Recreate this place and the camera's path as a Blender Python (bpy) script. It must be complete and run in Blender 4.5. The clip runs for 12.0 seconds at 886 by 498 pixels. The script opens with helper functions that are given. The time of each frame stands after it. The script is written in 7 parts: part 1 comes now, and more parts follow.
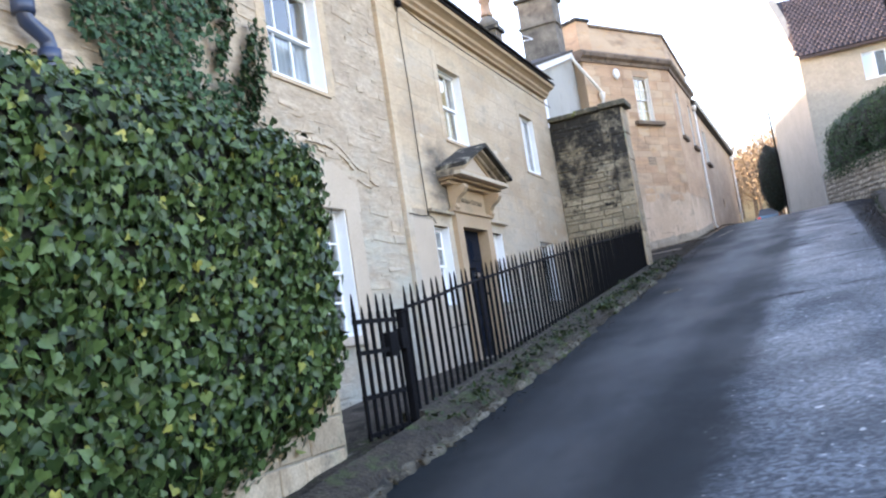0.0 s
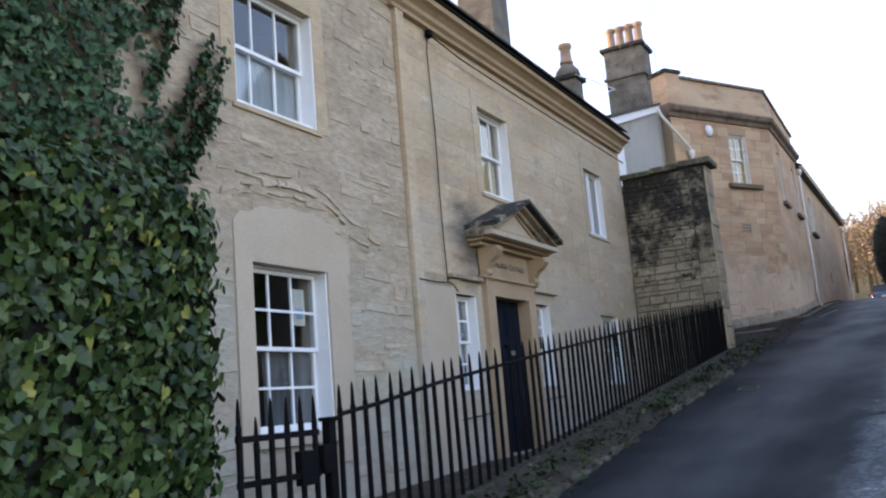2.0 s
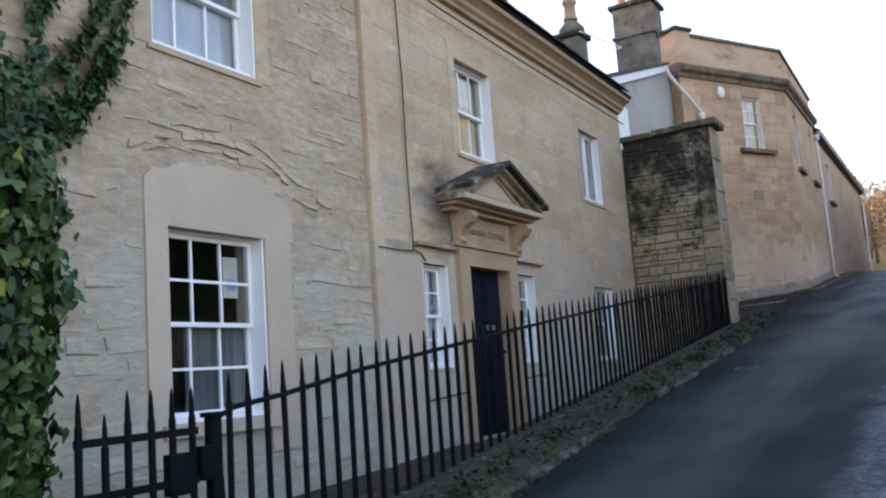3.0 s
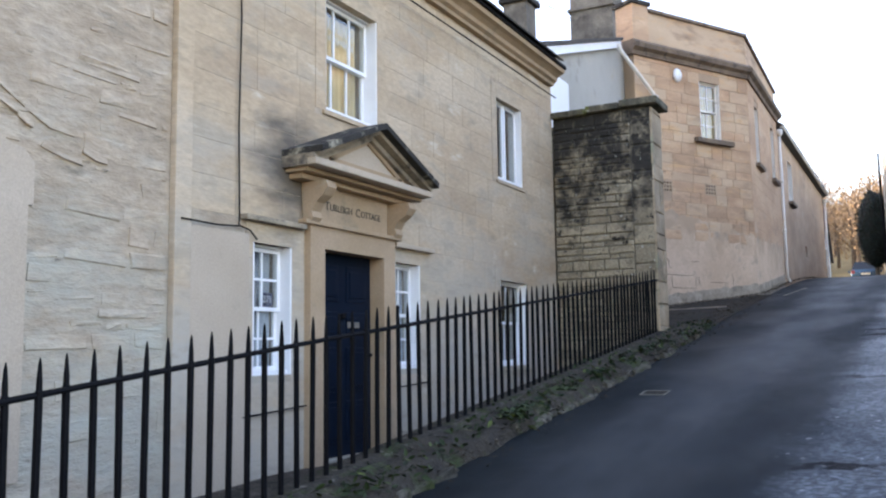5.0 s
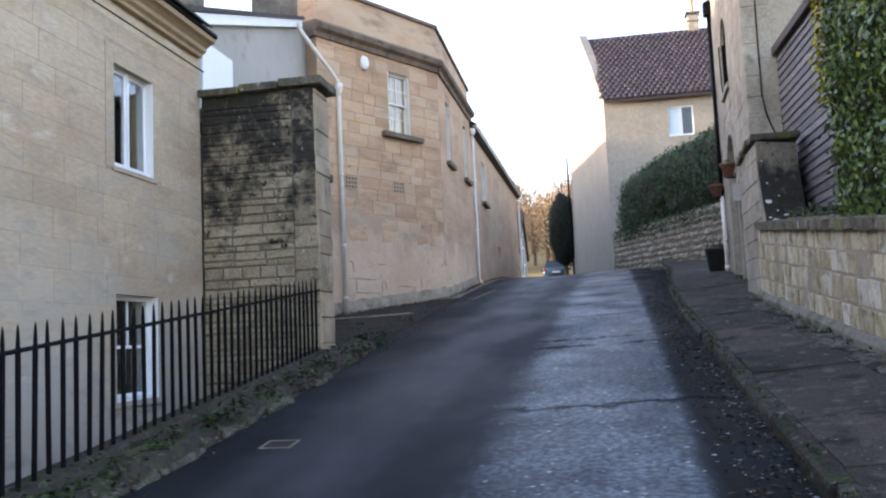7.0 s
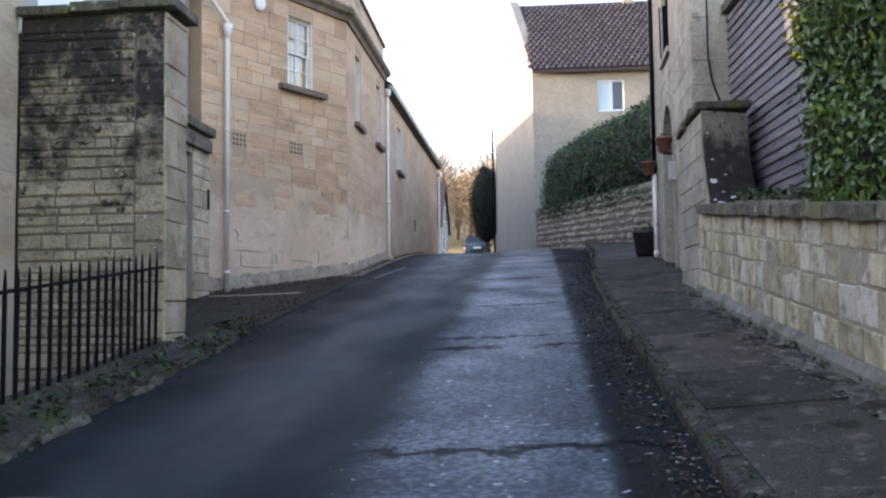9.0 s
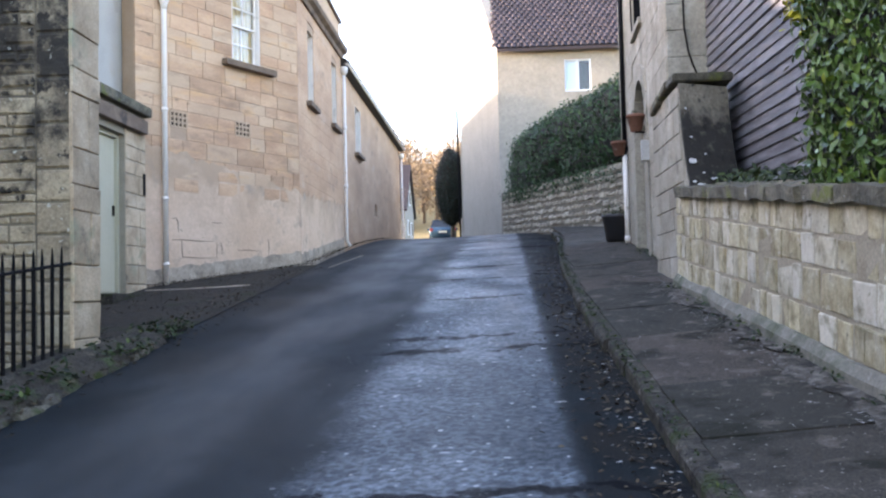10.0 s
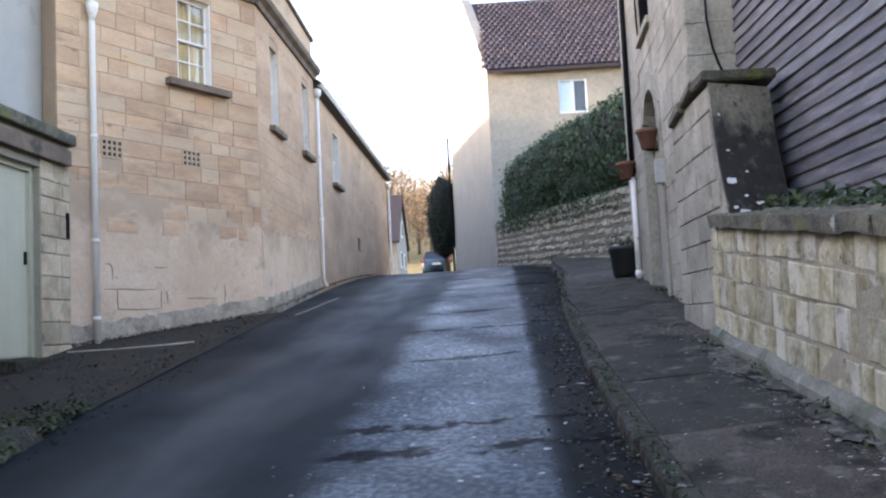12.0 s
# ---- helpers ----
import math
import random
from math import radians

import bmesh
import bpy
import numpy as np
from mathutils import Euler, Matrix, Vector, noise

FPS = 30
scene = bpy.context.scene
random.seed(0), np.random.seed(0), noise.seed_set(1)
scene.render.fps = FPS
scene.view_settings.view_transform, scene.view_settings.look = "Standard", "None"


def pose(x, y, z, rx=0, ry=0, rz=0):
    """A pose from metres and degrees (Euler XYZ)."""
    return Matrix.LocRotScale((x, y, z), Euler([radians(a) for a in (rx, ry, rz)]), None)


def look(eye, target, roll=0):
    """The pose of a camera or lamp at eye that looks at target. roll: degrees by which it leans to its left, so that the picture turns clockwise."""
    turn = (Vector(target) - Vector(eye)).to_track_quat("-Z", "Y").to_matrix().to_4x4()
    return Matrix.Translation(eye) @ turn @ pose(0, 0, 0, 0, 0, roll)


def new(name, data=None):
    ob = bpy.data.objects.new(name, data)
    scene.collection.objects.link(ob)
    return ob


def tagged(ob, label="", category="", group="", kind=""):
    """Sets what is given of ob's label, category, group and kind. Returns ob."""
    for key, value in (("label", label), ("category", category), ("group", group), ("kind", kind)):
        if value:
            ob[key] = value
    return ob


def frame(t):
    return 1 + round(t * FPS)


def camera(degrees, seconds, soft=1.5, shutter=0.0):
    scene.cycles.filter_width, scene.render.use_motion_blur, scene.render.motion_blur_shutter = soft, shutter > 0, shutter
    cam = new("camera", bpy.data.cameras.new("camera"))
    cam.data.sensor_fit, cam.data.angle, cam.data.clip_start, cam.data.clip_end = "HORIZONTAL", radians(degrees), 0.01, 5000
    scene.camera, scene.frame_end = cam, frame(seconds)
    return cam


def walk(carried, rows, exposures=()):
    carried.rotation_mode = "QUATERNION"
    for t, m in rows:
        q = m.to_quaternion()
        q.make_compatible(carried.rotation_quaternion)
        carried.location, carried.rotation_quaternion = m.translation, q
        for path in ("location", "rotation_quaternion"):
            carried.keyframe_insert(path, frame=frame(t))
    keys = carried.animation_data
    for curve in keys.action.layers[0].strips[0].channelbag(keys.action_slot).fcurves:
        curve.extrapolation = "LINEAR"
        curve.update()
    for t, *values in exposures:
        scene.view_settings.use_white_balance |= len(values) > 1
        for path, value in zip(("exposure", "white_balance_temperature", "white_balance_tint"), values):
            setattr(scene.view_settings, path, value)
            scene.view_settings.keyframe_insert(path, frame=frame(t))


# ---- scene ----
cam = camera(52.7, 12.0, 2.2)
METRES, EYE, TILT, LEAN, TURN = 13.7, 1.55, 0.0, 0.0, 22.3
ROWS = [
    (0.0, 0.0, 0.0, 0.0, 0.91, 5.96, 8.7),
    (0.5, 0.0202, 0.0374, 0.0084, 2.89, 6.52, 5.79),
    (1.0, 0.0341, 0.079, 0.0197, 3.26, 8.75, 4.49),
    (1.5, 0.0516, 0.1134, 0.0223, 4.86, 10.88, 4.8),
    (2.0, 0.0684, 0.1489, 0.0241, 6.83, 10.07, 4.78),
    (2.5, 0.0851, 0.1863, 0.0283, 7.45, 8.97, 4.54),
    (4.5, 0.152, 0.3354, 0.0441, 7.79, 6.1, 1.93),
    (5.0, 0.1685, 0.3756, 0.051, 5.58, 6.52, 0.85),
    (5.5, 0.1927, 0.4146, 0.0564, 2.9, 5.96, 1.95),
    (6.0, 0.209, 0.4537, 0.0618, -1.86, 5.26, 2.83),
    (6.5, 0.2244, 0.4904, 0.068, -8.84, 5.86, 3.34),
    (7.0, 0.2427, 0.5262, 0.0736, -12.18, 5.78, 2.58),
    (9.0, 0.3121, 0.674, 0.0915, -17.14, 3.81, 0.76),
    (9.5, 0.3313, 0.7076, 0.0972, -18.19, 3.59, 1.11),
    (10.0, 0.3473, 0.7463, 0.1014, -19.18, 2.7, 1.41),
    (10.5, 0.3661, 0.7796, 0.1042, -21.69, 2.68, 2.26),
    (11.0, 0.3832, 0.8165, 0.1084, -21.22, 2.61, 2.32),
    (11.5, 0.398, 0.8578, 0.1174, -20.03, 3.6, 1.88),
    (12.0, 0.4187, 0.8949, 0.1233, -19.24, 4.57, 2.79),
]
EXPOSURES = [(0.0, 3.5, 6800, 29), (0.5, 3.3, 6800, 29), (1.0, 3.25, 6800, 29), (1.5, 2.85, 6800, 29), (2.0, 2.45, 6800, 29), (2.5, 2.4, 6800, 29), (4.5, 2.85, 6800, 29), (5.5, 3.0, 6800, 29), (6.0, 2.95, 6800, 29), (6.5, 2.97, 6750, 28), (7.0, 2.9, 6700, 28), (9.0, 2.9, 6600, 27), (9.5, 3.1, 6600, 27), (10.0, 3.45, 6600, 27), (10.5, 3.65, 6600, 27), (11.0, 3.65, 6600, 27), (12.0, 3.25, 6600, 27)]
walk(cam, [(t, pose(0, 0, EYE, TILT, LEAN, TURN) @ pose(METRES * x, METRES * y, METRES * z, 90 + pitch, roll, yaw)) for t, x, y, z, yaw, pitch, roll in ROWS], EXPOSURES)

# ---- world, sun, exposure ----
SUN_EL, SUN_AZ = 11.5, (-0.995, -0.08)
world = bpy.data.worlds.new("sky")
scene.world = world
world.use_nodes = True
wn = world.node_tree
sky = wn.nodes.new("ShaderNodeTexSky")
sky.sky_type, sky.sun_disc = "NISHITA", False
sky.sun_elevation, sky.sun_rotation = radians(SUN_EL), math.atan2(SUN_AZ[0], SUN_AZ[1])
sky.air_density, sky.dust_density, sky.ozone_density = 1.0, 1.2, 1.0
bg = wn.nodes["Background"]
bg.inputs["Strength"].default_value = 0.15
wn.links.new(sky.outputs[0], bg.inputs[0])
sun = new("sun", bpy.data.lights.new("sun", "SUN"))
sun.data.energy, sun.data.angle, sun.data.color = 1.6, radians(0.6), (1.0, 0.86, 0.66)
sun.matrix_world = look((SUN_AZ[0] * 60, SUN_AZ[1] * 60, math.tan(radians(SUN_EL)) * 60), (0, 0, 0))


# ---- materials ----
def mat(name, cols, scale=2.0, fine=40.0, bump=0.3, rough=0.8, rand=0.0, island=0.0, metal=0.0, stain=None, rough_var=0.1, detail=0.5, stretch=(1, 1, 1), spec=0.4, dist=0.01, tone=None, soot=None):
    """cols: two or three base colours blended by a broad noise; fine grain on top; stain: (colour, scale, low, high)."""
    m = bpy.data.materials.new(name)
    m.use_nodes = True
    n, l = m.node_tree.nodes, m.node_tree.links
    p = n["Principled BSDF"]
    geo = n.new("ShaderNodeNewGeometry")
    mp = n.new("ShaderNodeMapping")
    mp.inputs["Scale"].default_value = stretch
    l.new(geo.outputs["Position"], mp.inputs["Vector"])

    def tex(sc, det=4.0, r=0.6):
        t = n.new("ShaderNodeTexNoise")
        t.inputs["Scale"].default_value, t.inputs["Detail"].default_value, t.inputs["Roughness"].default_value = sc, det, r
        l.new(mp.outputs[0], t.inputs["Vector"])
        return t

    big, small = tex(scale), tex(fine, 3.0, 0.7)
    ramp = n.new("ShaderNodeValToRGB")
    el = ramp.color_ramp.elements
    el[0].position, el[1].position = 0.3, 0.7
    el[0].color, el[1].color = (*cols[0], 1), (*cols[-1], 1)
    if len(cols) == 3:
        e = el.new(0.5)
        e.color = (*cols[1], 1)
    l.new(big.outputs["Fac"], ramp.inputs[0])
    out = ramp.outputs[0]

    def blend(a, fac, colour=None, mode="MIX", amount=None):
        mx = n.new("ShaderNodeMix")
        mx.data_type, mx.blend_type = "RGBA", mode
        l.new(a, mx.inputs["A"])
        if isinstance(colour, tuple):
            mx.inputs["B"].default_value = (*colour, 1)
        else:
            l.new(colour, mx.inputs["B"])
        if amount is not None:
            mx.inputs["Factor"].default_value = amount
        else:
            l.new(fac, mx.inputs["Factor"])
        return mx.outputs["Result"]

    def ranged(src, a, b, c, d):
        r = n.new("ShaderNodeMapRange")
        r.inputs["From Min"].default_value, r.inputs["From Max"].default_value = a, b
        r.inputs["To Min"].default_value, r.inputs["To Max"].default_value = c, d
        l.new(src, r.inputs["Value"])
        return r.outputs["Result"]

    def grey(val):
        c = n.new("ShaderNodeCombineColor")
        for i in range(3):
            l.new(val, c.inputs[i])
        return c.outputs[0]

    out = blend(out, None, grey(ranged(small.outputs["Fac"], 0.25, 0.75, 1 - detail, 1 + detail * 0.6)), "MULTIPLY", 1.0)
    if rand:
        oi = n.new("ShaderNodeObjectInfo")
        out = blend(out, None, grey(ranged(oi.outputs["Random"], 0, 1, 1 - rand, 1 + rand)), "MULTIPLY", 1.0)
    if tone:
        oi = n.new("ShaderNodeObjectInfo")
        mu, fr = n.new("ShaderNodeMath"), n.new("ShaderNodeMath")
        mu.operation, fr.operation = "MULTIPLY", "FRACT"
        mu.inputs[1].default_value = 13.7
        l.new(oi.outputs["Random"], mu.inputs[0])
        l.new(mu.outputs[0], fr.inputs[0])
        out = blend(out, ranged(fr.outputs[0], 0.45, 1.0, 0.0, 0.6), tone)
    if island:
        out = blend(out, None, grey(ranged(geo.outputs["Random Per Island"], 0, 1, 1 - island, 1 + island)), "MULTIPLY", 1.0)
    if stain:
        for colour, sc, lo, hi, *more in (stain if isinstance(stain, list) else [stain]):
            st = tex(sc, 5.0, 0.65).outputs["Fac"]
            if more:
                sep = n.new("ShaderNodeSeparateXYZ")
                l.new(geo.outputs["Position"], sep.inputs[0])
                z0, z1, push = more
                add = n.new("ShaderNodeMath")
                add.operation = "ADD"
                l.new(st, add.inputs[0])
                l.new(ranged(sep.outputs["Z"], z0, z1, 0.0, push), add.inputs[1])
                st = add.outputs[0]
            out = blend(out, ranged(st, lo, hi, 0.0, 1.0), colour)
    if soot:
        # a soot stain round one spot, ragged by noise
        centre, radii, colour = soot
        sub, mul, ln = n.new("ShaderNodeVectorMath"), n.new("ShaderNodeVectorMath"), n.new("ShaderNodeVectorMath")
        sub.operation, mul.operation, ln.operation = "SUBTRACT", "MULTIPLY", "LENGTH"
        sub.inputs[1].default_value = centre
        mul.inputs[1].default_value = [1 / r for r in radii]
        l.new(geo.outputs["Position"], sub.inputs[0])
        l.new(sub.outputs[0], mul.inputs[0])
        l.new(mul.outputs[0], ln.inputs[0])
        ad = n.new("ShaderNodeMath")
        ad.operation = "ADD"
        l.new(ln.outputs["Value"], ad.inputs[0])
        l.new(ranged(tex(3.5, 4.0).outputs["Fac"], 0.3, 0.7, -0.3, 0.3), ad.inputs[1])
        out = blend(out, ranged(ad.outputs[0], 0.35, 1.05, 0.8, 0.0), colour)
    l.new(out, p.inputs["Base Color"])
    l.new(ranged(big.outputs["Fac"], 0.3, 0.7, max(0.02, rough - rough_var), min(1.0, rough + rough_var)), p.inputs["Roughness"])
    p.inputs["Metallic"].default_value = metal
    p.inputs["Specular IOR Level"].default_value = spec
    if bump:
        b = n.new("ShaderNodeBump")
        b.inputs["Strength"].default_value, b.inputs["Distance"].default_value = bump, dist
        mixh = n.new("ShaderNodeMath")
        mixh.operation = "ADD"
        l.new(small.outputs["Fac"], mixh.inputs[0])
        l.new(big.outputs["Fac"], mixh.inputs[1])
        l.new(mixh.outputs[0], b.inputs["Height"])
        l.new(b.outputs[0], p.inputs["Normal"])
    return m


def plain(name, colour, rough=0.5, metal=0.0, spec=0.5):
    m = bpy.data.materials.new(name)
    m.use_nodes = True
    p = m.node_tree.nodes["Principled BSDF"]
    p.inputs["Base Color"].default_value = (*colour, 1)
    p.inputs["Roughness"].default_value, p.inputs["Metallic"].default_value = rough, metal
    p.inputs["Specular IOR Level"].default_value = spec
    return m


def glass_mat():
    m = bpy.data.materials.new("window_glass")
    m.use_nodes = True
    n, l = m.node_tree.nodes, m.node_tree.links
    n.remove(n["Principled BSDF"])
    fr, tr, gl, mx = (n.new("ShaderNode" + k) for k in ("LayerWeight", "BsdfTransparent", "BsdfGlossy", "MixShader"))
    fr.inputs["Blend"].default_value = 0.5
    pw, ma = n.new("ShaderNodeMath"), n.new("ShaderNodeMath")
    pw.operation, ma.operation = "POWER", "MULTIPLY_ADD"
    pw.inputs[1].default_value = 4.0
    ma.inputs[1].default_value, ma.inputs[2].default_value = 0.8, 0.05
    l.new(fr.outputs["Facing"], pw.inputs[0])
    l.new(pw.outputs[0], ma.inputs[0])
    tr.inputs["Color"].default_value = (0.92, 0.94, 0.93, 1)
    gl.inputs["Roughness"].default_value = 0.02
    no = n.new("ShaderNodeTexNoise")
    no.inputs["Scale"].default_value = 2.5
    bp = n.new("ShaderNodeBump")
    bp.inputs["Strength"].default_value, bp.inputs["Distance"].default_value = 0.05, 0.01
    l.new(no.outputs["Fac"], bp.inputs["Height"])
    l.new(bp.outputs[0], gl.inputs["Normal"])
    l.new(ma.outputs[0], mx.inputs[0])
    l.new(tr.outputs[0], mx.inputs[1])
    l.new(gl.outputs[0], mx.inputs[2])
    l.new(mx.outputs[0], n["Material Output"].inputs["Surface"])
    return m


M_RUBBLE = mat("limewashed_rubble", [(0.375, 0.29, 0.208), (0.446, 0.354, 0.257), (0.497, 0.413, 0.317)], 1.6, 10, 1.0, 0.93, rand=0.05, stain=[((0.25, 0.215, 0.16), 3.6, 0.58, 0.74), ((0.41, 0.395, 0.325), 1.5, 0.60, 0.95, 4.6, 2.2, 0.28), ((0.17, 0.145, 0.11), 8.0, 0.66, 0.74)], detail=0.28, stretch=(0.75, 0.75, 2.0), dist=0.018)
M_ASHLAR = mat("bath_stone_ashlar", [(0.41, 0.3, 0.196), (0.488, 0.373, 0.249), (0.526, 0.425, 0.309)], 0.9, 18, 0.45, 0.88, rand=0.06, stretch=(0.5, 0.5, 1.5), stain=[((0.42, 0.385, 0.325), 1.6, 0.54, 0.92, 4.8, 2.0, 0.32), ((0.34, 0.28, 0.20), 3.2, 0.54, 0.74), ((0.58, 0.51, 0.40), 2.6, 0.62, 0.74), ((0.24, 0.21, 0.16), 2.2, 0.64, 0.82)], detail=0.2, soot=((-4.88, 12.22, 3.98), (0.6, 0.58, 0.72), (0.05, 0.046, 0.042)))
M_DRESSED = mat("dressed_stone", [(0.452, 0.364, 0.271), (0.501, 0.416, 0.325)], 1.7, 60, 0.25, 0.85, rand=0.04, stain=((0.30, 0.27, 0.2), 2.5, 0.62, 0.85), detail=0.15)
M_DOORCASE = mat("ochre_door_stone", [(0.367, 0.257, 0.155), (0.441, 0.318, 0.209)], 1.9, 40, 0.3, 0.85, stain=[((0.22, 0.185, 0.125), 3.0, 0.56, 0.8), ((0.44, 0.40, 0.32), 2.2, 0.64, 0.8)], detail=0.16)
M_PALEMORTAR = mat("pale_lime_mortar", [(0.345, 0.266, 0.188), (0.416, 0.33, 0.238), (0.467, 0.384, 0.292)], 1.6, 10, 1.0, 0.95, stain=[((0.24, 0.205, 0.155), 3.6, 0.56, 0.74), ((0.39, 0.375, 0.31), 1.5, 0.60, 0.95, 4.6, 2.2, 0.28), ((0.17, 0.145, 0.11), 8.0, 0.66, 0.74)], detail=0.28, stretch=(0.75, 0.75, 2.0), dist=0.018)
M_STAINED = mat("soot_streaked_stone", [(0.22, 0.18, 0.13), (0.40, 0.33, 0.24)], 3.0, 50, 0.4, 0.9, stain=[((0.05, 0.045, 0.038), 4.0, 0.52, 0.68)], detail=0.3)
M_MIDMORTAR = mat("grey_mortar", [(0.24, 0.20, 0.135), (0.36, 0.315, 0.23)], 4, 40, 0.6, 0.95, detail=0.3)
M_DARKMORTAR = mat("dark_mortar", [(0.10, 0.088, 0.065), (0.17, 0.15, 0.11)], 4, 60, 0.4, 0.95, detail=0.25)
M_BROWNMORTAR = mat("pale_brown_mortar", [(0.37, 0.258, 0.17), (0.46, 0.33, 0.225)], 2, 50, 0.4, 0.95, detail=0.2)
M_BROWNDARK = mat("dark_weathered_moulding", [(0.12, 0.085, 0.06), (0.24, 0.175, 0.125)], 3.0, 40, 0.5, 0.92, stain=((0.05, 0.042, 0.035), 3.5, 0.55, 0.7), detail=0.3)
M_MORTAR = mat("lime_mortar", [(0.27, 0.235, 0.17), (0.34, 0.30, 0.23)], 4, 60, 0.4, 0.95, detail=0.25)
M_SOOT = mat("sooty_stone", [(0.018, 0.017, 0.015), (0.045, 0.041, 0.035)], 5, 60, 0.5, 0.95, stain=((0.32, 0.29, 0.22), 4.5, 0.56, 0.68), detail=0.35)
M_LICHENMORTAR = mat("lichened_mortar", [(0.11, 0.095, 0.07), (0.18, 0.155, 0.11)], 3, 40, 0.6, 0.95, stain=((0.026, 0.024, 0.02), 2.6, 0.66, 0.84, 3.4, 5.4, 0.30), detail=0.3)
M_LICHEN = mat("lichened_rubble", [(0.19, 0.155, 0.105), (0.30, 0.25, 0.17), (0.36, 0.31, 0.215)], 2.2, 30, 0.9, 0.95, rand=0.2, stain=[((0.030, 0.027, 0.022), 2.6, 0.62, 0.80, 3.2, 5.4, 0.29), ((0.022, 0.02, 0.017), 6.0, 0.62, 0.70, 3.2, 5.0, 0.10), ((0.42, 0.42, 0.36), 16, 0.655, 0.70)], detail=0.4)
M_BROWN = mat("weathered_brown_ashlar", [(0.402, 0.245, 0.147), (0.505, 0.325, 0.201), (0.597, 0.41, 0.265)], 1.2, 26, 0.5, 0.9, stretch=(0.6, 0.6, 2.2), rand=0.11, tone=(0.58, 0.45, 0.31), stain=[((0.27, 0.18, 0.12), 1.3, 0.54, 0.74), ((0.60, 0.37, 0.19), 2.0, 0.56, 0.74), ((0.20, 0.145, 0.105), 4.0, 0.64, 0.74)], detail=0.2)
M_BROWNPLAIN = mat("smoothed_brown_ashlar", [(0.412, 0.262, 0.162), (0.525, 0.345, 0.218), (0.608, 0.42, 0.279)], 0.8, 20, 0.5, 0.9, stretch=(0.7, 0.7, 1.3), stain=[((0.25, 0.18, 0.13), 1.3, 0.56, 0.8), ((0.52, 0.41, 0.31), 1.7, 0.58, 0.8), ((0.17, 0.125, 0.09), 5.0, 0.66, 0.74)], detail=0.22)
M_RENDER = mat("worn_lime_render", [(0.562, 0.401, 0.276), (0.682, 0.515, 0.377)], 1.1, 14, 0.5, 0.92, stain=[((0.44, 0.315, 0.21), 1.5, 0.62, 0.88, 4.0, 5.4, 0.42), ((0.36, 0.28, 0.205), 2.0, 0.58, 0.74), ((0.29, 0.26, 0.215), 0.9, 0.60, 0.8), ((0.2, 0.16, 0.12), 7.0, 0.66, 0.74)], detail=0.12)
M_GREYRENDER = mat("pale_grey_render", [(0.34, 0.33, 0.295), (0.42, 0.41, 0.37)], 1.0, 40, 0.3, 0.92, stain=[((0.36, 0.31, 0.235), 2.0, 0.58, 0.8), ((0.24, 0.23, 0.2), 1.4, 0.6, 0.78)], detail=0.14)
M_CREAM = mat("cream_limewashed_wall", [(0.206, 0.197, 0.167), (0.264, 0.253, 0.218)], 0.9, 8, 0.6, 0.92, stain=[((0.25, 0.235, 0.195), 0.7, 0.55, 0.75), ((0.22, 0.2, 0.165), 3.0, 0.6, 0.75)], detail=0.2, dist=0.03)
M_GREYSTONE = mat("grey_old_stone", [(0.23, 0.20, 0.15), (0.31, 0.28, 0.215), (0.38, 0.345, 0.28)], 1.2, 22, 0.8, 0.92, rand=0.08, stain=[((0.13, 0.12, 0.09), 1.8, 0.56, 0.78), ((0.43, 0.40, 0.33), 2.4, 0.58, 0.76), ((0.18, 0.17, 0.115), 5.0, 0.58, 0.72)], detail=0.3)
M_DIMNET = mat("dim_net_curtain", [(0.09, 0.095, 0.11), (0.16, 0.165, 0.18)], 5, 60, 0.1, 0.95, detail=0.2)
M_CHIMNEY = mat("sooty_chimney_stone", [(0.085, 0.074, 0.06), (0.15, 0.132, 0.106), (0.23, 0.205, 0.165)], 2.6, 30, 0.7, 0.92, stain=[((0.045, 0.04, 0.034), 3.0, 0.55, 0.72)], detail=0.3)
M_PALEBLOCK = mat("bared_pale_block", [(0.47, 0.385, 0.30), (0.57, 0.485, 0.395)], 2.0, 18, 0.5, 0.92, rand=0.08, detail=0.14)
M_YELLOWSTONE = mat("mossy_yellow_blockwork", [(0.25, 0.20, 0.11), (0.39, 0.335, 0.205), (0.50, 0.45, 0.33)], 4.5, 22, 0.9, 0.92, rand=0.24, tone=(0.60, 0.57, 0.49), stain=[((0.14, 0.12, 0.062), 4.0, 0.52, 0.70), ((0.54, 0.50, 0.42), 5.0, 0.60, 0.72), ((0.09, 0.085, 0.045), 9.0, 0.62, 0.72)], detail=0.32)
M_CAP = mat("mossy_coping", [(0.0562, 0.0525, 0.0368), (0.119, 0.106, 0.0725), (0.188, 0.163, 0.109)], 4.0, 28, 1.0, 0.95, rand=0.15, stain=[((0.13, 0.14, 0.035), 3.0, 0.56, 0.66), ((0.36, 0.35, 0.31), 7, 0.66, 0.70)], detail=0.55, dist=0.02)
M_GREYFOOT = mat("grey_footing", [(0.13, 0.12, 0.09), (0.22, 0.205, 0.165)], 3.5, 35, 0.8, 0.92, stain=[((0.07, 0.08, 0.045), 2.4, 0.50, 0.66), ((0.34, 0.32, 0.27), 5, 0.62, 0.72)], detail=0.35)
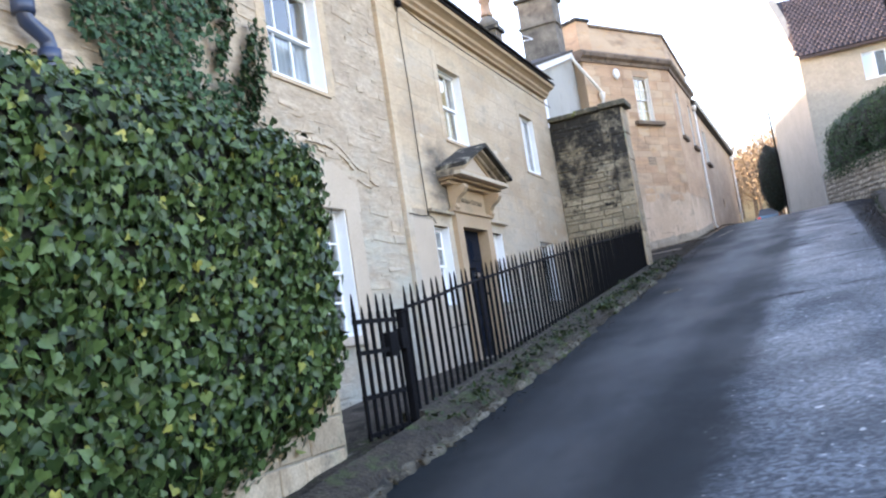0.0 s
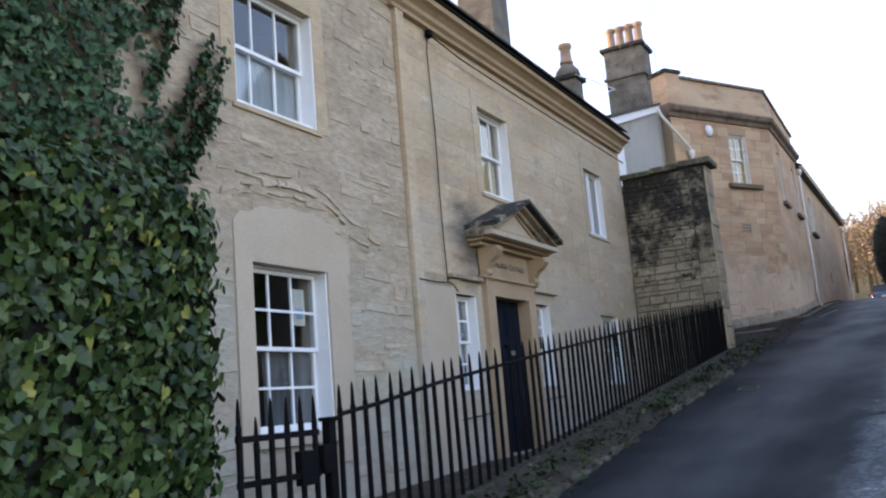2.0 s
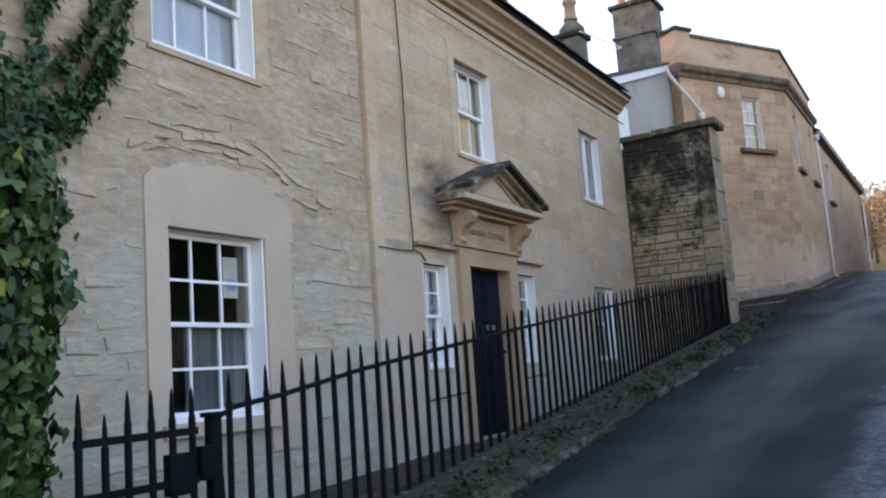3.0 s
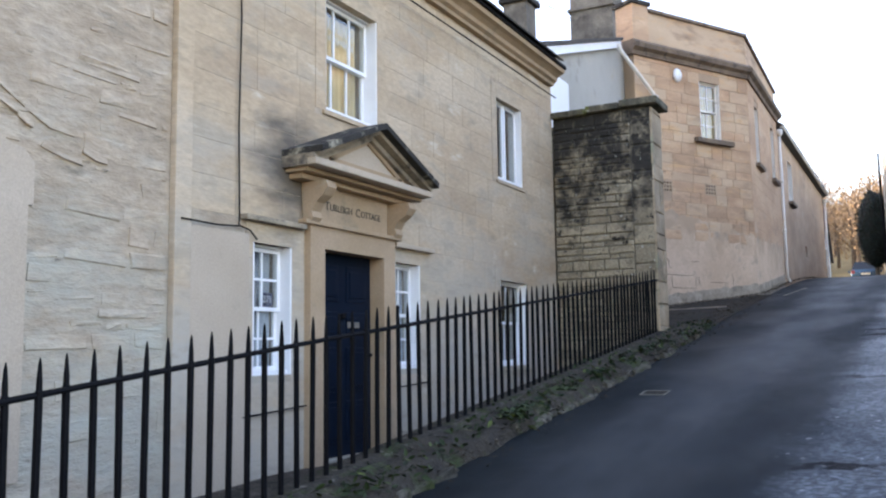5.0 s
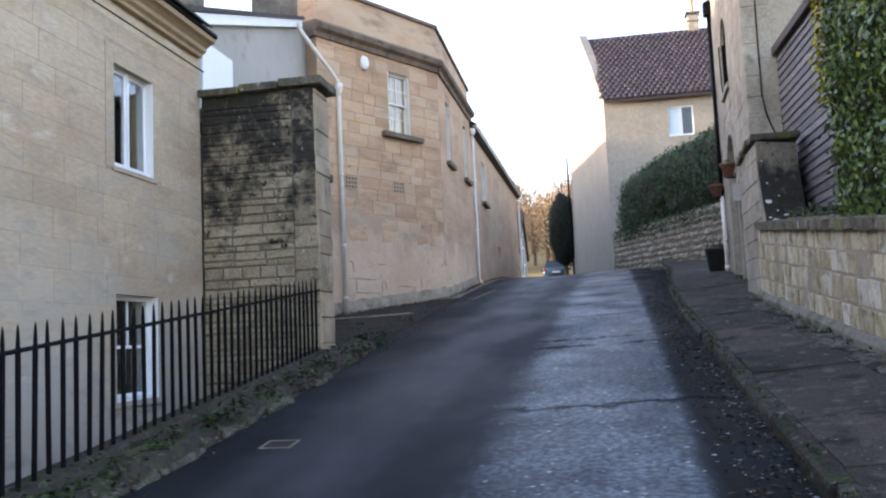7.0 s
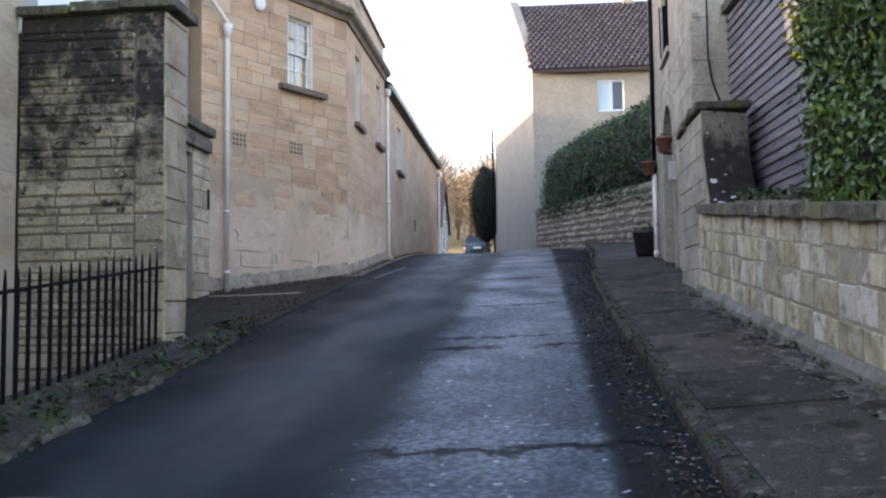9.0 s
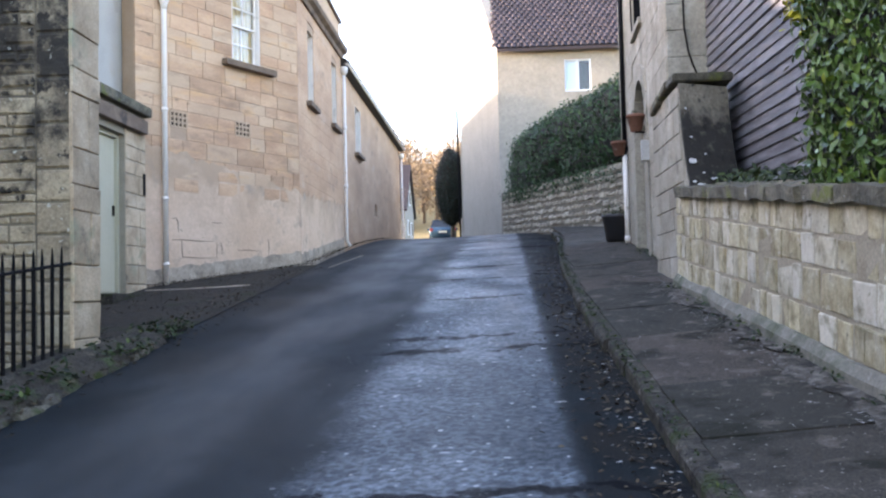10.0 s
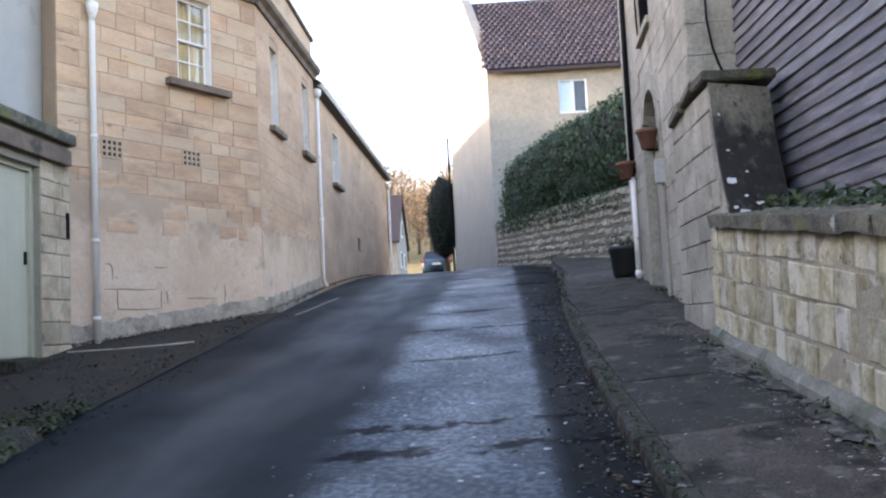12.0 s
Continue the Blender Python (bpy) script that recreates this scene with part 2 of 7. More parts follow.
M_PIEREND = mat("weathered_pier_stone", [(0.315, 0.235, 0.149), (0.473, 0.367, 0.243), (0.567, 0.465, 0.329)], 2.4, 40, 0.6, 0.95, rand=0.16, stain=[((0.10, 0.095, 0.07), 2.6, 0.58, 0.74), ((0.25, 0.26, 0.17), 1.7, 0.58, 0.72)], detail=0.3)
M_RWSTONE = mat("dry_rubble_wall", [(0.24, 0.21, 0.155), (0.34, 0.31, 0.24), (0.40, 0.37, 0.29)], 3.0, 40, 0.6, 0.95, rand=0.2, detail=0.25)
M_SLATE = mat("dark_stone_roof_tile", [(0.05, 0.045, 0.042), (0.09, 0.08, 0.07)], 3.0, 40, 0.6, 0.85, rand=0.2, island=0.25, stain=((0.16, 0.15, 0.11), 5, 0.66, 0.78), detail=0.35)
M_CLAYTILE = mat("brown_clay_roof_tile", [(0.024, 0.0195, 0.023), (0.042, 0.033, 0.036)], 1.6, 30, 0.5, 0.85, rand=0.2, island=0.35, stain=((0.085, 0.078, 0.064), 3, 0.62, 0.8), detail=0.3)
M_BOARD = mat("weathered_dark_weatherboard", [(0.078, 0.0749, 0.078), (0.14, 0.136, 0.142), (0.226, 0.22, 0.226)], 3.5, 40, 0.7, 0.62, rand=0.2, stretch=(6, 0.8, 6), detail=0.45)
M_WHITE = mat("white_painted_wood", [(0.76, 0.77, 0.78), (0.82, 0.83, 0.84)], 3, 60, 0.08, 0.45, detail=0.05)
M_PIPEWHITE = mat("cream_painted_pipe", [(0.70, 0.65, 0.58), (0.79, 0.745, 0.68)], 4, 50, 0.12, 0.5, stain=((0.34, 0.28, 0.2), 6, 0.63, 0.76), detail=0.1)
M_BLUEDOOR = mat("dark_blue_gloss_paint", [(0.0030, 0.0075, 0.0165), (0.0046, 0.0105, 0.022)], 3, 50, 0.06, 0.45, detail=0.1, spec=0.10)
M_SAGE = mat("sage_green_painted_door", [(0.449, 0.425, 0.301), (0.514, 0.48, 0.348)], 2.5, 40, 0.1, 0.55, detail=0.08)
M_IRON = mat("black_painted_iron", [(0.004, 0.004, 0.005), (0.008, 0.008, 0.009)], 6, 60, 0.2, 0.6, detail=0.2, stain=((0.012, 0.009, 0.008), 9, 0.68, 0.76), spec=0.07)
M_PIPEBLUE = plain("blue_black_plastic_pipe", (0.02, 0.035, 0.075), 0.35)
M_ROADEDGE = mat("gritty_old_pavement", [(0.0563, 0.0462, 0.0372), (0.0794, 0.0663, 0.0528), (0.109, 0.0912, 0.0732)], 1.6, 75, 1.0, 0.9, rand=0.22, tone=(0.040, 0.042, 0.034), stain=[((0.145, 0.125, 0.10), 5.0, 0.56, 0.70), ((0.028, 0.027, 0.020), 1.9, 0.52, 0.64), ((0.30, 0.28, 0.24), 30, 0.64, 0.69)], detail=0.75, dist=0.014, spec=0.10)
M_DUST = mat("pale_mortar_dust", [(0.055, 0.048, 0.038), (0.11, 0.098, 0.08), (0.22, 0.20, 0.168)], 9, 30, 1.0, 0.95, stain=((0.035, 0.031, 0.025), 4.0, 0.50, 0.58), detail=0.5, dist=0.03, spec=0.15)
M_TARMAC = mat("old_tarmac", [(0.0306, 0.0256, 0.0196), (0.0612, 0.0496, 0.0378)], 2.4, 40, 1.0, 0.9, stain=[((0.075, 0.062, 0.045), 4.0, 0.58, 0.72), ((0.03, 0.036, 0.016), 2.2, 0.56, 0.68)], detail=0.6, dist=0.02, spec=0.2)
M_NET = mat("grey_net_curtain", [(0.32, 0.35, 0.40), (0.44, 0.47, 0.52)], 3, 60, 0.1, 0.95, detail=0.1)
M_KERB = mat("worn_kerb_stone", [(0.030, 0.026, 0.020), (0.075, 0.065, 0.050)], 7, 22, 1.0, 0.92, rand=0.2, stain=[((0.034, 0.042, 0.014), 4.5, 0.52, 0.62), ((0.20, 0.18, 0.145), 10, 0.60, 0.68), ((0.015, 0.014, 0.011), 6, 0.56, 0.64)], detail=0.6, dist=0.03, spec=0.2)
M_EDGING = mat("mossy_edging_stone", [(0.055, 0.048, 0.034), (0.12, 0.106, 0.078), (0.19, 0.17, 0.13)], 5, 24, 1.0, 0.93, rand=0.25, stain=[((0.045, 0.058, 0.018), 4.0, 0.52, 0.64), ((0.025, 0.022, 0.016), 6, 0.58, 0.66)], detail=0.5, dist=0.02, spec=0.2)
M_EARTH = mat("damp_verge_earth", [(0.024, 0.018, 0.012), (0.0744, 0.06, 0.0396)], 4, 26, 1.0, 0.95, stain=[((0.05, 0.075, 0.018), 2.5, 0.54, 0.66), ((0.17, 0.14, 0.09), 8, 0.62, 0.70)], detail=0.6, dist=0.04)
M_GRASS = mat("dry_winter_grass", [(0.16, 0.13, 0.045), (0.30, 0.22, 0.09)], 0.3, 8, 0.6, 0.95, detail=0.3, dist=0.05)
M_DARK = mat("dim_plaster", [(0.20, 0.18, 0.15), (0.24, 0.21, 0.18)], 1.0, 20, 0.1, 0.9, detail=0.1)
M_CURTAIN = mat("pale_curtain_cloth", [(0.55, 0.52, 0.46), (0.66, 0.63, 0.57)], 3, 60, 0.2, 0.95, detail=0.1)
# ochre cloth: a golden window reflection put into the curtain colour
M_REFLECTCURTAIN = mat("ochre_curtain_cloth", [(0.55, 0.40, 0.20), (0.68, 0.52, 0.30)], 3, 60, 0.2, 0.95, detail=0.1)
M_LETTER = plain("grey_cut_lettering", (0.075, 0.062, 0.045), 0.85)
M_STEEL = plain("brushed_steel", (0.62, 0.62, 0.60), 0.3, 0.9)
M_POT = mat("terracotta", [(0.13, 0.054, 0.0324), (0.187, 0.09, 0.0576)], 6, 50, 0.3, 0.85, detail=0.2, stain=((0.28, 0.24, 0.2), 7, 0.60, 0.75))
M_CHPOT = mat("buff_chimney_pot", [(0.33, 0.20, 0.13), (0.42, 0.29, 0.20)], 5, 40, 0.3, 0.9, rand=0.2, detail=0.2, stain=((0.08, 0.07, 0.06), 5, 0.6, 0.75))
M_BLACKPOT = plain("black_planter_plastic", (0.012, 0.012, 0.013), 0.5)
M_BARK = mat("ivy_stem_bark", [(0.09, 0.065, 0.045), (0.16, 0.12, 0.08)], 10, 60, 0.6, 0.9)
M_GLASS = glass_mat()
M_CARPAINT = plain("blue_grey_car_paint", (0.035, 0.075, 0.115), 0.25, 0.3)
M_CARGLASS = plain("dark_car_glass", (0.02, 0.025, 0.03), 0.08)
M_RUBBER = plain("black_rubber", (0.015, 0.015, 0.015), 0.8)
M_CHROME = plain("grey_alloy", (0.5, 0.5, 0.52), 0.3, 0.9)
M_REDLAMP = plain("red_lamp_lens", (0.35, 0.02, 0.02), 0.2)
M_PLATE = plain("number_plate", (0.75, 0.72, 0.55), 0.5)


def leaf_mat(name, c_dark, c_mid, c_light, light_at=0.86, rough=0.55):
    m = bpy.data.materials.new(name)
    m.use_nodes = True
    n, l = m.node_tree.nodes, m.node_tree.links
    p = n["Principled BSDF"]
    geo = n.new("ShaderNodeNewGeometry")
    ramp = n.new("ShaderNodeValToRGB")
    e = ramp.color_ramp.elements
    e[0].position, e[0].color = 0.0, (*c_dark, 1)
    e[1].position, e[1].color = 1.0, (*c_light, 1)
    k = e.new(light_at)
    k.color = (*c_mid, 1)
    l.new(geo.outputs["Random Per Island"], ramp.inputs[0])
    no = n.new("ShaderNodeTexNoise")
    no.inputs["Scale"].default_value = 45
    l.new(geo.outputs["Position"], no.inputs["Vector"])
    mx = n.new("ShaderNodeMix")
    mx.data_type, mx.blend_type = "RGBA", "MULTIPLY"
    mx.inputs["Factor"].default_value = 0.5
    l.new(ramp.outputs[0], mx.inputs["A"])
    l.new(no.outputs["Fac"], mx.inputs["B"])
    l.new(mx.outputs["Result"], p.inputs["Base Color"])
    p.inputs["Roughness"].default_value = rough
    p.inputs["Specular IOR Level"].default_value = 0.22
    return m


M_IVY = leaf_mat("ivy_leaves", (0.008, 0.024, 0.006), (0.10, 0.165, 0.05), (0.38, 0.36, 0.08), 0.955, 0.36)
M_WALLIVY = leaf_mat("small_ivy_leaves", (0.012, 0.040, 0.018), (0.062, 0.135, 0.055), (0.15, 0.19, 0.09), 0.92)
M_LAUREL = leaf_mat("laurel_leaves", (0.03, 0.068, 0.014), (0.12, 0.205, 0.04), (0.34, 0.40, 0.05), 0.955, 0.3)
M_DARKHEDGE = leaf_mat("dark_evergreen_leaves", (0.009, 0.032, 0.010), (0.026, 0.082, 0.022), (0.065, 0.14, 0.038), 0.9)
M_YEW = leaf_mat("yew_needles", (0.006, 0.015, 0.010), (0.015, 0.03, 0.018), (0.03, 0.05, 0.03), 0.9, 0.6)
M_WOOD_FAR = leaf_mat("golden_winter_twigs", (0.27, 0.195, 0.12), (0.34, 0.25, 0.155), (0.40, 0.31, 0.20), 0.7, 0.95)
M_LITTER = leaf_mat("fallen_leaves", (0.04, 0.028, 0.016), (0.11, 0.08, 0.045), (0.24, 0.19, 0.12), 0.85, 0.8)
M_CHALK = leaf_mat("pale_grit_chips", (0.20, 0.19, 0.165), (0.36, 0.34, 0.30), (0.6, 0.58, 0.54), 0.8, 0.8)
M_WEED = leaf_mat("verge_weeds", (0.014, 0.026, 0.009), (0.045, 0.072, 0.020), (0.13, 0.16, 0.04), 0.88, 0.6)
# solid core, near black so its colour gives the shade between leaves
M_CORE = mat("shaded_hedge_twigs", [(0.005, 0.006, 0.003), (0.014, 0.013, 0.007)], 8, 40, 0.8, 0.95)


def road_mat():
    """Wet asphalt: a smooth dark lane, an older gritty strip that has worn pale, some sky sheen in its blue colour, tar
    joints.
    """
    m = mat("wet_asphalt", [(0.0080, 0.0116, 0.0132), (0.0118, 0.0165, 0.0186), (0.019, 0.0255, 0.029)], 0.9, 90, 0.7, 0.42, detail=0.4, dist=0.007)
    n, l = m.node_tree.nodes, m.node_tree.links
    p = n["Principled BSDF"]
    geo = next(k for k in n if k.bl_idname == "ShaderNodeNewGeometry")
    sep = n.new("ShaderNodeSeparateXYZ")
    l.new(geo.outputs["Position"], sep.inputs[0])

    def node(op, a, b=None, c=None):
        k = n.new("ShaderNodeMath")
        k.operation = op
        for i, v in enumerate((a, b, c)):
            if isinstance(v, (int, float)):
                k.inputs[i].default_value = v
            elif v is not None:
                l.new(v, k.inputs[i])
        return k.outputs[0]

    def noise_of(sc, det=4.0, stretch=None):
        t = n.new("ShaderNodeTexNoise")
        t.inputs["Scale"].default_value, t.inputs["Detail"].default_value = sc, det
        mp = n.new("ShaderNodeMapping")
        mp.inputs["Scale"].default_value = stretch or (1, 1, 1)
        l.new(geo.outputs["Position"], mp.inputs[0])
        l.new(mp.outputs[0], t.inputs["Vector"])
        return t.outputs["Fac"]

    def smooth(v, a, b):
        r = n.new("ShaderNodeMapRange")
        r.interpolation_type = "SMOOTHSTEP"
        r.inputs["From Min"].default_value, r.inputs["From Max"].default_value = a, b
        l.new(v, r.inputs["Value"])
        return r.outputs["Result"]

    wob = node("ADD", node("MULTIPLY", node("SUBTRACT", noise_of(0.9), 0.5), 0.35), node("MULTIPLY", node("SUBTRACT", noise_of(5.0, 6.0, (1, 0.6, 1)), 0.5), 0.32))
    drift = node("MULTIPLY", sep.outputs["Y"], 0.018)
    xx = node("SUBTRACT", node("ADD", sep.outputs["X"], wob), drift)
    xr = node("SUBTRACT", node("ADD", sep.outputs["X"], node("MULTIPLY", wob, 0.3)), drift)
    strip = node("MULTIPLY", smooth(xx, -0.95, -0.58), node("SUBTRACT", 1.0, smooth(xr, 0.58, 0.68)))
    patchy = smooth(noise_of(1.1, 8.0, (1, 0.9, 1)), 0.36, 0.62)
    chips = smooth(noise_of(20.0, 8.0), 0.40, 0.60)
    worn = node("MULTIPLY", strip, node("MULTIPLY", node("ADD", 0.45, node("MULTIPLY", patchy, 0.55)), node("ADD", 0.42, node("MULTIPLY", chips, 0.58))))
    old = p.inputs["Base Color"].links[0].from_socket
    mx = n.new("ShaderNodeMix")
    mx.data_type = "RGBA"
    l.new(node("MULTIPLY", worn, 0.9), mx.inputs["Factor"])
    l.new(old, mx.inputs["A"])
    # pale worn grit; its blue cast puts part of the sky's sheen into colour
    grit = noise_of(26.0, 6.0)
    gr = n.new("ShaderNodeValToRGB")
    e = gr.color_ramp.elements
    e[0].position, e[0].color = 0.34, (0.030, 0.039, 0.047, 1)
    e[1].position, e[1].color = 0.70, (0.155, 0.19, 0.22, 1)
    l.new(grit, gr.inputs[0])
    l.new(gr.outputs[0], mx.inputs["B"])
    # brown leaf mush by the kerb
    edge = node("MULTIPLY", smooth(xr, 0.62, 0.80), smooth(noise_of(1.8), 0.35, 0.6))
    mx2 = n.new("ShaderNodeMix")
    mx2.data_type = "RGBA"
    l.new(edge, mx2.inputs["Factor"])
    l.new(mx.outputs["Result"], mx2.inputs["A"])
    mx2.inputs["B"].default_value = (0.014, 0.013, 0.0115, 1)
    # lime specks
    speck = smooth(noise_of(13.0, 1.0), 0.725, 0.75)
    mx3 = n.new("ShaderNodeMix")
    mx3.data_type = "RGBA"
    l.new(node("MULTIPLY", node("MULTIPLY", speck, smooth(xx, -1.1, -0.5)), 0.8), mx3.inputs["Factor"])
    l.new(mx2.outputs["Result"], mx3.inputs["A"])
    mx3.inputs["B"].default_value = (0.42, 0.42, 0.40, 1)
    # ragged tar seams across the lane
    seam = None
    for ys, half in ((11.9, 0.05), (15.6, 0.06), (19.35, 0.10), (20.0, 0.06), (22.9, 0.10), (25.2, 0.07), (27.2, 0.14), (29.3, 0.1), (31.5, 0.16), (34.5, 0.2)):
        off = node("ABSOLUTE", node("ADD", node("SUBTRACT", sep.outputs["Y"], ys), node("MULTIPLY", node("SUBTRACT", noise_of(4.0, 6.0), 0.5), 0.55)))
        s1 = node("SUBTRACT", 1.0, smooth(off, half * 0.6, half * 1.4))
        seam = s1 if seam is None else node("MAXIMUM", seam, s1)
    seam = node("MULTIPLY", seam, node("MULTIPLY", smooth(noise_of(2.3), 0.40, 0.50), smooth(xx, -1.0, -0.7)))
    mx4 = n.new("ShaderNodeMix")
    mx4.data_type = "RGBA"
    l.new(seam, mx4.inputs["Factor"])
    l.new(mx3.outputs["Result"], mx4.inputs["A"])
    mx4.inputs["B"].default_value = (0.012, 0.012, 0.013, 1)
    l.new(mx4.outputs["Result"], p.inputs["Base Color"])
    damp = smooth(noise_of(0.8, 5.0, (1, 0.45, 1)), 0.35, 0.65)
    l.new(node("SUBTRACT", node("ADD", 0.52, node("MULTIPLY", damp, 0.15)), node("MULTIPLY", worn, 0.16)), p.inputs["Roughness"])
    lane = node("MULTIPLY", node("MULTIPLY", smooth(xx, -2.75, -2.2), node("SUBTRACT", 1.0, smooth(xx, -1.75, -1.25))), node("ADD", 0.13, node("MULTIPLY", smooth(noise_of(1.3, 7.0, (1.6, 0.3, 1)), 0.35, 0.62), 0.18)))
    tarred = node("SUBTRACT", 1.0, node("MULTIPLY", seam, 0.9))
    gutter = node("SUBTRACT", 1.0, node("MULTIPLY", smooth(xr, 0.62, 0.74), 0.75))
    l.new(node("MULTIPLY", node("MULTIPLY", node("ADD", node("ADD", 0.10, lane), node("MULTIPLY", worn, 0.26)), tarred), gutter), p.inputs["Specular IOR Level"])
    return m


M_ROAD = road_mat()


# ---- building helpers ----
def part(name, bm, material, parent=None, label="", smooth_it=False):
    me = bpy.data.meshes.new(name)
    bmesh.ops.recalc_face_normals(bm, faces=bm.faces)
    bm.to_mesh(me)
    bm.free()
    if smooth_it:
        for f in me.polygons:
            f.use_smooth = True
    me.materials.append(material)
    ob = new(name, me)
    ob.parent = parent
    if label:
        ob["label"] = label
    return ob


def shared(name, me, parent, loc, rz=0.0):
    ob = new(name, me)
    ob.parent = parent
    ob.location = loc
    ob.rotation_euler[2] = rz
    return ob


def thing(name, m, label, category, group="", kind=""):
    ob = new(name)
    ob.matrix_world = m
    return tagged(ob, label, category, group, kind)


def boxes(*list_of):
    bm = bmesh.new()
    for b in list_of:
        add_box(bm, *b)
    return bm


def add_box(bm, x0, x1, y0, y1, z0, z1, bevel=0.0):
    vs = [bm.verts.new(p) for p in ((x0, y0, z0), (x1, y0, z0), (x1, y1, z0), (x0, y1, z0), (x0, y0, z1), (x1, y0, z1), (x1, y1, z1), (x0, y1, z1))]
    fs = [bm.faces.new([vs[i] for i in q]) for q in ((3, 2, 1, 0), (4, 5, 6, 7), (0, 1, 5, 4), (1, 2, 6, 5), (2, 3, 7, 6), (3, 0, 4, 7))]
    if bevel:
        es = list({e for f in fs for e in f.edges})
        bmesh.ops.bevel(bm, geom=es, offset=bevel, segments=2, affect="EDGES", profile=0.6)
    return vs


def add_prism(bm, outline, y0, y1):
    """Extrude an outline of (x, z) from y0 to y1."""
    a = [bm.verts.new((x, y0, z)) for x, z in outline]
    b = [bm.verts.new((x, y1, z)) for x, z in outline]
    bm.faces.new(a)
    bm.faces.new(b[::-1])
    for i in range(len(a)):
        j = (i + 1) % len(a)
        bm.faces.new((a[i], b[i], b[j], a[j]))


def add_run(bm, profile, u0, u1):
    """Extrude a moulding profile of (depth, z) along x."""
    a = [bm.verts.new((u0, d, z)) for d, z in profile]
    b = [bm.verts.new((u1, d, z)) for d, z in profile]
    bm.faces.new(a)
    bm.faces.new(b[::-1])
    for i in range(len(a)):
        j = (i + 1) % len(a)
        bm.faces.new((a[i], b[i], b[j], a[j]))


def add_tube(bm, pts, r, seg=10):
    """A round bar along points; r may be a list."""
    pts = [Vector(p) for p in pts]
    rs = r if isinstance(r, (list, tuple)) else [r] * len(pts)
    rings = []
    for i, p in enumerate(pts):
        d = (pts[min(i + 1, len(pts) - 1)] - pts[max(i - 1, 0)]).normalized()
        side = d.cross(Vector((0, 0, 1)) if abs(d.z) < 0.9 else Vector((1, 0, 0))).normalized()
        up = side.cross(d)
        rings.append([bm.verts.new(p + rs[i] * (math.cos(2 * math.pi * k / seg) * side + math.sin(2 * math.pi * k / seg) * up)) for k in range(seg)])
    for a, b in zip(rings, rings[1:]):
        for k in range(seg):
            bm.faces.new((a[k], a[(k + 1) % seg], b[(k + 1) % seg], b[k]))
    bm.faces.new(rings[0][::-1])
    bm.faces.new(rings[-1])


def add_lathe(bm, c, profile, seg=16):
    """Turn (radius, z) round the upright through c."""
    rings = [[bm.verts.new((c[0] + r * math.cos(2 * math.pi * k / seg), c[1] + r * math.sin(2 * math.pi * k / seg), c[2] + z)) for k in range(seg)] for r, z in profile]
    for a, b in zip(rings, rings[1:]):
        for k in range(seg):
            bm.faces.new((a[k], a[(k + 1) % seg], b[(k + 1) % seg], b[k]))
    bm.faces.new(rings[0][::-1])
    bm.faces.new(rings[-1])


def wall_bm(u0, u1, z0, z1, thick, holes=(), d0=0.0):
    """One welded wall along x from u0 to u1, its face at depth d0, with openings that go through it."""
    bm = bmesh.new()
    us = [u for u in sorted({u0, u1, *[h[0] for h in holes], *[h[1] for h in holes]}) if u0 <= u <= u1]
    zs = [z for z in sorted({z0, z1, *[h[2] for h in holes], *[h[3] for h in holes]}) if z0 <= z <= z1]
    grid_v = {(i, k, s): bm.verts.new((u, d0 + s * thick, z)) for i, u in enumerate(us) for k, z in enumerate(zs) for s in (0, 1)}

    def solid(i, k):
        if not (0 <= i < len(us) - 1 and 0 <= k < len(zs) - 1):
            return False
        mu, mz = (us[i] + us[i + 1]) / 2, (zs[k] + zs[k + 1]) / 2
        return not any(h[0] < mu < h[1] and h[2] < mz < h[3] for h in holes)

    for i in range(len(us) - 1):
        for k in range(len(zs) - 1):
            if not solid(i, k):
                continue
            for s in (0, 1):
                bm.faces.new([grid_v[q] for q in ((i, k, s), (i + 1, k, s), (i + 1, k + 1, s), (i, k + 1, s))])
            for di, dk, a, b in ((-1, 0, (i, k), (i, k + 1)), (1, 0, (i + 1, k), (i + 1, k + 1)), (0, -1, (i, k), (i + 1, k)), (0, 1, (i, k + 1), (i + 1, k + 1))):
                if not solid(i + di, k + dk):
                    bm.faces.new([grid_v[q] for q in ((*a, 0), (*b, 0), (*b, 1), (*a, 1))])
    for v in [v for v in bm.verts if not v.link_faces]:
        bm.verts.remove(v)
    return bm


def pieces(name, list_of, material, parent, label=""):
    """One object for each box."""
    return [part(name, boxes(b), material, parent, label) for b in list_of]


def frame_of(p0, p1, z=0.0):
    """Pose of a wall from p0 to p1: x along it, y into it, its face to the right of the way."""
    return pose(p0[0], p0[1], z, 0, 0, math.degrees(math.atan2(p1[1] - p0[1], p1[0] - p0[0])))


STONES = {}


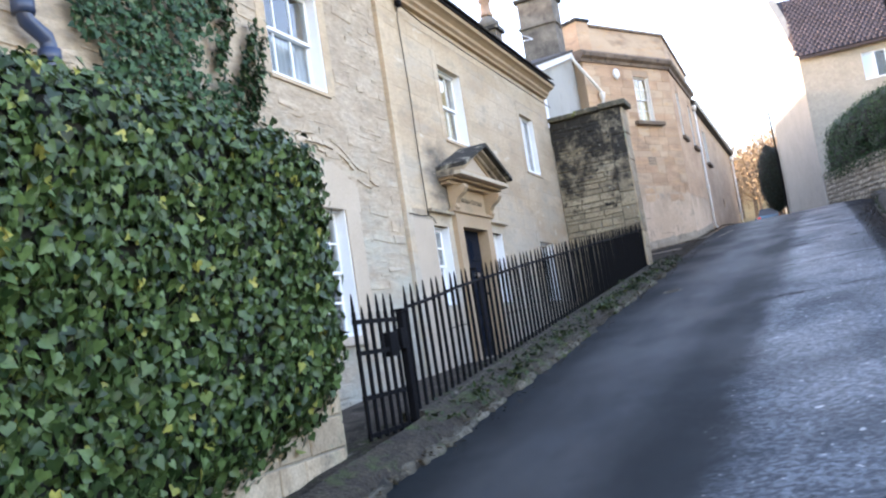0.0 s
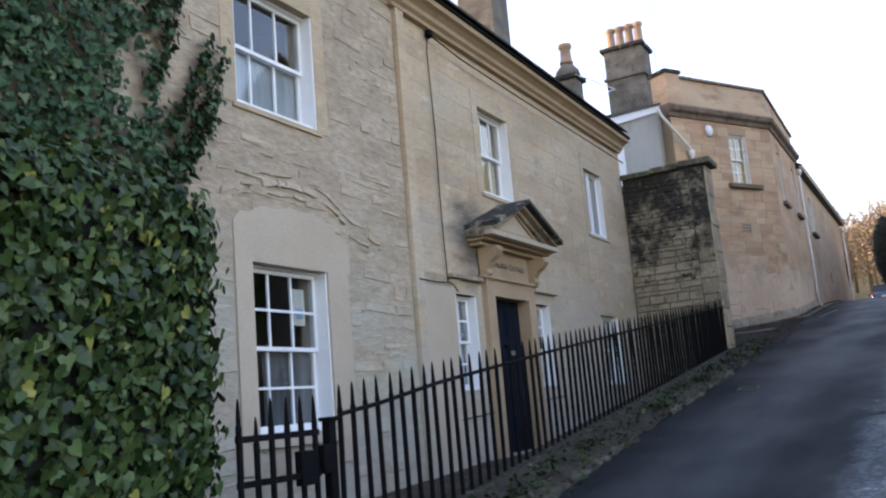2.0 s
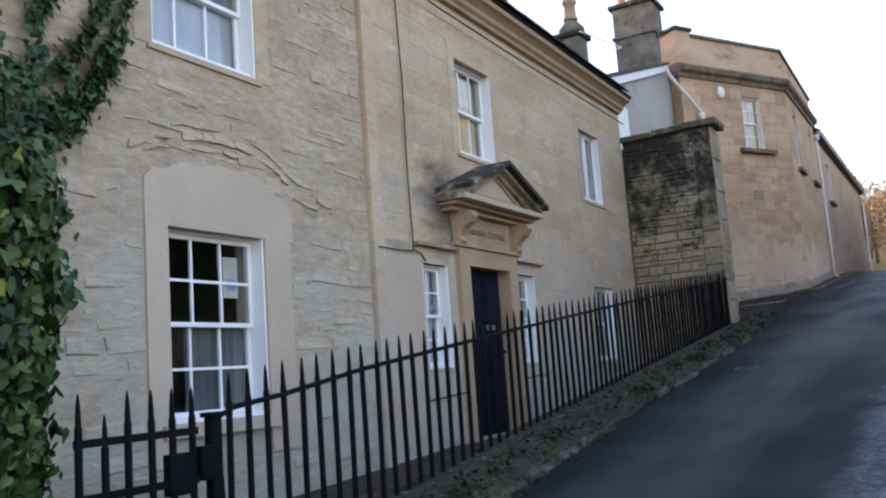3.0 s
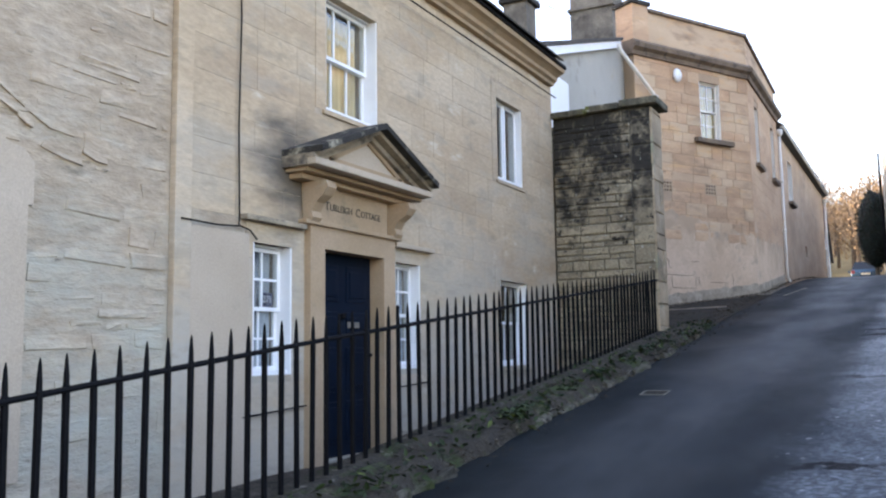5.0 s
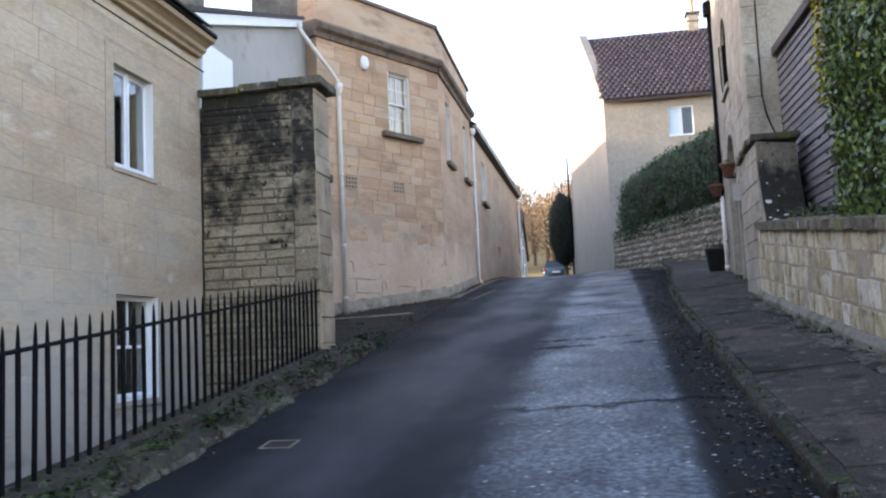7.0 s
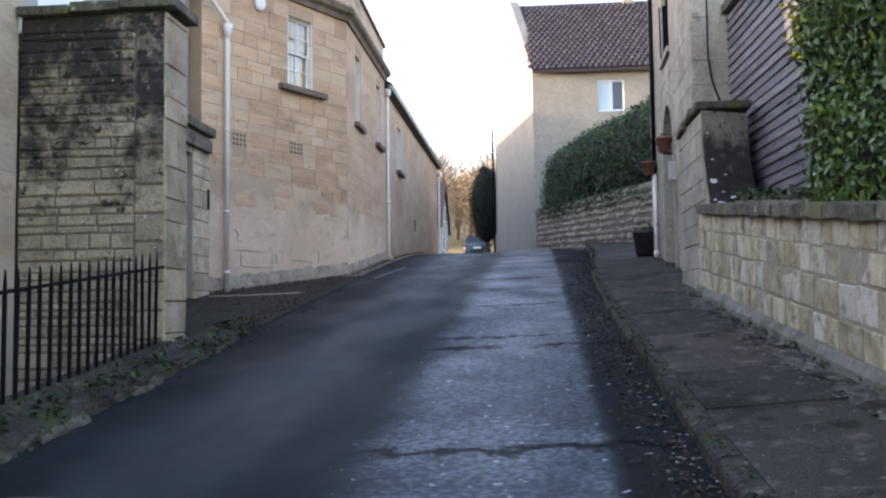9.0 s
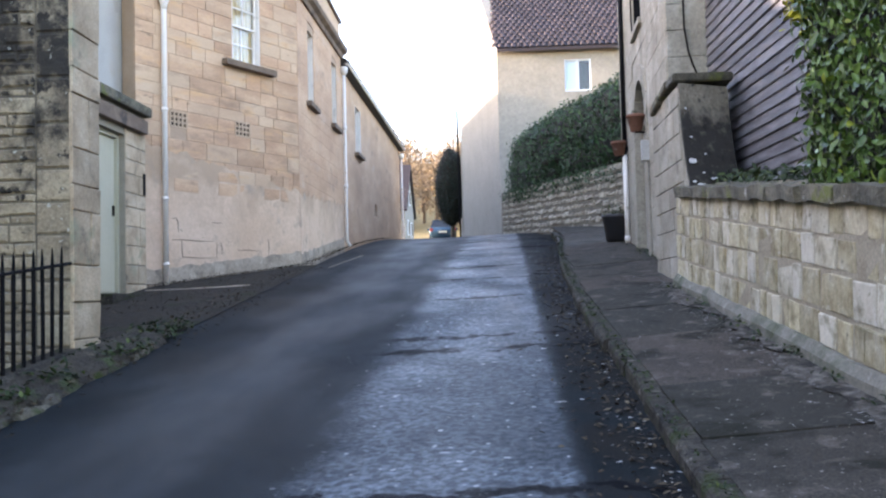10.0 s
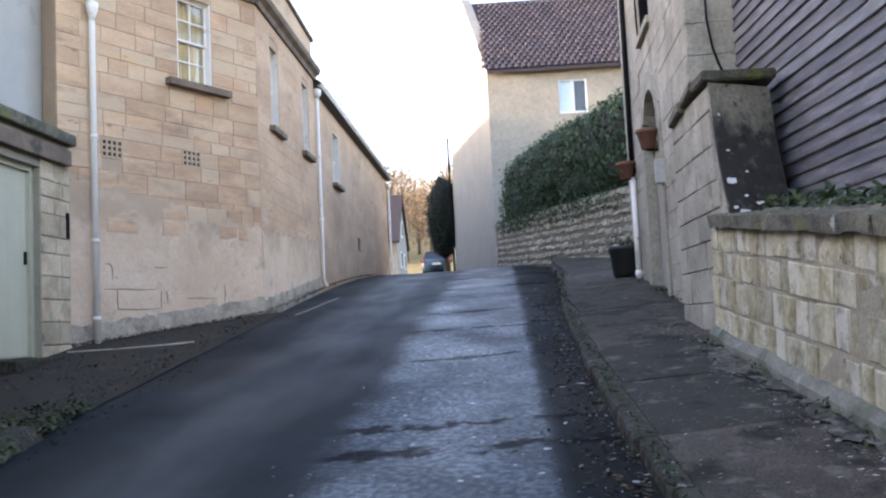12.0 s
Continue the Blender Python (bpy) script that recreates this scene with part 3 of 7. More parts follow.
def stone_mesh(w, h, depth, cham, rough, material):
    """A block with chamfered face edges, its face at y = 0, centred on x and z."""
    key = (round(w, 2), round(h, 3), depth, cham, rough, material.name, random.randrange(3))
    if key in STONES:
        return STONES[key]
    rnd = random.Random(str(key))
    w, h = key[0], key[1]

    def j(s=1.0):
        return rnd.uniform(-rough, rough) * s

    co = [(-w / 2, depth, -h / 2), (w / 2, depth, -h / 2), (w / 2, depth, h / 2), (-w / 2, depth, h / 2)]
    edge = [(-w / 2 + abs(j()), cham, -h / 2 + abs(j())), (w / 2 - abs(j()), cham, -h / 2 + abs(j())), (w / 2 - abs(j()), cham, h / 2 - abs(j())), (-w / 2 + abs(j()), cham, h / 2 - abs(j()))]
    face = [(x * (1 - 2 * cham / w) + j(0.5), j(0.5), z * (1 - 2 * cham / h) + j(0.5)) for x, _, z in edge]
    co += edge + face
    fs = [(0, 1, 5, 4), (1, 2, 6, 5), (2, 3, 7, 6), (3, 0, 4, 7), (4, 5, 9, 8), (5, 6, 10, 9), (6, 7, 11, 10), (7, 4, 8, 11), (8, 9, 10, 11)]
    me = bpy.data.meshes.new("stone")
    me.from_pydata(co, [], fs)
    me.materials.append(material)
    STONES[key] = me
    return me


def courses(z0, z1, hs):
    out, z = [], z0
    while z < z1 - 0.02:
        h = min(random.choice(hs), z1 - z)
        if z1 - z - h < 0.05:
            h = z1 - z
        out.append((z, z + h))
        z += h
    return out


def lay_stones(parent, name, material, u0, u1, rows, lens, holes=(), gap=0.012, cham=0.008, rough=0.004, depth=0.03, face=0.0, proud=0.004, limit=300, base=None, near=None, tilt=0.0):
    """Blocks of a wall, each an object of its own under parent; those past the limit joined into one part."""
    todo = []
    for z0, z1 in rows:
        free = [(u0, u1)]
        for h in holes:
            if h[2] < z1 - 0.01 and h[3] > z0 + 0.01:
                free = [s for a, b in free for s in ((a, min(b, h[0])), (max(a, h[1]), b)) if s[1] - s[0] > 0.03]
        for a, b in free:
            u = a
            while u < b - 0.02:
                w = random.uniform(*lens)
                if b - u - w < lens[0] * 0.5:
                    w = b - u
                if base is None or base(u + w / 2) < z1:
                    todo.append((u + w / 2, (z0 + z1) / 2, w - gap, z1 - z0 - gap))
                u += w
    if near:
        todo.sort(key=lambda s: abs(s[0] - near))
    rest_v, rest_f = [], []
    for i, (u, z, w, h) in enumerate(todo):
        me = stone_mesh(max(w, 0.03), max(h, 0.02), depth, cham, rough, material)
        d = face - random.uniform(0, proud)
        if i < limit:
            ob = shared(name, me, parent, (u, d, z))
            ob.rotation_euler[1] = random.uniform(-tilt, tilt)
        else:
            k = len(rest_v)
            rest_v += [(v.co.x + u, v.co.y + d, v.co.z + z) for v in me.vertices]
            rest_f += [tuple(k + q for q in f.vertices) for f in me.polygons]
    if rest_v:
        me = bpy.data.meshes.new("stonework")
        me.from_pydata(rest_v, [], rest_f)
        me.materials.append(material)
        ob = new("stonework", me)
        ob.parent = parent
        ob["kind"] = "stuff"


def sash(parent, u0, u1, z0, z1, cols, rows, set_back=0.10, label="white sash window with glazing bars", casement=False, curtain=None, sill=None, paint=None):
    """A window in an opening: frame, sashes with bars, single panes, and a stone sill where there is one."""
    paint = paint or M_WHITE
    f = 0.022
    d = set_back - 0.04
    bm = boxes((u0, u0 + f, 0.016, d + 0.13, z0, z1), (u1 - f, u1, 0.016, d + 0.13, z0, z1), (u0 + f, u1 - f, d, d + 0.13, z1 - f, z1), (u0 + f, u1 - f, d - 0.05, d + 0.13, z0, z0 + f + 0.02))
    win = part("window", bm, paint, parent, label)
    a, b, c, e = u0 + f, u1 - f, z0 + f + 0.02, z1 - f
    mid = (c + e) / 2
    s, bar = 0.036, 0.022
    if casement:
        halves = [((a, (a + b) / 2 - 0.02), (c, e), d + 0.02, 1, rows), (((a + b) / 2 + 0.02, b), (c, e), d + 0.02, 1, rows)]
        part("mullion", boxes(((a + b) / 2 - 0.022, (a + b) / 2 + 0.022, d, d + 0.09, c, e)), paint, win)
    else:
        halves = [((a, b), (mid - 0.018, e), d + 0.045, cols, rows // 2), ((a, b), (c, mid + 0.018), d + 0.082, cols, rows - rows // 2)]
    for (x0, x1), (y0, y1), dd, nc, nr in halves:
        bm = boxes((x0, x0 + s, dd, dd + 0.034, y0, y1), (x1 - s, x1, dd, dd + 0.034, y0, y1), (x0 + s, x1 - s, dd, dd + 0.034, y0, y0 + s), (x0 + s, x1 - s, dd, dd + 0.034, y1 - s, y1))
        X = [x0 + s + (x1 - x0 - 2 * s) * i / nc for i in range(nc + 1)]
        Z = [y0 + s + (y1 - y0 - 2 * s) * i / nr for i in range(nr + 1)]
        for x in X[1:-1]:
            add_box(bm, x - bar / 2, x + bar / 2, dd + 0.004, dd + 0.028, y0 + s, y1 - s)
        for z in Z[1:-1]:
            add_box(bm, x0 + s, x1 - s, dd + 0.005, dd + 0.027, z - bar / 2, z + bar / 2)
        part("sash", bm, paint, win)
        for i in range(nc):
            for k in range(nr):
                pane = part("pane", boxes((X[i], X[i + 1], dd + 0.014, dd + 0.018, Z[k], Z[k + 1])), M_GLASS, win)
                pane.visible_shadow = False
    if curtain:
        material, spans = curtain
        for x0, x1, y0, y1 in spans:
            bm = bmesh.new()
            n = max(6, int((x1 - x0) / 0.025))
            cols_v = [[bm.verts.new((x0 + (x1 - x0) * i / n, d + 0.145 + 0.012 * math.sin(i * 1.7) + o, z)) for z in (y0, y1)] for o in (0, 0.006) for i in range(n + 1)]
            for g in (cols_v[: n + 1], cols_v[n + 1:]):
                for p, q in zip(g, g[1:]):
                    bm.faces.new((p[0], q[0], q[1], p[1]))
            part("curtain", bm, material, win, "pale hanging curtain", True)
    if sill:
        su0, su1, h, proj, material = sill
        part("sill", boxes((su0, su1, -proj, d, z0 - h, z0 + 0.004, 0.008)), material, win, "projecting stone sill")
    return win


def roof_tiles(parent, corner, along, up, n_along, n_up, w, h, material, thick=0.012, name="roof_tiles", roll=0.0):
    """Courses of lapped tiles on a slope as one part; along and up are unit vectors."""
    along, up = Vector(along), Vector(up)
    nrm = along.cross(up).normalized()
    vs, fs = [], []
    for j in range(n_up):
        for i in range(n_along):
            o = Vector(corner) + along * (w * (i + 0.5 * (j % 2) - 0.25)) + up * (h * j)
            g = random.uniform(0.003, 0.008)
            lift = random.uniform(0.0, 0.006)
            p = [o + along * g, o + along * (w - g), o + along * (w - g) + up * (h * 1.25), o + along * g + up * (h * 1.25)]
            q = [p[0] + nrm * (thick + lift), p[1] + nrm * (thick + lift), p[2] + nrm * 0.001, p[3] + nrm * 0.001]
            k = len(vs)
            if roll:
                # a rolled tile: four columns, the middle two raised
                rows_ = []
                for f in (0.0, 1.25):
                    for s_, lf in ((0.02, 0.0), (0.28, 1.0), (0.58, 1.0), (0.98, 0.0)):
                        v = o + along * (w * s_) + up * (h * f) + nrm * (lf * roll + (thick + lift if f == 0 else 0.002))
                        rows_.append(tuple(v))
                vs += rows_
                fs += [(k + c, k + c + 1, k + 5 + c, k + 4 + c) for c in range(3)]
                continue
            vs += [tuple(v) for v in p[:2] + q]
            fs += [(k + 2, k + 3, k + 4, k + 5), (k, k + 1, k + 3, k + 2), (k + 1, k + 4, k + 3), (k, k + 2, k + 5)]
    me = bpy.data.meshes.new(name)
    me.from_pydata(vs, [], fs)
    me.materials.append(material)
    ob = new(name, me)
    ob.parent = parent
    ob["kind"] = "stuff"
    return ob


IVY_LEAF = np.array([(0, 0.06), (0.26, -0.14), (0.54, 0.10), (0.42, 0.42), (0.25, 0.60), (0, 1.0), (-0.25, 0.60), (-0.42, 0.42), (-0.54, 0.10), (-0.26, -0.14)])
OVAL_LEAF = np.array([(0, 0), (0.2, 0.25), (0.24, 0.55), (0.12, 0.85), (0, 1.05), (-0.12, 0.85), (-0.24, 0.55), (-0.2, 0.25)])
BLADE = np.array([(-0.06, 0), (0.06, 0), (0.05, 0.6), (0, 1.0), (-0.05, 0.6)])
CHIP = np.array([(-0.4, -0.3), (0.3, -0.4), (0.5, 0.2), (0.0, 0.45), (-0.45, 0.2)])


def leaves(name, pts, nrms, sizes, shape, material, parent=None, droop=0.9, wild=0.5, fold=0.22, seed=3):
    """Many leaves as one mesh: each a small folded polygon that hangs down on its surface."""
    rnd = np.random.RandomState(seed)
    pts, nrms = np.asarray(pts, float), np.asarray(nrms, float)
    n, k = len(pts), len(shape)
    nr = nrms + rnd.normal(0, wild * 0.6, (n, 3))
    nr /= np.linalg.norm(nr, axis=1, keepdims=True)
    tip = np.tile(np.array([0, 0, -droop]), (n, 1)) + rnd.normal(0, wild, (n, 3))
    tip -= nr * (tip * nr).sum(1, keepdims=True)
    tip /= np.linalg.norm(tip, axis=1, keepdims=True) + 1e-9
    side = np.cross(nr, tip)
    s = np.asarray(sizes, float)[:, None, None]
    sx, sy = shape[:, 0][None, :, None], shape[:, 1][None, :, None]
    v = pts[:, None, :] + s * (sx * side[:, None, :] + sy * tip[:, None, :] - fold * np.abs(sx) * nr[:, None, :] * -1 - 0.25 * (sy ** 2) * nr[:, None, :] * 0.6)
    me = bpy.data.meshes.new(name)
    me.vertices.add(n * k)
    me.vertices.foreach_set("co", v.reshape(-1))
    half = k // 2
    if k % 2 == 0:
        q1, q2 = list(range(0, half + 1)), [0] + list(range(half, k))
        loops = np.concatenate([np.array(q1), np.array(q2)])
        per = [len(q1), len(q2)]
    else:
        loops, per = np.arange(k), [k]
    allv = (loops[None, :] + (np.arange(n) * k)[:, None]).reshape(-1)
    totals = np.tile(np.array(per), n)
    starts = np.concatenate([[0], np.cumsum(totals)[:-1]])
    me.loops.add(len(allv))
    me.loops.foreach_set("vertex_index", allv.astype(np.int32))
    me.polygons.add(len(totals))
    me.polygons.foreach_set("loop_start", starts.astype(np.int32))
    me.update(calc_edges=True)
    me.materials.append(material)
    ob = new(name, me)
    ob.parent = parent
    return ob


def lump_box(bm, x0, x1, y0, y1, z0, z1, step=0.25, amp=0.08, seed=0.0, soft=0.25):
    """A box of bushy mass: rounded corners and a noisy skin."""
    c = Vector(((x0 + x1) / 2, (y0 + y1) / 2, (z0 + z1) / 2))
    hx, hy, hz = (x1 - x0) / 2, (y1 - y0) / 2, (z1 - z0) / 2
    n = [max(2, int(2 * h / step)) for h in (hx, hy, hz)]
    bmesh.ops.create_cube(bm, size=2.0)
    bmesh.ops.subdivide_edges(bm, edges=bm.edges[:], cuts=max(3, min(14, max(n))), use_grid_fill=True)
    for v in bm.verts:
        p = Vector((v.co.x * hx, v.co.y * hy, v.co.z * hz))
        q = Vector((max(-hx + soft, min(hx - soft, p.x)), max(-hy + soft, min(hy - soft, p.y)), max(-hz + soft, min(hz - soft, p.z))))
        d = p - q
        if d.length > 1e-6:
            p = q + d.normalized() * min(d.length, soft)
        p += p.normalized() * amp * noise.noise((p + c) * 1.6 + Vector((seed, 0, 0))) * 2
        v.co = c + p
    return bm


def skin(bm, density, seed, keep=None, out=0.02, spread=0.04):
    """Points and normals spread over the faces of a bmesh."""
    rnd = np.random.RandomState(seed)
    bmesh.ops.triangulate(bm, faces=bm.faces[:])
    bm.normal_update()
    P, N = [], []
    for f in bm.faces:
        if keep and not keep(f.calc_center_median(), f.normal):
            continue
        k = rnd.poisson(f.calc_area() * density)
        a, b, c = (np.array(v.co) for v in f.verts)
        for _ in range(k):
            r1, r2 = rnd.rand(2)
            if r1 + r2 > 1:
                r1, r2 = 1 - r1, 1 - r2
            P.append(a + (b - a) * r1 + (c - a) * r2 + np.array(f.normal) * (out + abs(rnd.normal(0, spread))))
            N.append(np.array(f.normal))
    return np.array(P), np.array(N)


# ---- ground ----
def grade(y):
    """Height of the street along its length: a steep pull, then a gentle rise."""
    s = 3.0
    k = (y - 38.6) / s
    soft = math.log1p(math.exp(min(40, k))) * s
    return 0.121 * y - 0.078 * soft


def cross_rise(x):
    return 0.02 + 0.09 * min(1.0, max(0.0, (x + 1.2) / 2.6))


def road_z(x, y):
    return grade(y) + cross_rise(x)


def kerb_x(y):
    return 1.40 + 0.010 * max(0, y - 12) + 0.0035 * max(0, y - 20) ** 2 * (1 if y < 32 else 0) + (0.504 + 0.02 * (y - 32) if y >= 32 else 0)


def pave_z(x, y):
    return grade(y) + 0.215 + 0.075 * (x - 1.4)


def grid(name, xs, ys, zf, material, label, category, kind="structure", xf=None):
    vs = [((xf(x, y) if xf else x), y, zf((xf(x, y) if xf else x), y)) for y in ys for x in xs]
    nx = len(xs)
    fs = [(j * nx + i, j * nx + i + 1, (j + 1) * nx + i + 1, (j + 1) * nx + i) for j in range(len(ys) - 1) for i in range(nx - 1)]
    me = bpy.data.meshes.new(name)
    me.from_pydata(vs, [], fs)
    for f in me.polygons:
        f.use_smooth = True
    me.materials.append(material)
    return tagged(new(name, me), label, category, "", kind)


def far_bend(x, y):
    """Past the crest the street drifts away to one side."""
    return x - (0.0009 * max(0, y - 46) ** 2 if y > 46 else 0)


def ground_z(x, y):
    z = grade(y) - 0.12
    if x < -3.3 and y < 19.2:
        z -= 0.9
    if y > 90:
        z += 0.10 * (y - 90) if y < 260 else 17 + 0.02 * (y - 260)
    return z


G_X = [-600, -200, -80, -40, -20, -10, -6, -3.45, -3.29, -3.0, 0, 3.2, 6, 10, 20, 40, 80, 200, 600]
G_Y = [-600, -200, -60, -20, -8, 0, 6, 12, 19.15, 19.25, 24, 30, 34, 37, 40, 46, 54, 62, 72, 82, 92, 110, 140, 180, 220, 260, 400, 900, 2500]
grid("ground", G_X, G_Y, ground_z, M_GRASS, "dry golden winter grass on the rising ground", "ground")
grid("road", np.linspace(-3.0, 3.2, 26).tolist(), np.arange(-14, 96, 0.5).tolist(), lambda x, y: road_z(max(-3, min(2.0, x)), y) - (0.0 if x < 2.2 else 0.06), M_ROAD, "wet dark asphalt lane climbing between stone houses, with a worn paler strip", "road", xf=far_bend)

# ---- the cottage ----
cottage = thing("cottage", pose(-4.88, 0, 0, 0, 0, 90), "long two-storey honey-stone cottage with sash windows and a pedimented door", "house")
W_UP1, W_LOW1 = (7.96, 9.13, 4.65, 5.84), (8.05, 9.13, 1.77, 3.24)
W_UP2, W_UP3 = (12.80, 13.78, 4.67, 5.88), (16.95, 17.86, 4.65, 5.83)
W_D1, W_D2, W_LOW3 = (11.72, 12.27, 2.06, 3.22), (14.12, 14.69, 2.06, 3.24), (16.96, 17.92, 2.03, 3.22)
DOOR = (12.69, 13.78, 1.22, 3.25)
H1 = [W_UP1, W_LOW1, W_UP2, W_UP3, W_D1, W_D2, W_LOW3, DOOR]
wall_front = part("wall", wall_bm(-2.0, 19.15, 0.0, 6.75, 0.34, H1, 0.014), M_PALEMORTAR, cottage, "limewashed rubble and ashlar street front")
pieces("wall", ((-2.0, -1.65, 0.36, 8.0, 0, 6.75), (18.8, 19.15, 0.36, 8.0, 0, 6.75), (-1.65, 18.8, 7.65, 8.0, 0, 6.75), (10.5, 10.65, 0.36, 7.65, 0, 6.75)), M_DARK, cottage, "plain side and back walls")
pieces("inner_floor", ((-1.65, 18.8, 0.36, 7.65, 3.9, 4.1), (-1.65, 18.8, 0.36, 7.65, 0.9, 1.1), (-1.65, 18.8, 0.36, 7.65, 6.6, 6.75)), M_DARK, cottage)

# surrounds of dressed stone, a few millimetres proud
for u0, u1, z0, z1 in (W_UP1, W_UP2, W_UP3, W_LOW3):
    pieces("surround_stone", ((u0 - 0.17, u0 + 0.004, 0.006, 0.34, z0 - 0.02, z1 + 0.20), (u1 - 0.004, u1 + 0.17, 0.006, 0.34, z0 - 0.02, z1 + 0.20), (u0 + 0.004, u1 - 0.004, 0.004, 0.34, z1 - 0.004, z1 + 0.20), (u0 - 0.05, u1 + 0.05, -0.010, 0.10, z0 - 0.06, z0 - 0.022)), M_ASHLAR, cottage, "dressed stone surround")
u0, u1, z0, z1 = W_LOW1
top = [(9.50, 3.52), (9.42, 3.60), (9.30, 3.63), (9.16, 3.72), (8.95, 3.79), (8.78, 3.77), (8.60, 3.79), (8.40, 3.74), (8.20, 3.75), (8.05, 3.67), (7.92, 3.66), (7.84, 3.58)]
bm = bmesh.new()
add_prism(bm, [(7.84, z1 - 0.004), (9.50, z1 - 0.004)] + top, -0.006, 0.34)
part("plaster_patch", bm, M_DRESSED, cottage, "smooth plaster patch with a ragged arched top")
# the bulging, cracked relieving arch above it
RELIEF = [(7.70, 3.78), (7.95, 3.90), (8.30, 3.95), (8.65, 3.98), (8.95, 3.97), (9.20, 3.90), (9.42, 3.78), (9.62, 3.68), (9.90, 3.65), (10.25, 3.60), (10.62, 3.52)]
rnd = random.Random(12)
for lift, out, tall in ((0.0, 0.015, 0.065), (-0.085, 0.008, 0.05), (0.10, 0.006, 0.05)):
    u = RELIEF[0][0] + (0.15 if lift else 0)
    while u < 10.55:
        w = rnd.uniform(0.10, 0.42)
        if rnd.random() < (0.80 if lift == 0 else 0.45) - (0.25 if u > 9.7 else 0):
            zs = [sum(za + (zb - za) * (x - a) / (b - a) for (a, za), (b, zb) in zip(RELIEF, RELIEF[1:]) if a <= x < b) + lift for x in (u, u + w * 0.5, u + w)]
            h = tall * rnd.uniform(0.55, 1.2)
            j = [rnd.uniform(-0.014, 0.014) for _ in range(6)]
            bm = bmesh.new()
            add_prism(bm, [(u, zs[0] + j[0]), (u + w * 0.5, zs[1] + j[1]), (u + w, zs[2] + j[2]), (u + w * 0.94, zs[2] + h * 0.8 + j[3]), (u + w * 0.5, zs[1] + h + j[4]), (u + w * 0.06, zs[0] + h * 0.8 + j[5])], -out * rnd.uniform(0.5, 1.1), 0.05)
            for v in bm.verts:
                if v.co.y < 0 and v.co.z > zs[1] + h * 0.5:
                    v.co.y = 0.004
            part("relieving_stone", bm, M_RUBBLE, cottage)
        u += w
pieces("surround_plaster", ((u0 - 0.21, u0 + 0.004, -0.008, 0.34, z0 - 0.3, z1 - 0.004), (u1 - 0.004, u1 + 0.33, -0.008, 0.34, z0 - 0.3, z1 - 0.004), (u0 - 0.1, u1 + 0.1, -0.05, 0.10, z0 - 0.10, z0 - 0.002)), M_DRESSED, cottage, "smooth pale plaster surround with a stone sill")

sash(cottage, *W_UP1, 3, 2, 0.14, "white three-over-three sash window, sky mirrored in it", curtain=(M_NET, [(8.0, 9.08, 4.7, 5.26)]))
sash(cottage, *W_LOW1, 3, 4, 0.14, "tall white sash window of twelve panes", curtain=(M_DIMNET, [(8.42, 9.06, 1.83, 2.5)]))
notice = part("notice", boxes((8.80, 8.97, 0.176, 0.180, 2.74, 3.08)), M_CURTAIN, cottage, "pale paper notice in the window")
part("printed_block", boxes((8.84, 8.94, 0.172, 0.175, 2.80, 2.90)), plain("blue_print", (0.25, 0.40, 0.60), 0.7), notice, "pale blue printed block")
# the curtain's ochre carries the glow mirrored in these panes
sash(cottage, *W_UP2, 3, 2, 0.14, "white sash window over the door, cream curtains drawn", curtain=(M_REFLECTCURTAIN, [(12.9, 13.7, 4.75, 5.8)]))
sash(cottage, *W_UP3, 1, 1, 0.13, "white two-light casement window", casement=True)
sash(cottage, *W_D1, 2, 4, 0.13, "narrow white sash window beside the door", curtain=(M_NET, [(11.78, 12.21, 2.1, 3.18)]))
sash(cottage, *W_D2, 2, 4, 0.13, "narrow white sash window beside the door", curtain=(M_NET, [(14.18, 14.63, 2.1, 3.2)]))
sash(cottage, *W_LOW3, 2, 2, 0.13, "white sash window behind the railings")

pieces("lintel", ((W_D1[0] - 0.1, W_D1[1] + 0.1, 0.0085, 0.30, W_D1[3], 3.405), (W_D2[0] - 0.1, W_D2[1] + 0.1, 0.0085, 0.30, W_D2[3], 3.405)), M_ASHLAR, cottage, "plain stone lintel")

# door and doorcase
door = part("door", boxes((DOOR[0], DOOR[1], 0.12, 0.17, DOOR[2], DOOR[3])), M_BLUEDOOR, cottage, "dark blue panelled front door")
for a, b, c, d in ((12.79, 13.16, 2.76, 3.13), (13.31, 13.68, 2.76, 3.13), (12.79, 13.16, 2.44, 2.66), (13.31, 13.68, 2.44, 2.66), (12.79, 13.16, 1.86, 2.30), (13.31, 13.68, 1.86, 2.30), (12.79, 13.16, 1.36, 1.76), (13.31, 13.68, 1.36, 1.76)):
    bm = boxes((a, b, 0.108, 0.13, c, d, 0.008))
    add_box(bm, a + 0.05, b - 0.05, 0.098, 0.112, c + 0.05, d - 0.05, 0.006)
    part("panel", bm, M_BLUEDOOR, door)
part("letter_plate", boxes((13.32, 13.52, 0.090, 0.11, 2.50, 2.56, 0.004)), M_STEEL, door, "bright steel letter plate")
bm = bmesh.new()
add_lathe(bm, (13.235, 0.10, 2.62), [(0.012, -0.03), (0.035, -0.02), (0.035, 0.02), (0.012, 0.03)], 10)
part("knocker", bm, M_IRON, door, "black iron knocker")
bm = bmesh.new()
add_lathe(bm, (13.70, 0.08, 2.22), [(0.01, -0.02), (0.03, -0.012), (0.03, 0.012), (0.01, 0.02)], 10)
part("knob", bm, M_IRON, door)
bm = wall_bm(12.46, 14.01, 1.18, 3.46, 0.36, [(12.694, 13.776, 1.18, 3.246)], -0.06)
case = part("doorcase", bm, M_DOORCASE, cottage, "ochre stone doorcase")
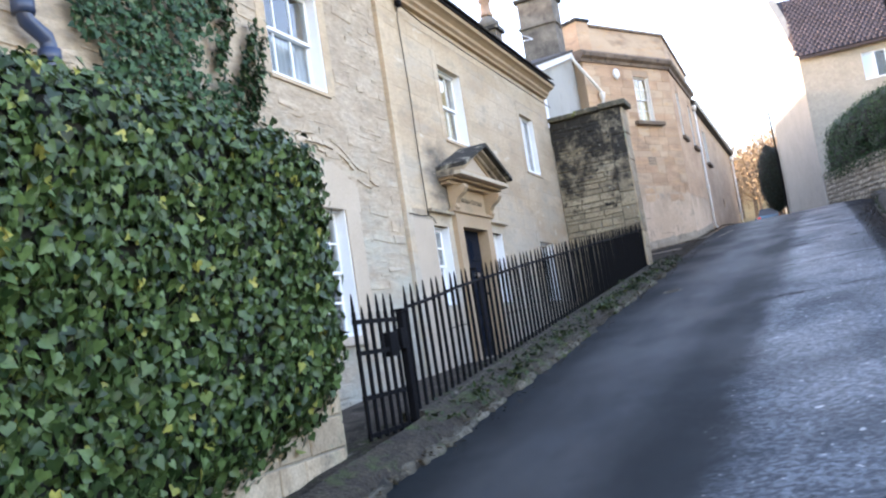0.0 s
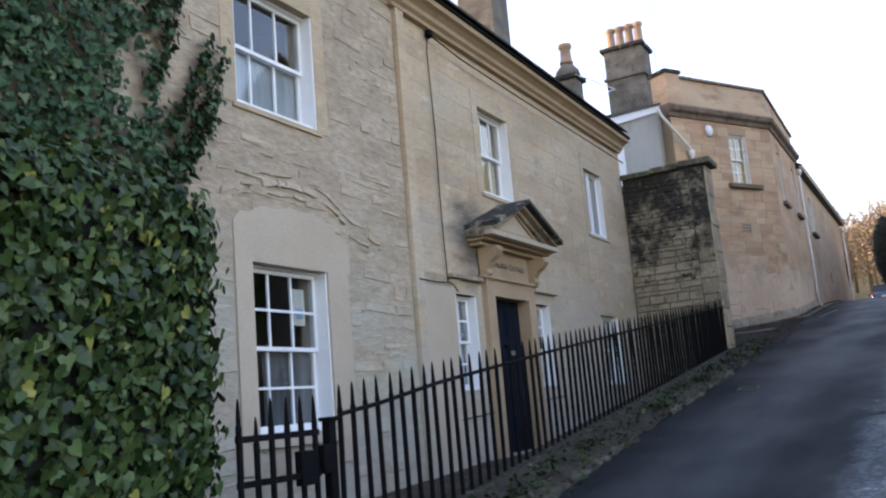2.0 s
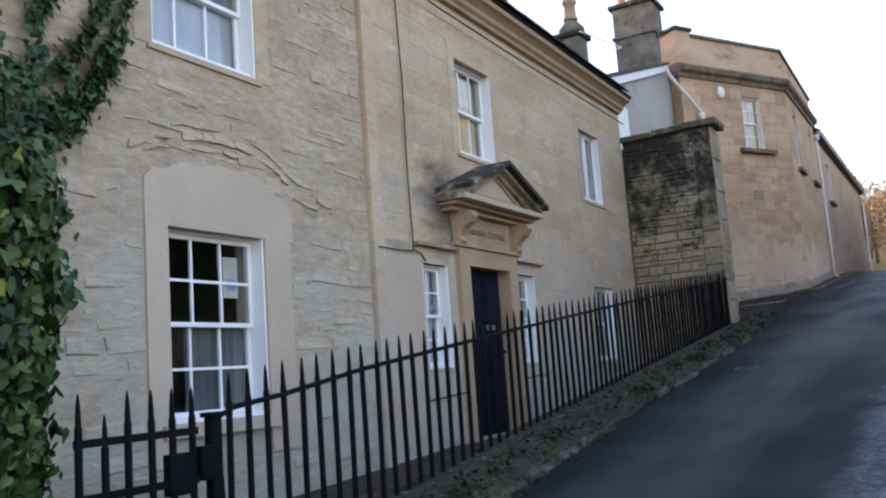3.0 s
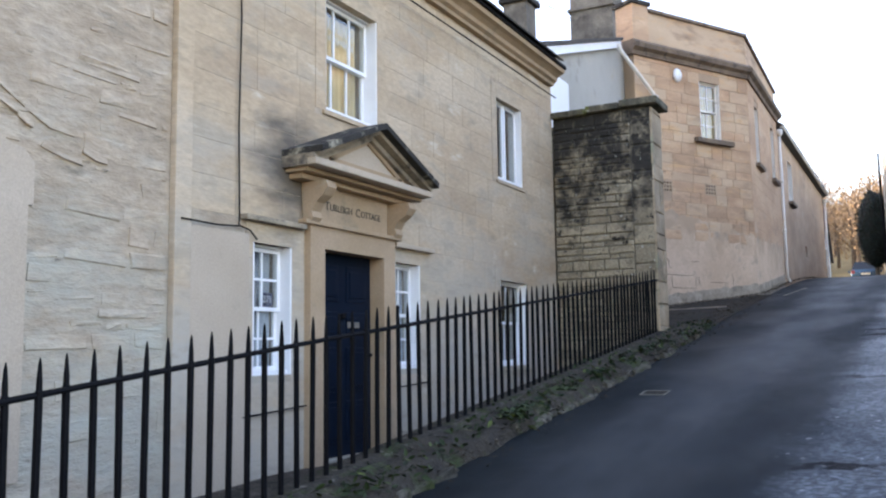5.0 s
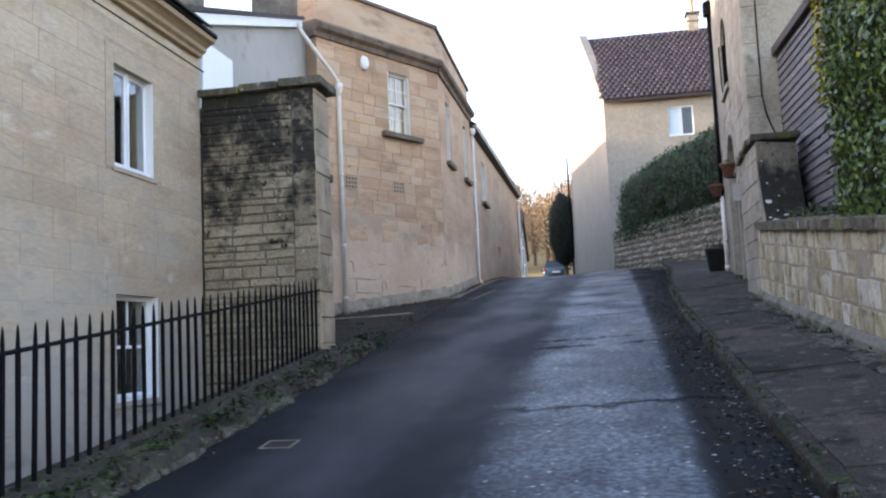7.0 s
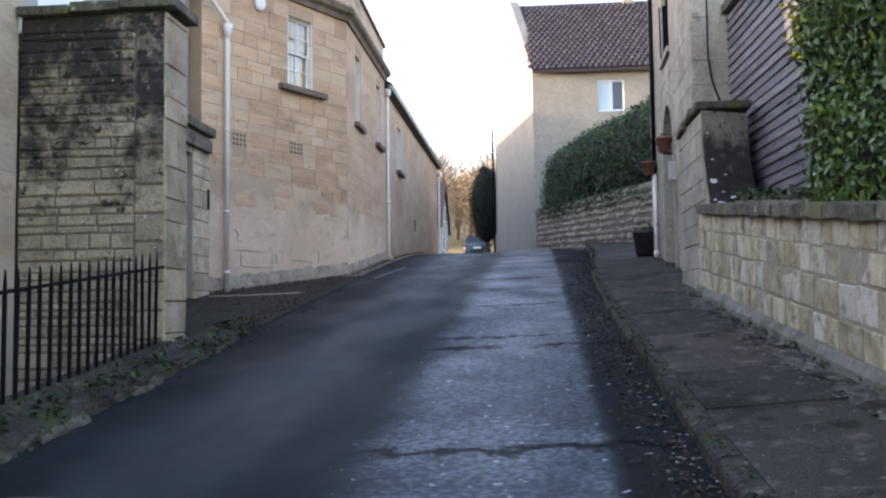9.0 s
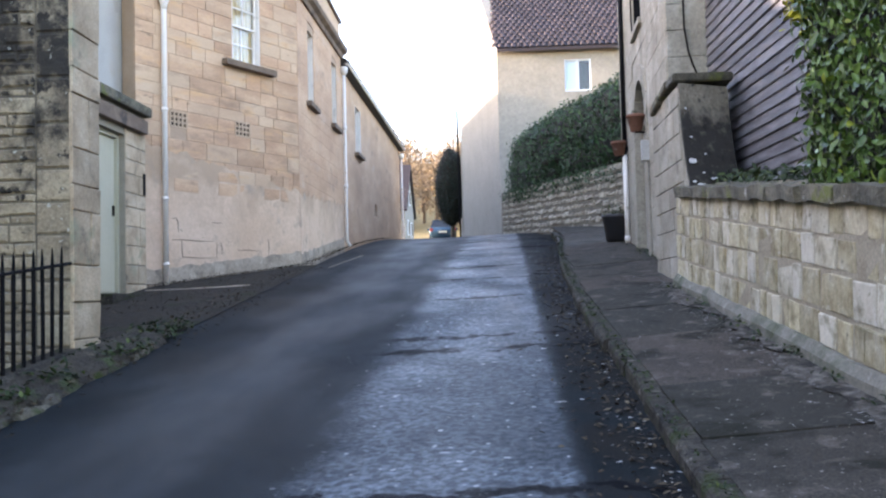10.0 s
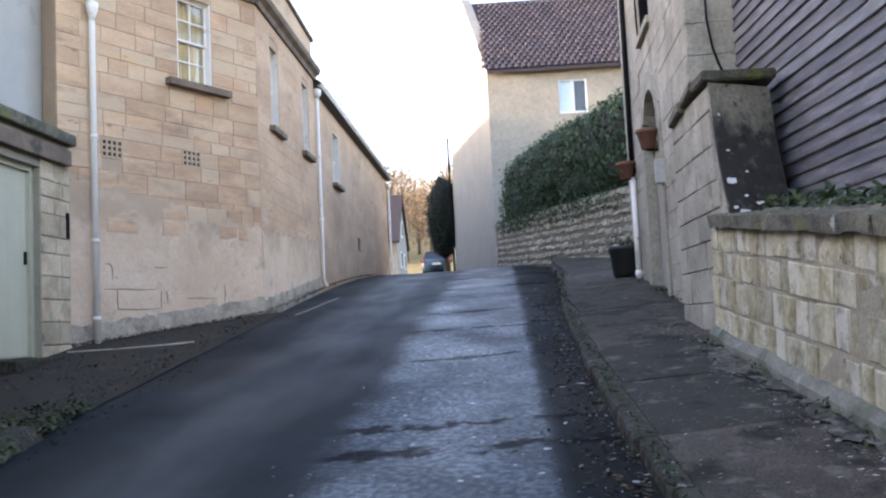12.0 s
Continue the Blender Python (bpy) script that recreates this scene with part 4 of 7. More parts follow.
part("string_moulding", boxes((12.34, 14.10, -0.10, 0.0, 3.46, 3.50, 0.008)), M_DOORCASE, case)
part("name_panel", boxes((12.58, 13.88, -0.04, 0.06, 3.50, 3.86)), M_DOORCASE, case, "stone panel with the house's cut name")
for n_, b_ in (("bed_moulding", (12.22, 14.24, -0.14, 0.05, 3.86, 3.91, 0.008)), ("fillet", (12.16, 14.30, -0.24, 0.05, 3.912, 3.95, 0.008)), ("corona", (12.12, 14.32, -0.37, 0.05, 3.952, 4.02, 0.012))):
    part(n_, boxes(b_), M_DRESSED if n_ == "corona" else M_DOORCASE, case)


def bracket(u):
    """A scrolled console under the hood."""
    out = [(-0.02, 3.47), (-0.09, 3.47), (-0.13, 3.52), (-0.11, 3.58), (-0.16, 3.66), (-0.25, 3.72), (-0.30, 3.79), (-0.28, 3.855), (0.0, 3.855)]
    bm = bmesh.new()
    add_run(bm, out, u - 0.075, u + 0.075)
    return part("bracket", bm, M_DOORCASE, case, "scrolled stone bracket")


bracket(12.47)
bracket(13.99)
# the pediment: tympanum, raking mouldings, sooty stone roof
CU, APEX = 13.22, 4.52
bm = bmesh.new()
add_prism(bm, [(CU - 1.04, 4.02), (CU + 1.04, 4.02), (CU, APEX - 0.05)], -0.20, 0.05)
part("tympanum", bm, M_DRESSED, case, "plain triangular stone")
for s in (-1, 1):
    for d0, off0, off1, material in ((-0.27, 0.13, 0.07, M_STAINED), (-0.36, 0.07, 0.025, M_STAINED), (-0.45, 0.025, -0.035, M_SOOT)):
        bm = bmesh.new()
        foot = CU + s * 1.11
        add_prism(bm, [(foot, 4.08 - off0), (foot, 4.08 - off1), (CU, APEX - off1), (CU, APEX - off0)], d0, 0.05)
        part("raking_moulding", bm, material, case, "soot-blackened stone slope" if material is M_SOOT else "")


for a, b in (((CU - 0.66, 4.085), (CU, APEX - 0.135)), ((CU, APEX - 0.135), (CU + 0.66, 4.085)), ((CU + 0.66, 4.085), (CU - 0.66, 4.085))):
    d = Vector((b[0] - a[0], b[1] - a[1])).normalized() * 0.022
    bm = bmesh.new()
    add_prism(bm, [(a[0] - d.y, a[1] + d.x), (a[0] + d.y, a[1] - d.x), (b[0] + d.y, b[1] - d.x), (b[0] - d.y, b[1] + d.x)], -0.225, -0.19)
    part("inner_moulding", bm, M_DOORCASE, case)


def words(name, text, size, extrude, material, parent):
    """Flat cut letters as one mesh, standing upright, its left end at the origin; returns the object and its width."""
    cu = bpy.data.curves.new(name, "FONT")
    cu.body, cu.size, cu.extrude, cu.align_x, cu.align_y = text, size, extrude, "LEFT", "CENTER"
    tmp = new(name, cu)
    me = bpy.data.meshes.new_from_object(tmp.evaluated_get(bpy.context.evaluated_depsgraph_get()))
    bpy.data.objects.remove(tmp)
    me.materials.append(material)
    ob = new(name, me)
    ob.parent = parent
    return ob, max(v.co.x for v in me.vertices)


spell, u = [("T", 0.125), ("URLEIGH", 0.098), ("C", 0.125), ("OTTAGE", 0.098)], 0.0
cut_words = []
for text, size in spell:
    ob, wide = words("lettering", text, size, 0.002, M_LETTER, case)
    ob["label"] = "cut capitals of the house name"
    cut_words.append((ob, u, size))
    u += wide + (0.07 if text == "URLEIGH" else 0.012)
for ob, at, size in cut_words:
    ob.matrix_local = pose(13.23 - u / 2 + at, -0.043, 3.655 + size * 0.12, 90, 0, 0)
part("label_moulding", boxes((11.55, 12.40, -0.07, 0.02, 3.40, 3.45, 0.01)), M_STAINED, cottage, "weathered label moulding")
part("label_moulding", boxes((14.03, 14.92, -0.07, 0.02, 3.40, 3.45, 0.01)), M_DRESSED, cottage, "weathered label moulding")
part("bell_box", boxes((14.03, 14.11, -0.05, 0.02, 2.58, 2.75, 0.01)), M_IRON, cottage, "small black box by the door")

# house number in the window
num = part("number_plate", boxes((12.02, 12.17, 0.160, 0.168, 2.68, 2.80)), plain("navy_enamel", (0.02, 0.03, 0.08), 0.4), cottage, "navy plate with the number 271")
cu = bpy.data.curves.new("digits", "FONT")
cu.body, cu.size, cu.extrude, cu.align_x, cu.align_y = "271", 0.09, 0.001, "CENTER", "CENTER"
tmp = new("digits", cu)
me = bpy.data.meshes.new_from_object(tmp.evaluated_get(bpy.context.evaluated_depsgraph_get()))
bpy.data.objects.remove(tmp)
me.materials.append(M_WHITE)
dg = new("digits", me)
dg.parent = num
dg.matrix_local = pose(12.095, 0.1575, 2.74, 90, 0, 0)

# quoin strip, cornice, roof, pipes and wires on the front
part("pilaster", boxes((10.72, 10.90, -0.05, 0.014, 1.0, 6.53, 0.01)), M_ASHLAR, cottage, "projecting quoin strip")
part("plaster_panel", boxes((10.90, 11.62, -0.03, 0.014, 1.0, 3.28, 0.006)), M_DRESSED, cottage, "smooth plaster panel")
for a, b, k in ((-2.0, 10.62, -0.03), (10.62, 19.10, 0.03)):
    bm = bmesh.new()
    add_run(bm, [(0.014, 6.53), (-0.03 - k, 6.53), (-0.04 - k, 6.57), (-0.09 - k, 6.60), (-0.10 - k, 6.65), (-0.16 - k, 6.69), (-0.22 - k, 6.71), (-0.235 - k, 6.765), (-0.02, 6.77), (0.014, 6.77)], a, b)
    part("cornice", bm, M_DOORCASE, cottage, "moulded stone eaves cornice")
    part("gutter", boxes((a, b, -0.265 - k, -0.17 - k, 6.767, 6.81, 0.012)), M_IRON, cottage, "dark lead gutter")
up = Vector((0, 1, 0.62)).normalized()
bm = bmesh.new()
add_run(bm, [(-0.28, 6.83), (4.0, 9.50), (8.3, 6.82), (8.3, 6.72), (4.0, 9.38), (-0.22, 6.80)], -2.1, 19.13)
roof = part("roof", bm, M_SLATE, cottage, "dark stone-tiled pitched roof")
roof_tiles(roof, (-2.1, -0.34, 6.82), (1, 0, 0), up, 70, 20, 0.30, 0.25, M_SLATE, 0.02)
bm2 = bmesh.new()
vs = [bm2.verts.new(p) for p in ((19.13, 0.02, 6.7), (19.13, 7.98, 6.7), (19.13, 4.0, 9.27), (18.85, 0.02, 6.7), (18.85, 7.98, 6.7), (18.85, 4.0, 9.27))]
for q in ((0, 1, 2), (5, 4, 3), (0, 3, 4, 1), (1, 4, 5, 2), (2, 5, 3, 0)):
    bm2.faces.new([vs[i] for i in q])
part("gable", bm2, M_GREYSTONE, cottage, "stone gable end")


def chimney(parent, u, d, z0, z1, w, dp, pots, label, material, bands=(0.55,), pot_h=0.4, across=False, pot_r=1.0, shoulder=0.0):
    bm = boxes((u - w / 2, u + w / 2, d - dp / 2, d + dp / 2, z0, z1, 0.015))
    st = part("chimney", bm, material, parent, label)
    for b in bands:
        zb = z0 + (z1 - z0) * b
        part("band", boxes((u - w / 2 - 0.06, u + w / 2 + 0.06, d - dp / 2 - 0.06, d + dp / 2 + 0.06, zb, zb + 0.08, 0.015)), material, st)
    part("cap", boxes((u - w / 2 - 0.09, u + w / 2 + 0.09, d - dp / 2 - 0.09, d + dp / 2 + 0.09, z1, z1 + 0.12, 0.02)), M_SOOT, st)
    if shoulder:
        bm = bmesh.new()
        r = min(w, dp) * 0.62
        add_lathe(bm, (u, d, z1 + 0.10), [(r, 0), (r * 0.92, shoulder * 0.5), (r * 0.45, shoulder), (0.05, shoulder + 0.03)], 12)
        part("shoulder", bm, material, st, "", True)
    for i in range(pots):
        bm = bmesh.new()
        o = (i - (pots - 1) / 2) * min(0.42, (dp if across else w) / max(1, pots))
        add_lathe(bm, (u + (0 if across else o), d + (o if across else 0), z1 + 0.12 + shoulder), [(pot_r * r, z) for r, z in ((0.13, 0), (0.14, 0.06), (0.115, 0.1), (0.10, pot_h - 0.14), (0.135, pot_h - 0.10), (0.13, pot_h), (0.09, pot_h), (0.085, 0.05))], 14)
        part("pot", bm, M_CHPOT, st, "buff clay chimney pot", True)
    return st


chimney(cottage, 18.7, 2.42, 7.6, 11.0, 0.8, 0.8, 2, "broad stone chimney stack", M_CHIMNEY, (0.85,), across=True)

# cable down the front
bm = bmesh.new()
add_tube(bm, [(11.50, -0.02, 6.42), (11.46, -0.02, 6.2), (11.50, -0.02, 5.2), (11.48, -0.02, 4.2), (11.50, -0.02, 3.40), (11.48, -0.03, 3.34), (11.62, -0.035, 3.31), (11.72, -0.03, 3.24)], 0.008, 6)
part("cable", bm, M_IRON, cottage, "black cable clipped down the front")
bm = bmesh.new()
add_tube(bm, [(10.78, -0.06, 3.31), (11.2, -0.04, 3.31), (11.48, -0.035, 3.33)], 0.008, 6)
part("cable", bm, M_IRON, cottage)
bm = bmesh.new()
add_lathe(bm, (11.50, -0.05, 6.40), [(0.02, 0), (0.05, 0.03), (0.05, 0.09), (0.02, 0.12)], 10)
part("insulator", bm, M_IRON, cottage)
bm = bmesh.new()
add_tube(bm, [(11.5, -0.06, 6.44), (12.2, -0.10, 6.34), (14.0, -0.12, 6.30), (16.5, -0.12, 6.30), (19.0, -0.12, 6.30)], 0.010, 6)
part("cable", bm, M_IRON, cottage)
bm = bmesh.new()
add_tube(bm, [(11.55, -0.025, 1.72), (12.44, -0.028, 1.77)], 0.008, 6)
part("cable", bm, M_IRON, cottage)
bm = bmesh.new()
add_tube(bm, [(14.0, -0.025, 1.86), (14.8, -0.028, 1.9)], 0.008, 6)
part("cable", bm, M_IRON, cottage)
# blue-black soil pipe
bm = bmesh.new()
add_tube(bm, [(4.58, -0.12, 7.0), (4.58, -0.12, 4.28), (4.60, -0.12, 4.22), (4.76, -0.12, 4.14), (4.78, -0.12, 4.08), (4.78, -0.12, 1.2)], 0.062, 12)
for c in ((4.58, -0.12, 4.32), (4.78, -0.12, 4.0)):
    add_lathe(bm, c, [(0.06, -0.06), (0.082, -0.05), (0.082, 0.05), (0.06, 0.06)], 14)
part("soil_pipe", bm, M_PIPEBLUE, cottage, "dark blue plastic soil pipe with a bend", True)

# ---- boundary wall at the railings, yard, railings ----
yard = grid("yard", [-4.87, -4.2, -3.40], [5.5, 6.0, 7, 9, 12, 15, 19.1], lambda x, y: min(1.20, 0.80 + 0.085 * (y - 6)), M_ROADEDGE, "sunken stone-paved yard behind the railings", "yard")


def plinth_z(y):
    return 0.121 * y + 0.19


bm = bmesh.new()
ys = np.linspace(6.84, 19.15, 26).tolist()
rows_v = [[bm.verts.new(p) for p in ((-3.40, y, 0.3), (-3.13 + 0.02 * math.sin(y * 3), y, 0.3), (-3.15 + 0.02 * math.sin(y * 3), y, plinth_z(y) - 0.03 + 0.015 * math.sin(y * 5)), (-3.20, y, plinth_z(y)), (-3.40, y, plinth_z(y)))] for y in ys]
for a, b in zip(rows_v, rows_v[1:]):
    for i in range(5):
        bm.faces.new((a[i], a[(i + 1) % 5], b[(i + 1) % 5], b[i]))
bm.faces.new(rows_v[0])
bm.faces.new(rows_v[-1][::-1])
tagged(part("railing_plinth", bm, M_KERB, None), "low rough stone plinth under the railings", "plinth", "", "structure")


def tip_z(y):
    return 2.10 + (y - 7.08) * 0.1175 if y < 10.5 else 2.50 + 0.1085 * (y - 10.5)


railings = thing("railings", pose(0, 0, 0), "black painted iron railings with pointed bars on a stone plinth", "railings")


def bar_mesh(h):
    bm = bmesh.new()
    r = 0.018
    vs = []
    for z, q in ((0, r), (h - 0.15, r), (h - 0.142, r * 0.78), (h - 0.10, r * 0.74), (h - 0.03, r * 0.46), (h, r * 0.15)):
        vs.append([bm.verts.new((q * math.cos(math.pi / 4 + math.pi / 4 * k), q * math.sin(math.pi / 4 + math.pi / 4 * k), z)) for k in range(8)])
    for a, b in zip(vs, vs[1:]):
        for k in range(8):
            bm.faces.new((a[k], a[(k + 1) % 8], b[(k + 1) % 8], b[k]))
    bm.faces.new(vs[-1])
    me = bpy.data.meshes.new("bar")
    bm.to_mesh(me)
    bm.free()
    me.materials.append(M_IRON)
    return me


BARS = {}
y = 6.924
while y < 19.0:
    h = round((tip_z(y) - plinth_z(y) + 0.02) * 50) / 50
    if h not in BARS:
        BARS[h] = bar_mesh(h)
    ob = shared("bar", BARS[h], railings, (-3.27, y, tip_z(y) - h))
    ob.rotation_euler = (random.uniform(-0.008, 0.008), random.uniform(-0.01, 0.01), 0)
    y += 0.1563
bm = bmesh.new()
add_tube(bm, [(-3.27, 6.86, 1.86), (-3.27, 6.98, 1.90), (-3.27, 7.4, tip_z(7.4) - 0.19)] + [(-3.27, yy, tip_z(yy) - 0.165) for yy in (8.2, 9.2, 10.5, 12, 14, 16, 18, 19.15)], 0.0155, 8)
part("rail", bm, M_IRON, railings)

apron = grid("gate_apron", [-3.75, -3.45, -3.25, -3.04], np.arange(2.0, 7.0, 0.2).tolist(), lambda x, y: grade(y) + 0.11 + 0.018 * noise.noise((x * 4, y * 3, 1.0)), M_KERB, "worn earthy stone threshold in front of the gate", "threshold")
gate = thing("gate", pose(0, 0, 0), "closed black iron garden gate with a lock box", "gate")
for i, yy in enumerate((6.00, 6.14, 6.27, 6.41, 6.54, 6.67)):
    h = 1.12 if i != 1 else 1.02
    if h not in BARS:
        BARS[h] = bar_mesh(h)
    shared("bar", BARS[h], gate, (-3.27, yy, 0.90))
for z in (1.80, 1.56, 1.22, 0.94):
    part("rail", boxes((-3.283, -3.257, 5.98, 6.70, z - 0.018, z + 0.018)), M_IRON, gate)
part("lock_box", boxes((-3.30, -3.24, 6.50, 6.65, 1.50, 1.70, 0.008)), M_IRON, gate, "flat black lock box")
post = thing("gate_post", pose(0, 0, 0), "square black iron gate post with a raking stay", "post")
bm = boxes((-3.30, -3.24, 6.78, 6.85, 0.7, 1.86, 0.006))
add_box(bm, -3.315, -3.225, 6.765, 6.865, 1.86, 1.885, 0.006)
part("shaft", bm, M_IRON, post)
part("keeper", boxes((-3.30, -3.23, 6.70, 6.80, 1.55, 1.72, 0.006)), M_IRON, post)
bm = bmesh.new()
add_tube(bm, [(-3.27, 6.86, 1.55), (-3.36, 6.98, 0.95)], 0.016, 6)
part("stay", bm, M_IRON, post)

# ---- the hedge wall with its ivy ----
hw = thing("garden_wall", frame_of((-3.42, -3.0), (-3.42, 6.0)), "buff stone garden wall, overgrown with ivy", "wall", "", "structure")
hwb = part("masonry", wall_bm(0, 8.88, -0.6, 3.05, 0.40, (), 0.012), M_MORTAR, hw)
lay_stones(hwb, "stone", M_PIEREND, 6.6, 8.88, courses(0.3, 2.9, [0.2, 0.24]), (0.25, 0.5), limit=60, depth=0.05, near=8.7)
shared_end = thing("wall_end", frame_of((-3.42, 5.785), (-3.83, 5.785)), "dressed stone end of the garden wall", "wall", "", "structure")
shared_end.matrix_world = pose(-3.82, 5.90, 0, 0, 0, 180) @ pose(-0.4, 0, 0)
lay_stones(shared_end, "stone", M_PIEREND, 0, 0.40, courses(0.3, 3.0, [0.22, 0.26]), (0.2, 0.4), limit=40, depth=0.03)

ivy = thing("ivy_hedge", pose(0, 0, 0), "thick glossy ivy covering the garden wall, some leaves yellow", "ivy")
bm = bmesh.new()
lump_box(bm, -4.1, -3.30, -3.0, 5.96, 0.80, 3.26, 0.3, 0.06, 3.0, 0.35)
for v in bm.verts:
    if v.co.z < 1.6 and v.co.y > 4.3:
        v.co.z += (v.co.y - 4.3) * 0.27
P, N = skin(bm, 950, 11, lambda c, n: (n.x > -0.3 or n.z > 0.3) and c.y > -1.2, 0.015, 0.045)
part("core", bm, M_CORE, ivy, "near-black solid core, leaf shade put into its colour", True)
sz = np.random.RandomState(5).uniform(0.036, 0.082, len(P))
part_leaves = leaves("foliage", P, N, sz, IVY_LEAF, M_IVY, ivy, 0.9, 0.7, 0.2, 7)
part_leaves["label"] = "layered ivy leaves"

wall_ivy = thing("wall_ivy", pose(0, 0, 0), "small-leaved ivy climbing the cottage front with loose shoots", "ivy")
rnd = np.random.RandomState(21)
P, N = [], []
for _ in range(10500):
    yy, zz = rnd.uniform(4.9, 7.6), rnd.uniform(2.6, 7.0)
    lim = 7.02 - 0.13 * (zz - 3.6) + 0.22 * noise.noise((zz * 2.1, 0.0, 3.0))
    lo = 5.05 + 0.12 * noise.noise((zz * 1.9, 5.0, 3.0))
    if lo < yy < lim and noise.noise((yy * 2.3, zz * 2.3, 1.0)) > -0.42:
        P.append((-4.86 + rnd.uniform(0.03, 0.14), yy, zz))
        N.append((1, 0, 0.2))
STEMS = [((7.0, 3.9), (7.72, 4.95)), ((7.05, 4.2), (7.55, 5.0)), ((6.9, 4.5), (7.28, 5.6)), ((6.9, 5.0), (7.18, 6.0)), ((7.0, 3.7), (7.62, 4.55)), ((6.7, 5.4), (7.05, 6.5))]
bm = bmesh.new()
for (a, b), (c, d) in STEMS:
    pts = []
    for k in range(16):
        f = k / 15
        q = (-4.80, a + (c - a) * f ** 0.8, b + (d - b) * f ** 1.3)
        pts.append(q)
        for _ in range(15):
            P.append((q[0] + rnd.normal(0, 0.03), q[1] + rnd.normal(0, 0.03 * (1.25 - f)), q[2] + rnd.normal(0, 0.05)))
            N.append((0.8, 0.3, 0.5))
    add_tube(bm, pts, [0.012 * (1 - 0.8 * k / 15) for k in range(16)], 5)
part("stems", bm, M_BARK, wall_ivy)
leaves("foliage", P, N, rnd.uniform(0.045, 0.078, len(P)), IVY_LEAF, M_WALLIVY, wall_ivy, 0.5, 0.6, 0.2, 9)

# ---- the tall end wall at the cottage's far side ----
pier = thing("end_wall", pose(0, 0, 0), "tall lichen-blackened rubble wall with a stone coping", "wall", "", "structure")
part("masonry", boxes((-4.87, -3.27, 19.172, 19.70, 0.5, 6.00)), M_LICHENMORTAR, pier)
pf = thing("end_wall_face", frame_of((-4.88, 19.16), (-3.25, 19.16)), "black-lichened coursed rubble face", "wall", "", "structure")
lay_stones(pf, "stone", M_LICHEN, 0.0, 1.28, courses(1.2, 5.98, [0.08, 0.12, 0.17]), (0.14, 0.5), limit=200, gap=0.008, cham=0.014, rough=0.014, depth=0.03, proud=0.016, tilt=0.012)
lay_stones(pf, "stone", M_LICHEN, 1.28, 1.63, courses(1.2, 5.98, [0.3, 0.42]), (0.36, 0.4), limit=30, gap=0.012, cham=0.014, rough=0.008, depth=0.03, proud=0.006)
pe = thing("end_wall_quoins", frame_of((-3.25, 19.15), (-3.25, 19.72)), "dressed quoins at the wall's end", "wall", "", "structure")
lay_stones(pe, "stone", M_PIEREND, 0.0, 0.57, courses(1.9, 5.98, [0.24, 0.34, 0.5]), (0.3, 0.6), limit=40, gap=0.004, cham=0.007, rough=0.010, depth=0.03, proud=0.01)
for a, b in ((-4.88, -4.3), (-4.29, -3.75), (-3.74, -3.14)):
    part("coping_stone", boxes((a, b, 19.06, 19.80, 5.98 + 0.03 * (a + 4.88), 6.08 + 0.045 * (a + 4.88), 0.02)), M_CAP, pier)

# ---- the neighbouring house: splayed front, long side along the street ----
WA0, WA1 = (-5.20, 25.45), (-3.25, 28.85)
manor = thing("tall_house", frame_of(WA0, WA1), "tall brown ashlar house with a splayed corner and parapet", "house")
LA = 3.92
H2 = [(2.16, 2.88, 7.26, 8.70)]
VENTS = [(0.71, 1.06, 5.86, 6.12), (2.21, 2.57, 5.90, 6.16)]
wa = part("wall", wall_bm(0, LA, 2.2, 9.1, 0.32, H2 + VENTS, 0.012), M_BROWNMORTAR, manor, "splayed ashlar front")
RENDER_TOP = 4.7


def ragged(u0, u1, z_low, z_of, d0, parent, name="render", material=None, label="patchy pale lime render on the lower wall"):
    """A coat of render whose top edge has crumbled unevenly."""
    n = int((u1 - u0) / 0.07)
    out = [(u0, z_low), (u1, z_low)] + [(u1 - (u1 - u0) * i / n, z_of(u1 - (u1 - u0) * i / n) + (0.16 if name == "render" else 0.06) * noise.noise((i * 0.31, u0, 3.0)) + (0.05 if name == "render" else 0.015) * noise.noise((i * 1.3, u0, 7.0))) for i in range(n + 1)]
    bm = bmesh.new()
    add_prism(bm, out, d0, 0.02)
    part(name, bm, material or M_RENDER, parent, label)


ragged(0.06, LA - 0.01, 2.5, lambda u: 5.55 - 0.15 * u, -0.012, manor)
lay_stones(wa, "stone", M_BROWN, 0, LA, courses(RENDER_TOP, 9.02, [0.2, 0.25, 0.30]), (0.3, 0.75), H2 + VENTS, limit=290, gap=0.002, cham=0.005, rough=0.006, depth=0.03, face=0.006, proud=0.005)
for pts in ([(1.60, 4.26), (1.72, 4.25), (1.84, 4.262)], [(0.72, 4.28), (0.80, 4.29), (0.84, 4.22), (0.845, 4.05)], [(1.80, 3.90), (1.83, 3.80), (1.825, 3.70)], [(2.25, 3.52), (2.6, 3.53), (2.95, 3.515), (3.3, 3.53)], [(3.0, 4.0), (3.02, 3.85), (3.0, 3.72)], [(2.2, 3.78), (2.5, 3.785), (2.78, 3.775)], [(0.70, 3.92), (1.0, 3.925), (1.3, 3.915), (1.62, 3.92)], [(0.92, 3.91), (0.915, 3.76), (0.93, 3.63), (1.3, 3.62), (1.7, 3.63)], [(1.71, 3.90), (1.705, 3.75), (1.71, 3.63)]):
    bm = bmesh.new()
    add_tube(bm, [(x, -0.0125, z) for x, z in pts], [0.004] + [0.008] * (len(pts) - 2) + [0.003], 5)
    part("crack", bm, M_BROWNDARK, wa)
